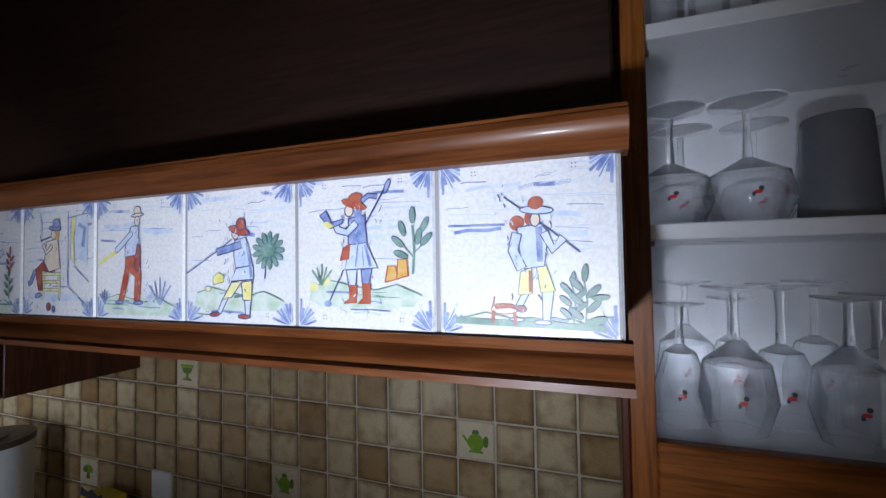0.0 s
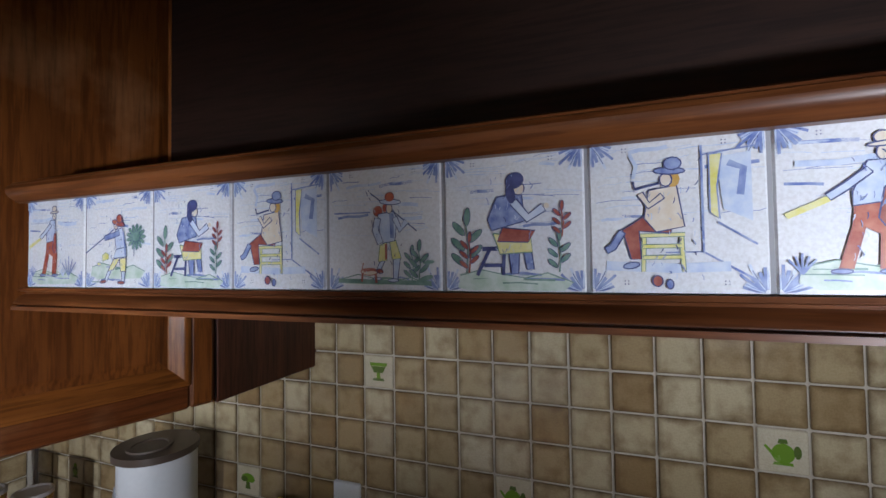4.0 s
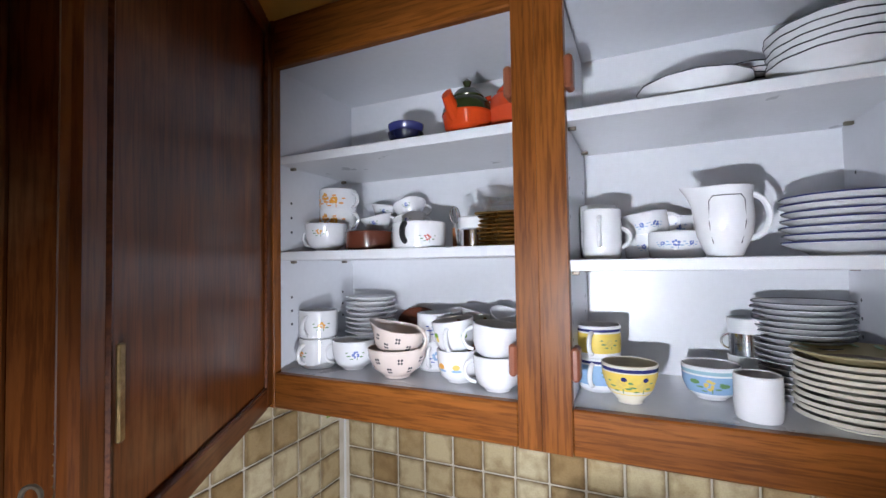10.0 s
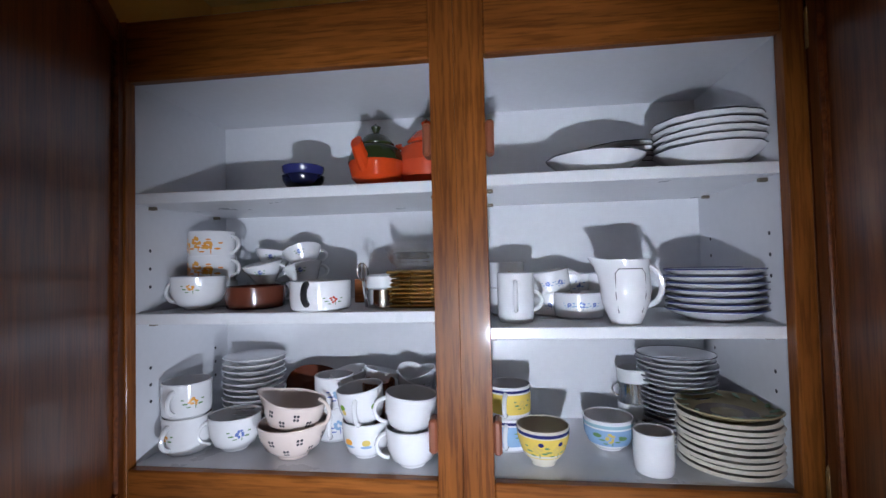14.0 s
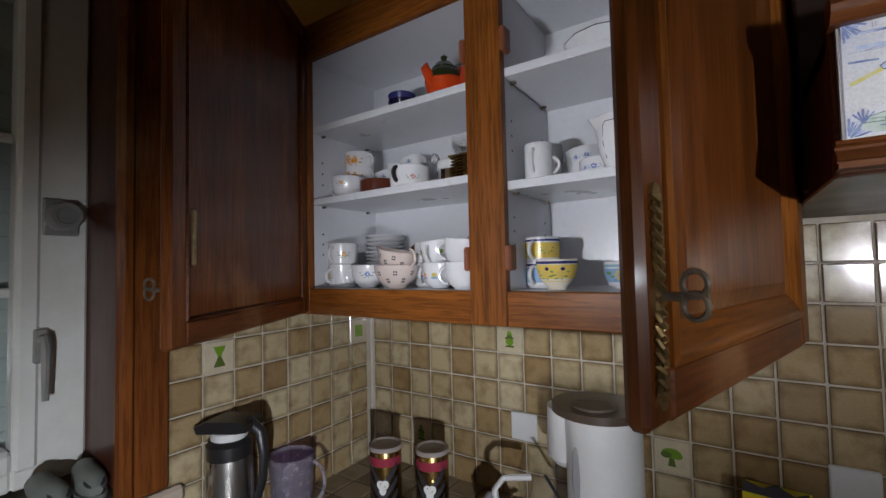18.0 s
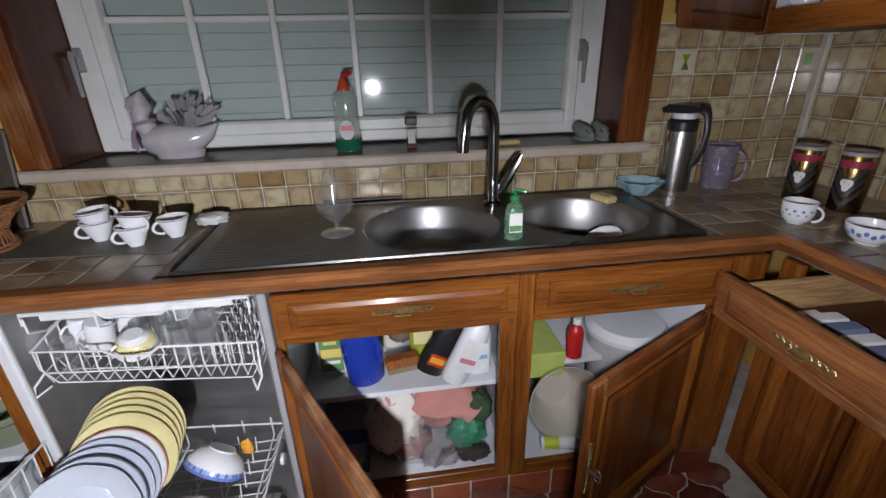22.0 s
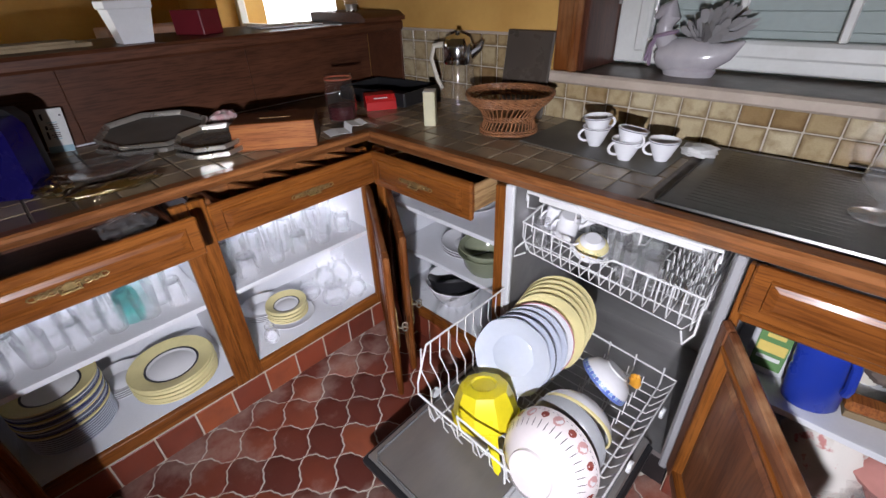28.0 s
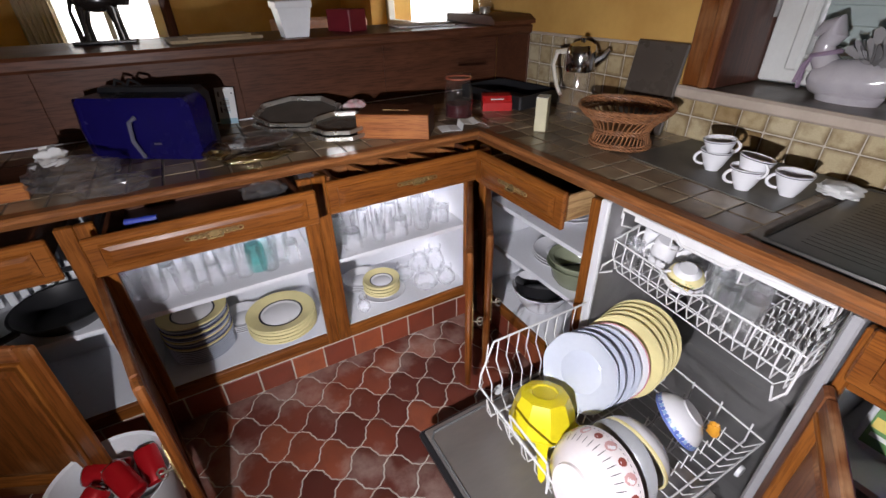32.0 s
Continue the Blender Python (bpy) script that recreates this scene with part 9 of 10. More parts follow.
crumple("paper_pile", "loose white papers on the far table", "papers", 1.02, -5.08, 0.9605, 0.12, 0.1, 0.035, paper, 61)
single("tissue_box", Geo().box(-0.06, 0.06, -0.05, 0.05, 0, 0.08, 0.003), solid("teal_box", (0.02, 0.16, 0.16), 0.5), "teal cardboard box on the far table", "box", pose(0.95, -5.2, 0.9605))
single("desk", Geo().box(-0.35, 0.35, -0.2, 0.2, 0, 1.2, 0.01), plain("pink_brown_board", (0.55, 0.33, 0.24), (0.45, 0.26, 0.18), 4, 0.6), "low pinkish cabinet by the bright window", "cabinet", pose(0.45, -5.85, 0, 0, 0, 0))
crumple("plastic_bag", "crumpled transparent wrapper on the floor tiles", "bag", 0.66, -1.62, 0.001, 0.06, 0.13, 0.03, film, 71, 16)
single("cable", Geo().tube([(0.72, -1.42, 0.01), (0.66, -1.40, 0.05), (0.64, -1.36, 0.06), (0.66, -1.31, 0.05), (0.72, -1.30, 0.012), (0.78, -1.28, 0.008)], 0.004, 6), white_pl, "white cable lying on the floor", "cable")
crumple("paper_scrap", "small white paper scrap on the floor", "paper", 0.70, -1.92, 0.001, 0.018, 0.03, 0.014, paper, 72, 8)
crumple("plastic_bag", "crumpled clear plastic bag among the cloths", "bag", 0.50, -1.56, 0.1665, 0.07, 0.10, 0.10, film, 81, 18)
crumple("plastic_bag", "crinkled pinkish transparent bag on the floor", "bag", 0.62, -1.40, 0.001, 0.07, 0.14, 0.05, film, 82, 18)


# ---- painted tiles of the hood ----
fz_white = pieces("white_glaze", [(0.0, (0.68, 0.69, 0.72)), (1.0, (0.73, 0.74, 0.765))], rough=0.42, edge=(0.55, 0.59, 0.71), cloud=14, amount=0.5, bumps=0.12, coat=0.02)


def wash(name, c, c2):
    """Thin uneven glaze paint, from a full to a watery tone."""
    return plain(name, c, c2, 95, 0.4, bumps=0.02, spread=(0.34, 0.62))


fz_cols = [wash("paint_blue", (0.11, 0.16, 0.42), (0.36, 0.43, 0.63)), wash("paint_pale_blue", (0.42, 0.51, 0.71), (0.64, 0.69, 0.77)), wash("paint_red_brown", (0.22, 0.04, 0.035), (0.42, 0.14, 0.10)), wash("paint_yellow", (0.66, 0.61, 0.14), (0.73, 0.71, 0.48)),
           wash("paint_green", (0.08, 0.18, 0.15), (0.26, 0.38, 0.33)), wash("paint_ink", (0.03, 0.035, 0.12), (0.09, 0.11, 0.28)), wash("paint_ochre", (0.64, 0.54, 0.42), (0.70, 0.66, 0.60)), wash("paint_orange", (0.32, 0.05, 0.028), (0.47, 0.17, 0.10)), wash("paint_pale_green", (0.40, 0.52, 0.42), (0.64, 0.69, 0.67)),
           wash("paint_gold", (0.55, 0.30, 0.05), (0.66, 0.48, 0.20))]
BL, PB, RB_, YE, GR, IN, OC, OR, PG, GO = range(10)


class Ribbon(list):
    """A brush stroke: one side of it there, the other side back."""


def stroke(pts, w):
    """A brush stroke as a thin polygon."""
    a, b = [], []
    for i, (x, y) in enumerate(pts):
        x0, y0 = pts[max(i - 1, 0)]
        x1, y1 = pts[min(i + 1, len(pts) - 1)]
        d = math.hypot(x1 - x0, y1 - y0) or 1
        nx_, ny_ = -(y1 - y0) / d * w, (x1 - x0) / d * w
        a.append((x + nx_, y + ny_))
        b.append((x - nx_, y - ny_))
    return Ribbon(a + b[::-1])


def backdrop_of(seed):
    """Leaf fans in the corners and streaks of pale blue sky."""
    r = random.Random(seed)
    out = []
    for k in range(34):
        x, y, l = r.uniform(-0.47, 0.25), r.uniform(-0.05, 0.46), r.uniform(0.08, 0.34)
        wide = k % 7 == 0
        d = r.uniform(-0.012, 0.012)
        out.append((PB if k % 4 else BL, stroke([(x, y), (x + l * 0.3, y + d + 0.004), (x + l * 0.7, y + d), (x + l, y + 2 * d)], r.uniform(0.008, 0.014) if wide else r.uniform(0.0012, 0.003))))
    for sx in (-1, 1):
        for sy in (-1, 1):
            for k in range(8):
                t = radians(6 + 11.2 * k)
                l = 0.185 + 0.02 * math.sin(k * 2.4 + seed) - 0.03 * abs(k - 3.5) / 3.5
                p = [(sx * (0.492 - q * l * math.cos(t + 0.16 * q)), sy * (0.492 - q * l * math.sin(t + 0.16 * q))) for q in (0.15, 0.5, 0.8, 1.0)]
                out.append((PB if k % 3 == 1 else BL, stroke(p[:3], 0.0105) if k % 2 else stroke(p, 0.0085)))
                out.append((IN if k % 4 == 0 else BL, stroke([p[0], p[1], p[2]], 0.0022)))
            for k in range(4):
                cx, cy = sx * (0.27 + 0.02 * (k % 2)), sy * (0.42 + 0.02 * (k // 2))
                out.append((IN, ell(cx, cy, 0.0042, 0.0042, 6)))
    return out


def inked(c, poly, line=IN, w=0.0046):
    return [(c, poly), (line, stroke(list(poly) + [poly[0]], w))]


def blob(c, x, y, rx, ry, tilt=0, line=IN, w=0.0042):
    return inked(c, ell(x, y, rx, ry, 12, tilt=tilt), line, w)


def hill(y0, seed=1):
    r = random.Random(seed)
    out = [(PG, [(-0.40, y0 - 0.10), (-0.30, y0 - 0.14), (0.36, y0 - 0.13), (0.42, y0 - 0.06), (0.25, y0 + 0.005), (0.1, y0 - 0.03), (-0.08, y0), (-0.22, y0 + 0.03), (-0.38, y0 - 0.01)])]
    for k in range(11):
        x, y, l = r.uniform(-0.4, 0.1), r.uniform(-0.44, y0), r.uniform(0.08, 0.3)
        out.append(((GR, PG, BL, PG)[k % 4], stroke([(x, y), (x + l / 2, y + r.uniform(-0.01, 0.012)), (x + l, y - 0.006)], r.uniform(0.002, 0.011))))
    return out + [(GR, stroke([(-0.38, y0 - 0.01), (-0.22, y0 + 0.03), (-0.08, y0), (0.1, y0 - 0.03), (0.25, y0 + 0.005), (0.42, y0 - 0.06)], 0.004))]


def sprig(x, y, s, c):
    out = [(c, stroke([(x, y), (x + 0.012, y + 0.1 * s), (x - 0.004, y + 0.2 * s)], 0.005))]
    for d, h in ((-1, 0.05), (1, 0.08), (-1, 0.11), (1, 0.14), (-0.9, 0.17), (0.1, 0.215)):
        out += blob(c, x + d * 0.035 * s, y + h * s, 0.036 * s, 0.013 * s, 90 - d * 48, IN, 0.0022)
    return out


def grass(x, y, s, c):
    return [(c, stroke([(x, y), (x + 0.03 * k * s, y + 0.08 * s), (x + 0.055 * k * s, y + (0.2 - 0.03 * abs(k)) * s)], 0.006)) for k in (-2, -1, 0, 1, 2)]


def bush(x, y, r):
    out = [(IN, stroke([(x - 0.02, y), (x - 0.03, y - r * 1.5)], 0.005)), (GR, ell(x, y, r * 0.6, r * 0.55, 12))]
    for k in range(13):
        a = 2 * math.pi * k / 13
        out += blob(GR, x + r * 0.75 * math.cos(a), y + r * 0.7 * math.sin(a), r * 0.34, r * 0.15, math.degrees(a), IN, 0.002)
    return out


def tile_orange():
    o = backdrop_of(1) + hill(-0.33, 1) + [(PB, stroke([(-0.40, 0.26), (-0.2, 0.25), (-0.02, 0.27)], 0.018)), (PB, stroke([(0.06, 0.22), (0.2, 0.19), (0.38, 0.20)], 0.02)), (YE, [(-0.24, 0.07), (-0.22, 0.04), (-0.44, -0.06), (-0.46, -0.03)])]
    o += inked(OR, [(-0.13, 0.02), (0.0, 0.02), (0.05, -0.14), (0.03, -0.35), (-0.03, -0.35), (-0.02, -0.16), (-0.09, -0.12), (-0.15, -0.35), (-0.21, -0.35), (-0.14, -0.1)], RB_)
    o += inked(PB, [(-0.07, 0.25), (0.02, 0.25), (0.01, 0.02), (-0.14, 0.0), (-0.14, 0.08)]) + inked(PB, stroke([(-0.06, 0.2), (-0.17, 0.11), (-0.25, 0.055)], 0.022))
    o += inked(RB_, [(-0.0, 0.10), (0.035, 0.10), (0.04, -0.09), (0.0, -0.12), (-0.03, -0.07)], IN) + blob(OC, 0.0, 0.29, 0.03, 0.042) + blob(OC, 0.0, 0.375, 0.04, 0.035, 0, IN) + blob(OC, 0.005, 0.338, 0.075, 0.014, 4, IN)
    o += blob(BL, -0.20, -0.365, 0.05, 0.014) + blob(BL, 0.02, -0.365, 0.055, 0.014) + grass(0.26, -0.38, 1.1, BL) + grass(-0.38, -0.38, 0.6, BL) + grass(0.16, -0.38, 0.5, PB)
    return o


def tile_gun():
    o = backdrop_of(2) + hill(-0.27, 2) + inked(YE, [(-0.22, -0.22), (-0.12, -0.20), (-0.12, -0.15), (-0.17, -0.13), (-0.22, -0.16)], GR, 0.003) + blob(YE, -0.27, -0.25, 0.03, 0.02, 0, BL) + bush(0.29, 0.02, 0.13)
    o += inked(YE, [(-0.04, -0.2), (0.05, -0.2), (-0.04, -0.31), (-0.13, -0.33)]) + inked(YE, [(0.05, -0.2), (0.145, -0.19), (0.145, -0.33), (0.065, -0.33)])
    o += inked(PB, [(-0.13, -0.33), (-0.07, -0.31), (-0.14, -0.43), (-0.18, -0.43)]) + inked(PB, [(0.08, -0.33), (0.14, -0.33), (0.125, -0.44), (0.09, -0.44)]) + blob(RB_, -0.20, -0.435, 0.05, 0.016, 6, IN) + blob(RB_, 0.075, -0.445, 0.055, 0.016, 0, IN)
    o += inked(PB, [(-0.01, 0.10), (0.09, 0.12), (0.14, -0.05), (0.16, -0.09), (0.0, -0.10), (-0.02, -0.01)]) + inked(PB, [(0.0, -0.10), (0.16, -0.08), (0.16, -0.18), (-0.045, -0.195)]) + [(BL, stroke([(0.1, 0.08), (0.13, -0.06), (0.14, -0.17)], 0.012))]
    o += [(IN, stroke([(-0.48, -0.13), (-0.2, 0.02), (-0.04, 0.11)], 0.009)), (PB, stroke([(-0.47, -0.12), (-0.2, 0.025), (-0.05, 0.11)], 0.003))] + inked(BL, stroke([(-0.18, 0.02), (-0.07, 0.04), (0.05, 0.07)], 0.026), IN)
    o += blob(OC, -0.005, 0.145, 0.032, 0.038) + blob(OR, 0.03, 0.17, 0.10, 0.03, -14, IN) + blob(OR, 0.045, 0.215, 0.042, 0.045, 0, IN)
    return o


def tile_woman():
    o = backdrop_of(3) + hill(-0.37, 3)
    for a, b in (((-0.16, -0.2), (-0.25, -0.38)), ((-0.05, -0.2), (-0.06, -0.38)), ((-0.2, -0.31), (-0.06, -0.31))):
        o.append((IN, stroke([a, b], 0.013)))
    o += [(IN, stroke([(-0.21, -0.19), (-0.02, -0.19)], 0.016))] + inked(BL, [(-0.02, -0.2), (0.06, -0.2), (0.05, -0.37), (0.0, -0.37)], IN) + inked(BL, [(0.08, -0.18), (0.14, -0.18), (0.16, -0.34), (0.11, -0.34)], IN)
    o += inked(YE, [(-0.13, -0.08), (0.14, -0.12), (0.15, -0.22), (-0.08, -0.23)], GR) + inked(RB_, [(-0.06, -0.04), (0.17, -0.07), (0.12, -0.15), (-0.1, -0.14)], IN) + inked(BL, [(-0.10, 0.18), (0.08, 0.2), (0.10, 0.0), (-0.14, -0.06), (-0.17, 0.02)], IN)
    o += inked(PB, stroke([(0.02, 0.14), (0.12, 0.02), (0.23, 0.09)], 0.03)) + [(OC, ell(0.25, 0.10, 0.02, 0.02, 8))] + blob(OC, 0.06, 0.23, 0.04, 0.045) + blob(IN, 0.03, 0.29, 0.065, 0.055, 20) + blob(IN, 0.0, 0.2, 0.03, 0.07, 10)
    return o + sprig(-0.33, -0.36, 1.9, GR) + sprig(-0.31, -0.36, 1.2, RB_) + sprig(0.33, -0.36, 1.2, GR) + sprig(0.35, -0.12, 1.0, RB_)


def tile_chair():
    o = backdrop_of(4) + [(PB, [(0.24, 0.34), (0.42, 0.36), (0.42, -0.06), (0.27, 0.02)]), (BL, stroke([(0.30, 0.3), (0.38, 0.26), (0.36, 0.1)], 0.02)), (BL, stroke([(0.16, 0.42), (0.16, -0.24), (0.44, -0.42)], 0.007)), (BL, stroke([(0.16, 0.36), (0.44, 0.39)], 0.005)), (BL, stroke([(0.24, -0.06), (0.44, -0.2)], 0.006)), (BL, stroke([(0.16, -0.24), (-0.05, -0.24)], 0.004))]
    o += inked(YE, [(0.20, 0.36), (0.27, 0.36), (0.24, 0.16), (0.25, -0.04), (0.2, 0.0)], BL) + [(PB, stroke([(-0.4, -0.32), (0.0, -0.34), (0.3, -0.33)], 0.03))]
    for a, b in (((-0.17, -0.12), (-0.18, -0.36)), ((0.04, -0.12), (0.05, -0.36)), ((-0.18, -0.2), (0.04, -0.2)), ((-0.18, -0.27), (0.04, -0.27)), ((-0.2, -0.13), (0.06, -0.13))):
        o += inked(YE, stroke([a, b], 0.012), GR, 0.0025)
    o += inked(RB_, [(0.0, -0.06), (-0.16, 0.0), (-0.3, -0.09), (-0.25, -0.28), (-0.19, -0.28), (-0.2, -0.1), (-0.02, -0.12)], IN) + inked(BL, stroke([(-0.3, -0.1), (-0.36, -0.2), (-0.40, -0.22)], 0.022), IN) + blob(BL, -0.25, -0.32, 0.05, 0.02, 10, IN)
    o += inked(OC, [(-0.14, 0.16), (0.02, 0.18), (0.06, -0.08), (-0.1, -0.11), (-0.17, -0.02)], IN) + inked(OC, stroke([(-0.06, 0.12), (-0.14, 0.06), (-0.19, 0.14)], 0.02)) + [(GO, ell(0.0, 0.22, 0.04, 0.05, 10))] + blob(OC, -0.04, 0.22, 0.035, 0.042) + blob(BL, -0.02, 0.275, 0.09, 0.022, -4, IN) + blob(BL, 0.0, 0.32, 0.05, 0.04, 0, IN)
    o += [(IN, stroke([(-0.08, 0.20), (-0.22, 0.17), (-0.23, 0.22)], 0.008)), (PB, stroke([(-0.23, 0.24), (-0.21, 0.32), (-0.25, 0.40)], 0.012))] + blob(RB_, -0.10, -0.42, 0.03, 0.035, 0, IN) + blob(BL, -0.03, -0.44, 0.02, 0.03)
    return o


def tile_hat():
    o = backdrop_of(5) + hill(-0.40, 5)[1:] + [(GR, stroke([(-0.4, -0.42), (0.0, -0.43), (0.42, -0.44)], 0.018)), (BL, stroke([(-0.44, 0.13), (-0.2, 0.125), (-0.1, 0.125)], 0.006))]
    back = len(o)
    o += [(IN, stroke([(-0.14, 0.46), (0.1, 0.28), (0.38, 0.06)], 0.006))] + blob(OR, -0.05, 0.27, 0.05, 0.05, 0, RB_)
    o += inked(PB, [(-0.03, -0.23), (0.03, -0.22), (-0.02, -0.31), (-0.07, -0.31)]) + inked(PB, [(0.12, -0.2), (0.2, -0.2), (0.17, -0.40), (0.12, -0.40)]) + blob(PB, 0.12, -0.415, 0.06, 0.016) + blob(PB, -0.06, -0.40, 0.05, 0.014)
    o += inked(YE, [(-0.03, -0.07), (0.05, -0.04), (0.05, -0.22), (-0.05, -0.23)], GR) + [(RB_, stroke([(0.04, -0.06), (0.04, -0.21)], 0.012))] + inked(YE, [(0.08, -0.02), (0.15, -0.02), (0.21, -0.2), (0.11, -0.21)], GR)
    o += inked(PB, [(-0.05, 0.24), (0.12, 0.26), (0.17, 0.2), (0.14, -0.03), (0.0, -0.05), (-0.03, 0.05)]) + [(BL, [(0.08, 0.24), (0.13, 0.24), (0.13, 0.0), (0.09, 0.0)])] + inked(PB, stroke([(-0.05, 0.2), (-0.08, 0.08), (-0.02, -0.05)], 0.036)) + inked(PB, stroke([(0.14, 0.2), (0.2, 0.08), (0.27, 0.16)], 0.03))
    o += [(OR, ell(0.03, 0.30, 0.025, 0.045, 10))] + blob(OC, 0.08, 0.29, 0.035, 0.048) + blob(PB, 0.09, 0.355, 0.12, 0.028, -4) + blob(OR, 0.085, 0.405, 0.05, 0.042, 0, RB_)
    o += blob(OC, -0.15, -0.33, 0.10, 0.035, 0, RB_) + [(RB_, stroke([(-0.22, -0.32), (-0.12, -0.31), (-0.06, -0.32)], 0.012)), (RB_, stroke([(-0.23, -0.34), (-0.24, -0.43)], 0.012)), (RB_, stroke([(-0.08, -0.35), (-0.07, -0.44)], 0.013)), (RB_, stroke([(-0.24, -0.32), (-0.22, -0.24)], 0.005))] + blob(RB_, -0.03, -0.325, 0.04, 0.022, -10, IN)
    o = o[:back] + [(c, type(p)((0.03 + 0.78 * (u - 0.03), -0.43 + 0.8 * (w + 0.43)) for u, w in p)) for c, p in o[back:]]
    return o + sprig(0.26, -0.42, 1.1, GR) + sprig(0.32, -0.43, 1.3, GR) + [(GR, ell(0.38, -0.40, 0.06, 0.02, 8, tilt=15)), (GR, ell(0.40, -0.28, 0.05, 0.016, 8, tilt=5))]


def tile_blue():
    o = backdrop_of(6) + hill(-0.22, 6) + [(YE, ell(-0.27, -0.19, 0.04, 0.035, 8)), (YE, ell(-0.36, -0.23, 0.035, 0.03, 8))] + grass(-0.3, -0.22, 0.7, GR)
    o += inked(GO, [(0.17, -0.2), (0.26, -0.18), (0.24, -0.10), (0.19, -0.10)], OR) + inked(GO, [(0.25, -0.18), (0.33, -0.16), (0.32, -0.06), (0.26, -0.06)], OR)
    o += [(GR, stroke([(0.36, -0.15), (0.37, 0.0), (0.36, 0.15)], 0.008)), (GR, stroke([(0.37, -0.05), (0.29, 0.03)], 0.005)), (GR, stroke([(0.37, -0.02), (0.45, 0.05)], 0.005))]
    for x, y, d in ((0.36, 0.21, 90), (0.29, 0.13, 110), (0.44, 0.15, 62), (0.26, 0.05, 140), (0.45, 0.06, 45), (0.28, -0.03, 160), (0.4, 0.08, 80)):
        o += blob(GR, x, y, 0.052, 0.02, d, IN, 0.002)
    o += [(IN, stroke([(-0.13, -0.12), (-0.24, -0.33)], 0.005)), (BL, ell(-0.25, -0.34, 0.03, 0.022, 8)), (IN, stroke([(0.03, 0.16), (0.18, 0.40)], 0.006))] + blob(BL, 0.19, 0.40, 0.016, 0.05, -25)
    o += inked(PB, [(-0.11, -0.12), (-0.03, -0.12), (-0.04, -0.23), (-0.09, -0.23)]) + inked(BL, [(0.0, -0.12), (0.08, -0.11), (0.055, -0.22), (0.01, -0.22)], IN)
    o += inked(OR, [(-0.085, -0.22), (-0.03, -0.22), (-0.035, -0.33), (-0.13, -0.335), (-0.085, -0.305)], RB_) + inked(OR, [(0.01, -0.21), (0.065, -0.21), (0.065, -0.335), (-0.025, -0.335), (0.015, -0.30)], RB_)
    o += inked(PB, [(-0.08, 0.05), (0.04, 0.05), (0.12, -0.11), (-0.12, -0.12)]) + [(BL, stroke([(-0.02, 0.04), (-0.04, -0.1)], 0.005)), (BL, stroke([(0.03, 0.04), (0.07, -0.1)], 0.01)), (BL, stroke([(0.01, 0.03), (0.02, -0.1)], 0.004))]
    o += inked(BL, [(-0.09, 0.21), (0.03, 0.23), (0.045, 0.05), (-0.09, 0.04)], IN) + inked(PB, stroke([(-0.03, 0.18), (-0.10, 0.12), (-0.17, 0.14), (-0.19, 0.18)], 0.024)) + inked(OR, [(-0.13, 0.02), (-0.08, 0.05), (-0.09, -0.05), (-0.155, -0.06)], RB_)
    o += inked(BL, [(-0.31, 0.24), (-0.26, 0.27), (-0.22, 0.19), (-0.13, 0.21), (-0.14, 0.18), (-0.23, 0.15)], IN) + [(YE, [(-0.29, 0.19), (-0.24, 0.15), (-0.2, 0.165), (-0.25, 0.2)])] + blob(OC, -0.085, 0.26, 0.032, 0.038) + [(BL, ell(-0.02, 0.255, 0.03, 0.05, 10))]
    return o + blob(OR, -0.05, 0.30, 0.095, 0.024, -18, RB_) + blob(OR, -0.035, 0.34, 0.05, 0.032, 0, RB_) + inked(BL, stroke([(0.01, 0.32), (0.06, 0.35), (0.12, 0.34)], 0.015), IN)


designs = {}
for key, fn in (("o", tile_orange), ("g", tile_gun), ("w", tile_woman), ("c", tile_chair), ("h", tile_hat), ("b", tile_blue)):
    g = Geo()
    rs = random.Random(len(designs) + 40)
    marks = []
    for _ in range(46):  # loose brush hatching over figure and ground
        x, y = rs.uniform(-0.16, 0.17), rs.uniform(-0.42, 0.34)
        a, q = rs.uniform(0.9, 2.2), rs.uniform(0.015, 0.05)
        marks.append((rs.choice((BL, BL, IN, PB, PB)), stroke([(x, y), (x + q * 0.5 * math.cos(a) + 0.004, y + q * 0.5 * math.sin(a)), (x + q * math.cos(a), y + q * math.sin(a))], rs.uniform(0.0012, 0.0034))))
    for i, (slot, poly) in enumerate(fn() + marks):
        g.slot(slot)
        q = [(max(-0.49, min(0.49, u)) * HP * 0.97, max(-0.49, min(0.49, w)) * HP * 0.97) for u, w in poly]
        d = -0.0090 - 0.000008 * i
        if isinstance(poly, Ribbon):
            n = len(q) // 2
            for j in range(n - 1):
                g.put([(u, d - 0.0000015 * (j % 2), w) for u, w in (q[j], q[j + 1], q[-2 - j], q[-1 - j])], [(0, 1, 2, 3)])
        else:
            g.put([(u, d, w) for u, w in q], [tuple(range(len(q)))])
    designs[key] = g.mesh("painted_motif", fz_cols, smooth=False)
ft = Geo().box(-HP / 2 + 0.0012, HP / 2 - 0.0012, -0.009, 0.0, -0.0578, 0.0578, 0.0018).mesh("painted_tile", fz_white)
for i, k in enumerate("ogwchwcogbh"):
    o = part("painted_tile", ft, None, hood, "white glazed tile with a blue, green and brown country scene")
    o.matrix_local = pose(HX0 + (i + 0.5) * HP, HY + 0.0095, (HZ0 + HZ1) / 2)
    part("painted_motif", designs[k], None, o)
part("frieze_grout", Geo().box(HX0, HX1, HY + 0.002, HY + 0.0098, HZ0, HZ1), solid("dark_joint", (0.3, 0.3, 0.32), 0.8), hood)


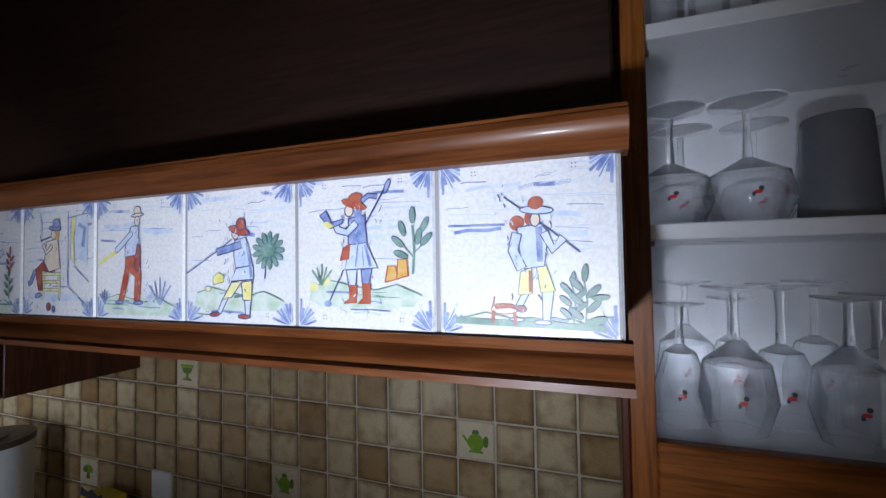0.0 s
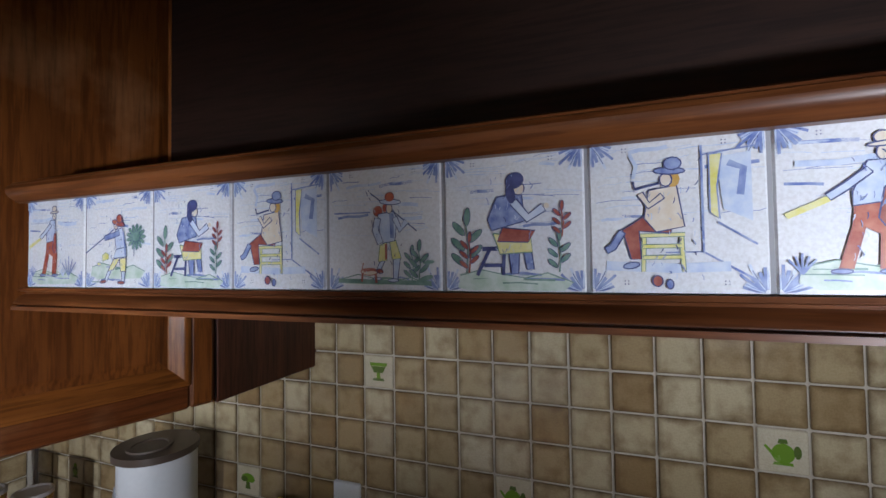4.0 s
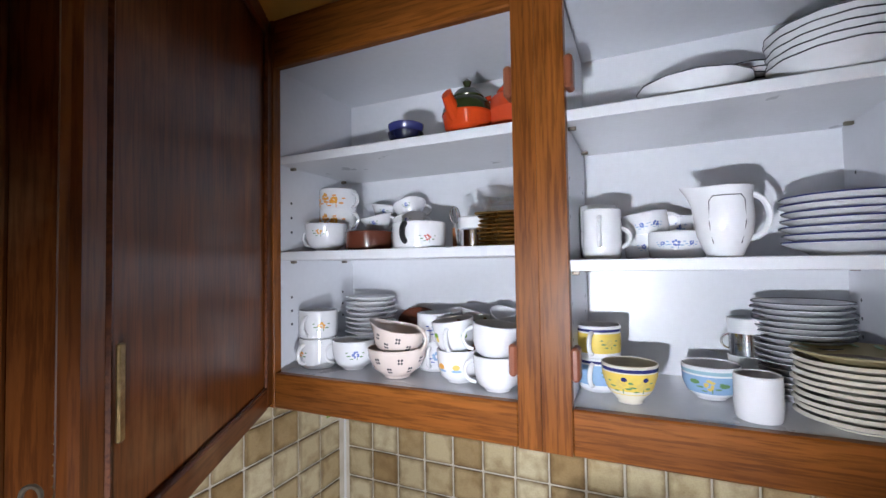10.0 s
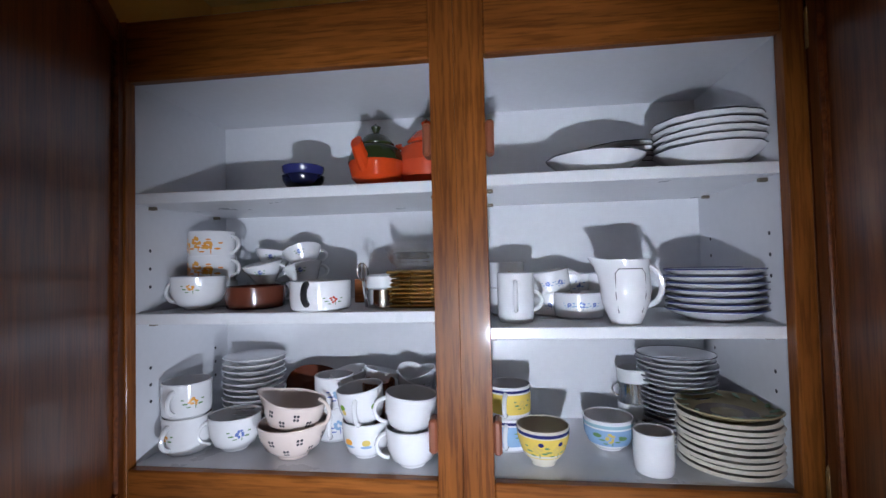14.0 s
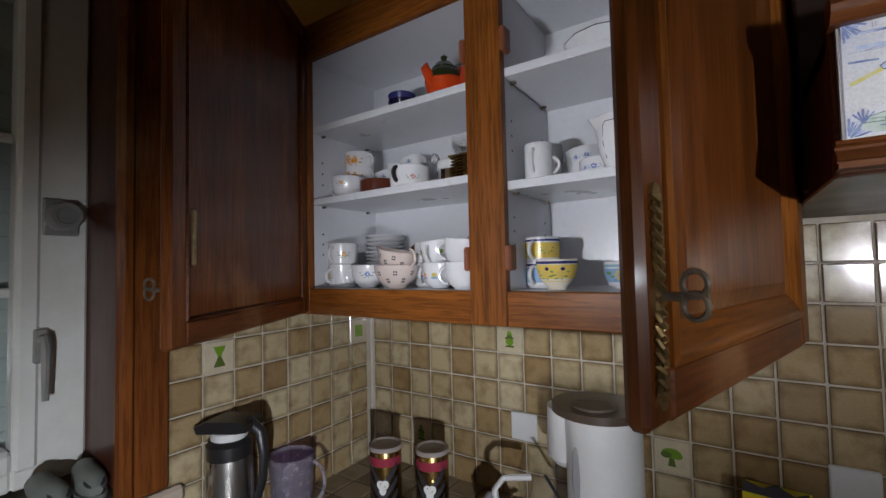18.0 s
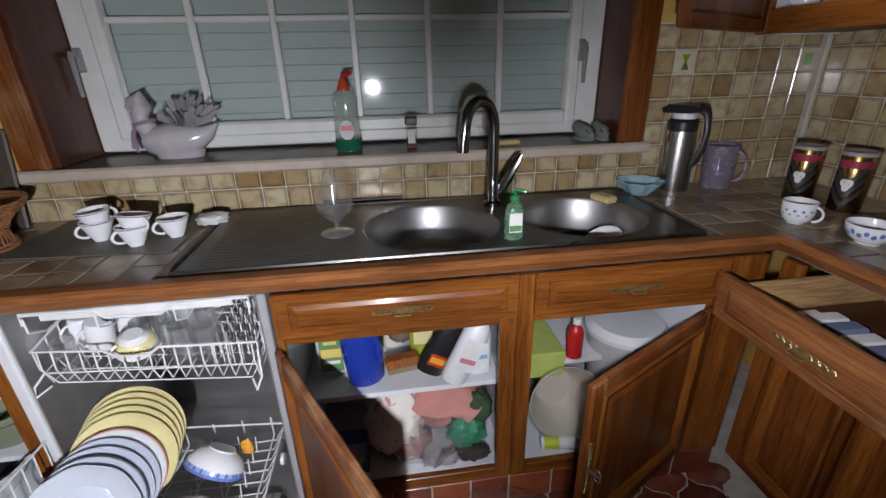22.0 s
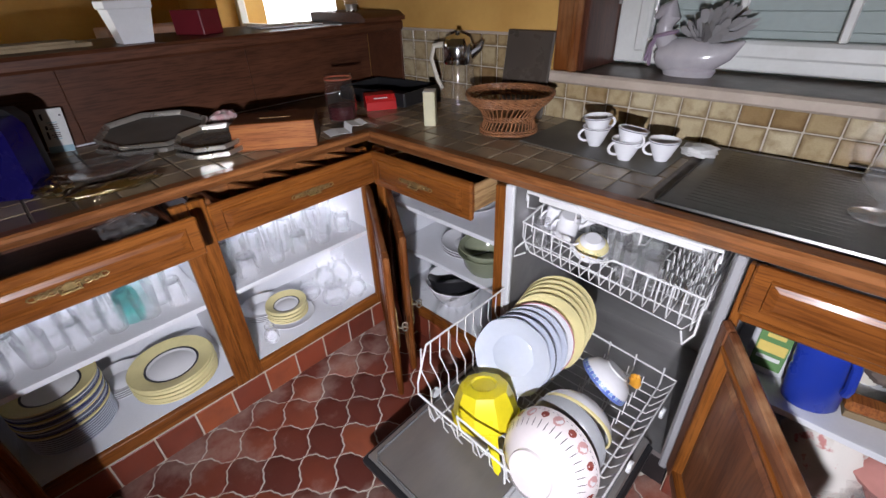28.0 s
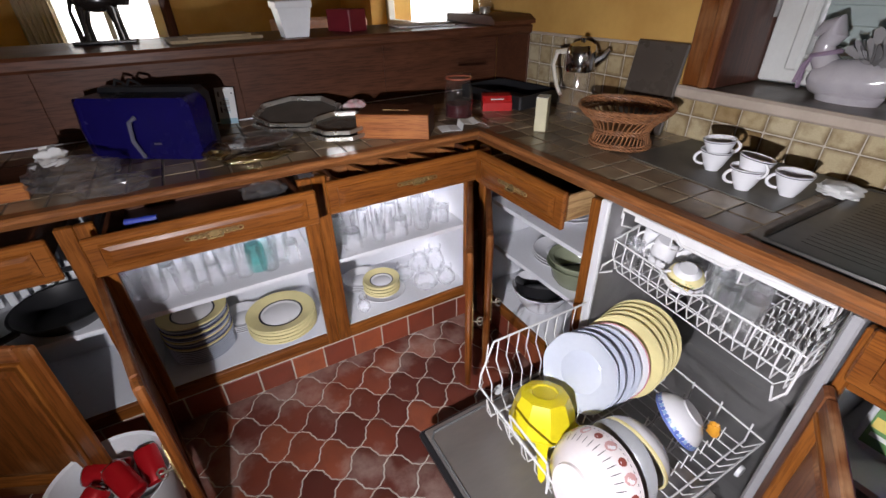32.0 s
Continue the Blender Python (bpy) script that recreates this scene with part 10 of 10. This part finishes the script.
# ---- tiles of walls, worktop and floor ----
P = 0.083
rnd = random.Random(21)
wall_tile_meshes = [Geo().box(-P / 2 + 0.002 + 0.0004 * k, P / 2 - 0.002 - 0.0003 * k, -0.0065, 0.0, -P / 2 + 0.002, P / 2 - 0.002 - 0.0004 * k, 0.0022).mesh("tile", tile_mat) for k in range(3)]
deco_mesh = Geo().box(-P / 2 + 0.002, P / 2 - 0.002, -0.0065, 0.0, -P / 2 + 0.002, P / 2 - 0.002, 0.0022).mesh("deco_tile", deco_mat)
green_motif = solid("green_motif", (0.16, 0.30, 0.025), 0.25)
olive_motif = solid("olive_motif", (0.10, 0.15, 0.03), 0.25)
MOTIFS = {
    "goblet": [[(-0.022, 0.014), (0.022, 0.014), (0.024, 0.022), (-0.024, 0.022)], [(-0.02, 0.013), (0.02, 0.013), (0.012, -0.002), (-0.012, -0.002)], [(-0.004, -0.002), (0.004, -0.002), (0.005, -0.016), (-0.005, -0.016)], [(-0.014, -0.016), (0.014, -0.016), (0.016, -0.022), (-0.016, -0.022)]],
    "tree": [ell(0, 0.008, 0.022, 0.012, 12), ell(-0.012, 0.004, 0.012, 0.008, 10), ell(0.012, 0.004, 0.012, 0.008, 10), [(-0.005, -0.004), (0.005, -0.004), (0.009, -0.022), (-0.009, -0.022)]],
    "pine": [ell(0, 0.012, 0.008, 0.012, 12), [(-0.016, 0.0), (0.016, 0.0), (0.005, 0.012), (-0.005, 0.012)], ell(0, -0.008, 0.013, 0.01, 12), [(-0.012, -0.018), (0.012, -0.018), (0.014, -0.024), (-0.014, -0.024)]],
    "pot": [ell(0, -0.004, 0.018, 0.018, 16), [(-0.008, 0.014), (0.008, 0.014), (0.006, 0.022), (-0.006, 0.022)], [(-0.03, 0.008), (-0.026, 0.01), (-0.012, -0.006), (-0.016, -0.01)], ell(0.022, 0.0, 0.006, 0.012, 10), [(-0.014, -0.02), (0.014, -0.02), (0.016, -0.025), (-0.016, -0.025)]],
    "glass": [[(-0.016, 0.026), (0.016, 0.026), (0.004, 0.0), (-0.004, 0.0)], [(-0.004, 0.0), (0.004, 0.0), (0.016, -0.026), (-0.016, -0.026)]],
    "square": [[(-0.018, -0.02), (0.018, -0.02), (0.018, 0.02), (-0.018, 0.02)]],
}
motif_meshes = {}
for k, polys in MOTIFS.items():
    g = Geo()
    for i, q in enumerate(polys):
        g.slot(i % 2)
        g.prism(q, -0.0063, -0.0072 - 0.0001 * i, "xz")
    motif_meshes[k] = g.mesh("green_motif", [green_motif, olive_motif])


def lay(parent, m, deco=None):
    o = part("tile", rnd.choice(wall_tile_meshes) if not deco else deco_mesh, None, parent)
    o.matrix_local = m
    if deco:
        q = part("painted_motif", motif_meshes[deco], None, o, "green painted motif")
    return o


wallA = bpy.data.objects["wall_hood"]
wallB = bpy.data.objects["wall_window"]
bedA = thing("tiling_1", "splashback of small glazed beige and brown tiles", "tiling", kind="structure")
part("grout_bed", Geo().box(0.001, 3.2, -0.003, -0.0005, 0.912, 1.70), grout, bedA, "pale grout", smooth=False)
X0A, ZB = 1.3885, 1.4495
DECO_A = {(0, 0): "goblet", (-5, -4): "tree", (-10, -1): "pine", (4, -3): "pot", (10, -1): "pot", (-14, -5): "pine", (5, 2): "goblet"}
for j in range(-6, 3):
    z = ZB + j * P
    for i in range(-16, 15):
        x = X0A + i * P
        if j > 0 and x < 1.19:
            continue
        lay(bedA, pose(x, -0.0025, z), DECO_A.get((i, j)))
bedB = thing("tiling_2", "small glazed beige and brown tiles round the window sill", "tiling", kind="structure")
part("grout_bed", Geo().box(0.0005, 0.003, -0.69, -0.001, 0.912, 1.497), grout, bedB, "pale grout", smooth=False)
part("grout_bed", Geo().box(0.0005, 0.003, -2.848, -0.69, 0.912, 1.05), grout, bedB, smooth=False)
part("grout_bed", Geo().box(0.0005, 0.003, PEN, -2.848, 0.912, 1.203), grout, bedB, smooth=False)
turnB = pose(0, 0, 0, 0, 0, 90)
Y0B = -0.5715


def cut_mesh(w0, w1, h0, h1, m=tile_mat, y=-0.0065):
    return Geo().box(w0 + 0.002, w1 - 0.002, y, 0.0, h0 + 0.002, h1 - 0.002, 0.0022).mesh("tile", m)


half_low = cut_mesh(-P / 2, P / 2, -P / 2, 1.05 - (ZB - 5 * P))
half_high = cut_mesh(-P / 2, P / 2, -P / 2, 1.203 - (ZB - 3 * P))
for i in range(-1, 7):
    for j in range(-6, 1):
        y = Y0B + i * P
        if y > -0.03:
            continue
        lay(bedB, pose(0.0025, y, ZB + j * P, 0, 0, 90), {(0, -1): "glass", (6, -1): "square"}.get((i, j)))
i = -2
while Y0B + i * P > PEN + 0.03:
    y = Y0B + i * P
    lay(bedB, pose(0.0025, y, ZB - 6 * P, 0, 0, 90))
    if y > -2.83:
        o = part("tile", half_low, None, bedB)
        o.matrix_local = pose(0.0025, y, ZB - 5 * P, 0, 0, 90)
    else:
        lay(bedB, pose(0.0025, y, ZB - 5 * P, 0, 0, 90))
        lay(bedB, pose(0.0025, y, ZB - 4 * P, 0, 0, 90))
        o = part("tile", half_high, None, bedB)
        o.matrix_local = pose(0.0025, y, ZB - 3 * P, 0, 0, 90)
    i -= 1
part("edge_strip", Geo().box(0.0005, 0.012, PEN, -2.848, 1.203, 1.212, 0.002), sill_stone, bedB)
part("corner_joint", Geo().box(0.0025, 0.0075, -0.0075, -0.0025, 0.918, 1.45), solid("white_sealant", (0.66, 0.65, 0.62), 0.5), bedB)

# worktop tiles
wq = 0.0935
top_mesh = Geo().box(-wq / 2 + 0.0028, wq / 2 - 0.0028, -wq / 2 + 0.0028, wq / 2 - 0.0028, -0.005, 0.0, 0.002).mesh("tile", top_tile)


def lay_top(x, y):
    o = part("tile", top_mesh, None, wt)
    o.matrix_local = pose(x, y, TOP + rnd.uniform(-0.0004, 0.0004), 0, 0, 90 * rnd.randrange(4))


nx = 6
for i in range(40):
    y = -0.047 - i * wq
    if y < BACK + 0.04:
        break
    for k in range(nx):
        x = 0.0465 + k * wq
        if SY0 - 0.045 < y < SY1 + 0.045:
            continue
        lay_top(x, y)
for i in range(12):
    for k in range(nx):
        lay_top(E0 + 0.047 + i * wq, -0.047 - k * wq)
for i in range(24):
    for k in range(7):
        lay_top(E0 + 0.047 + i * wq, -3.322 - k * wq)
g = Geo()
for i in range(12, 28):
    for k in range(nx):
        g.box(E0 + i * wq + 0.003, E0 + (i + 1) * wq - 0.003, -(k + 1) * wq + 0.003, -k * wq - 0.003, TOP - 0.005, TOP, 0.002)
far_top = part("tile_field", g, top_tile, wt)
tagged(far_top, kind="stuff")

# floor: terracotta tiles with S-shaped sides, laid on the diagonal
fp = 0.1215
S = []
amp, gap = 0.0092, 0.0029
for side in range(4):
    for k in range(16):
        s = k / 16
        u, w = s - 0.5, amp / fp * (math.sin(2 * math.pi * s) + 0.2 * math.sin(8 * math.pi * s))
        p = [(u, -0.5 + w), (0.5 + w, u), (-u, 0.5 - w), (-0.5 - w, -u)][side]
        S.append(p)
sh_k = 1 - 2 * gap / fp
ring = [(u * fp * sh_k, w * fp * sh_k) for u, w in S]
ring2 = [(u * 0.965, w * 0.965) for u, w in ring]
n = len(ring)
g = Geo().put([(u, w, -0.006) for u, w in ring] + [(u, w, -0.0016) for u, w in ring] + [(u, w, 0.0) for u, w in ring2],
              [(i, (i + 1) % n, n + (i + 1) % n, n + i) for i in range(n)] + [(n + i, n + (i + 1) % n, 2 * n + (i + 1) % n, 2 * n + i) for i in range(n)] + [tuple(range(2 * n, 3 * n))])
fl_mesh = g.mesh("tile", terracotta, smooth=True, angle=40)
rest = Geo()
ox, oy = 1.614, -3.093
c45 = math.sqrt(0.5)
count = 0
for i in range(-30, 40):
    for j in range(-40, 30):
        a, b = (i + 0.5) * fp, (j + 0.5) * fp
        x, y = ox + (a - b) * c45 * -1, oy + (a + b) * c45
        if not (0.50 < x < 4.36 and -3.34 < y < -0.52):
            continue
        m = pose(x, y, 0.0005 * math.sin(i * 3 + j * 7), 0, 0, 135)
        if x < 2.0 and (y < -2.0 or x < 1.35):
            o = part("tile", fl_mesh, None, floor)
            o.matrix_local = m
            count += 1
        else:
            rest.at(m).put([(u, w, 0.0) for u, w in ring], [tuple(range(n))])
tagged(part("tile_field", rest, terracotta, floor, smooth=False), kind="stuff")
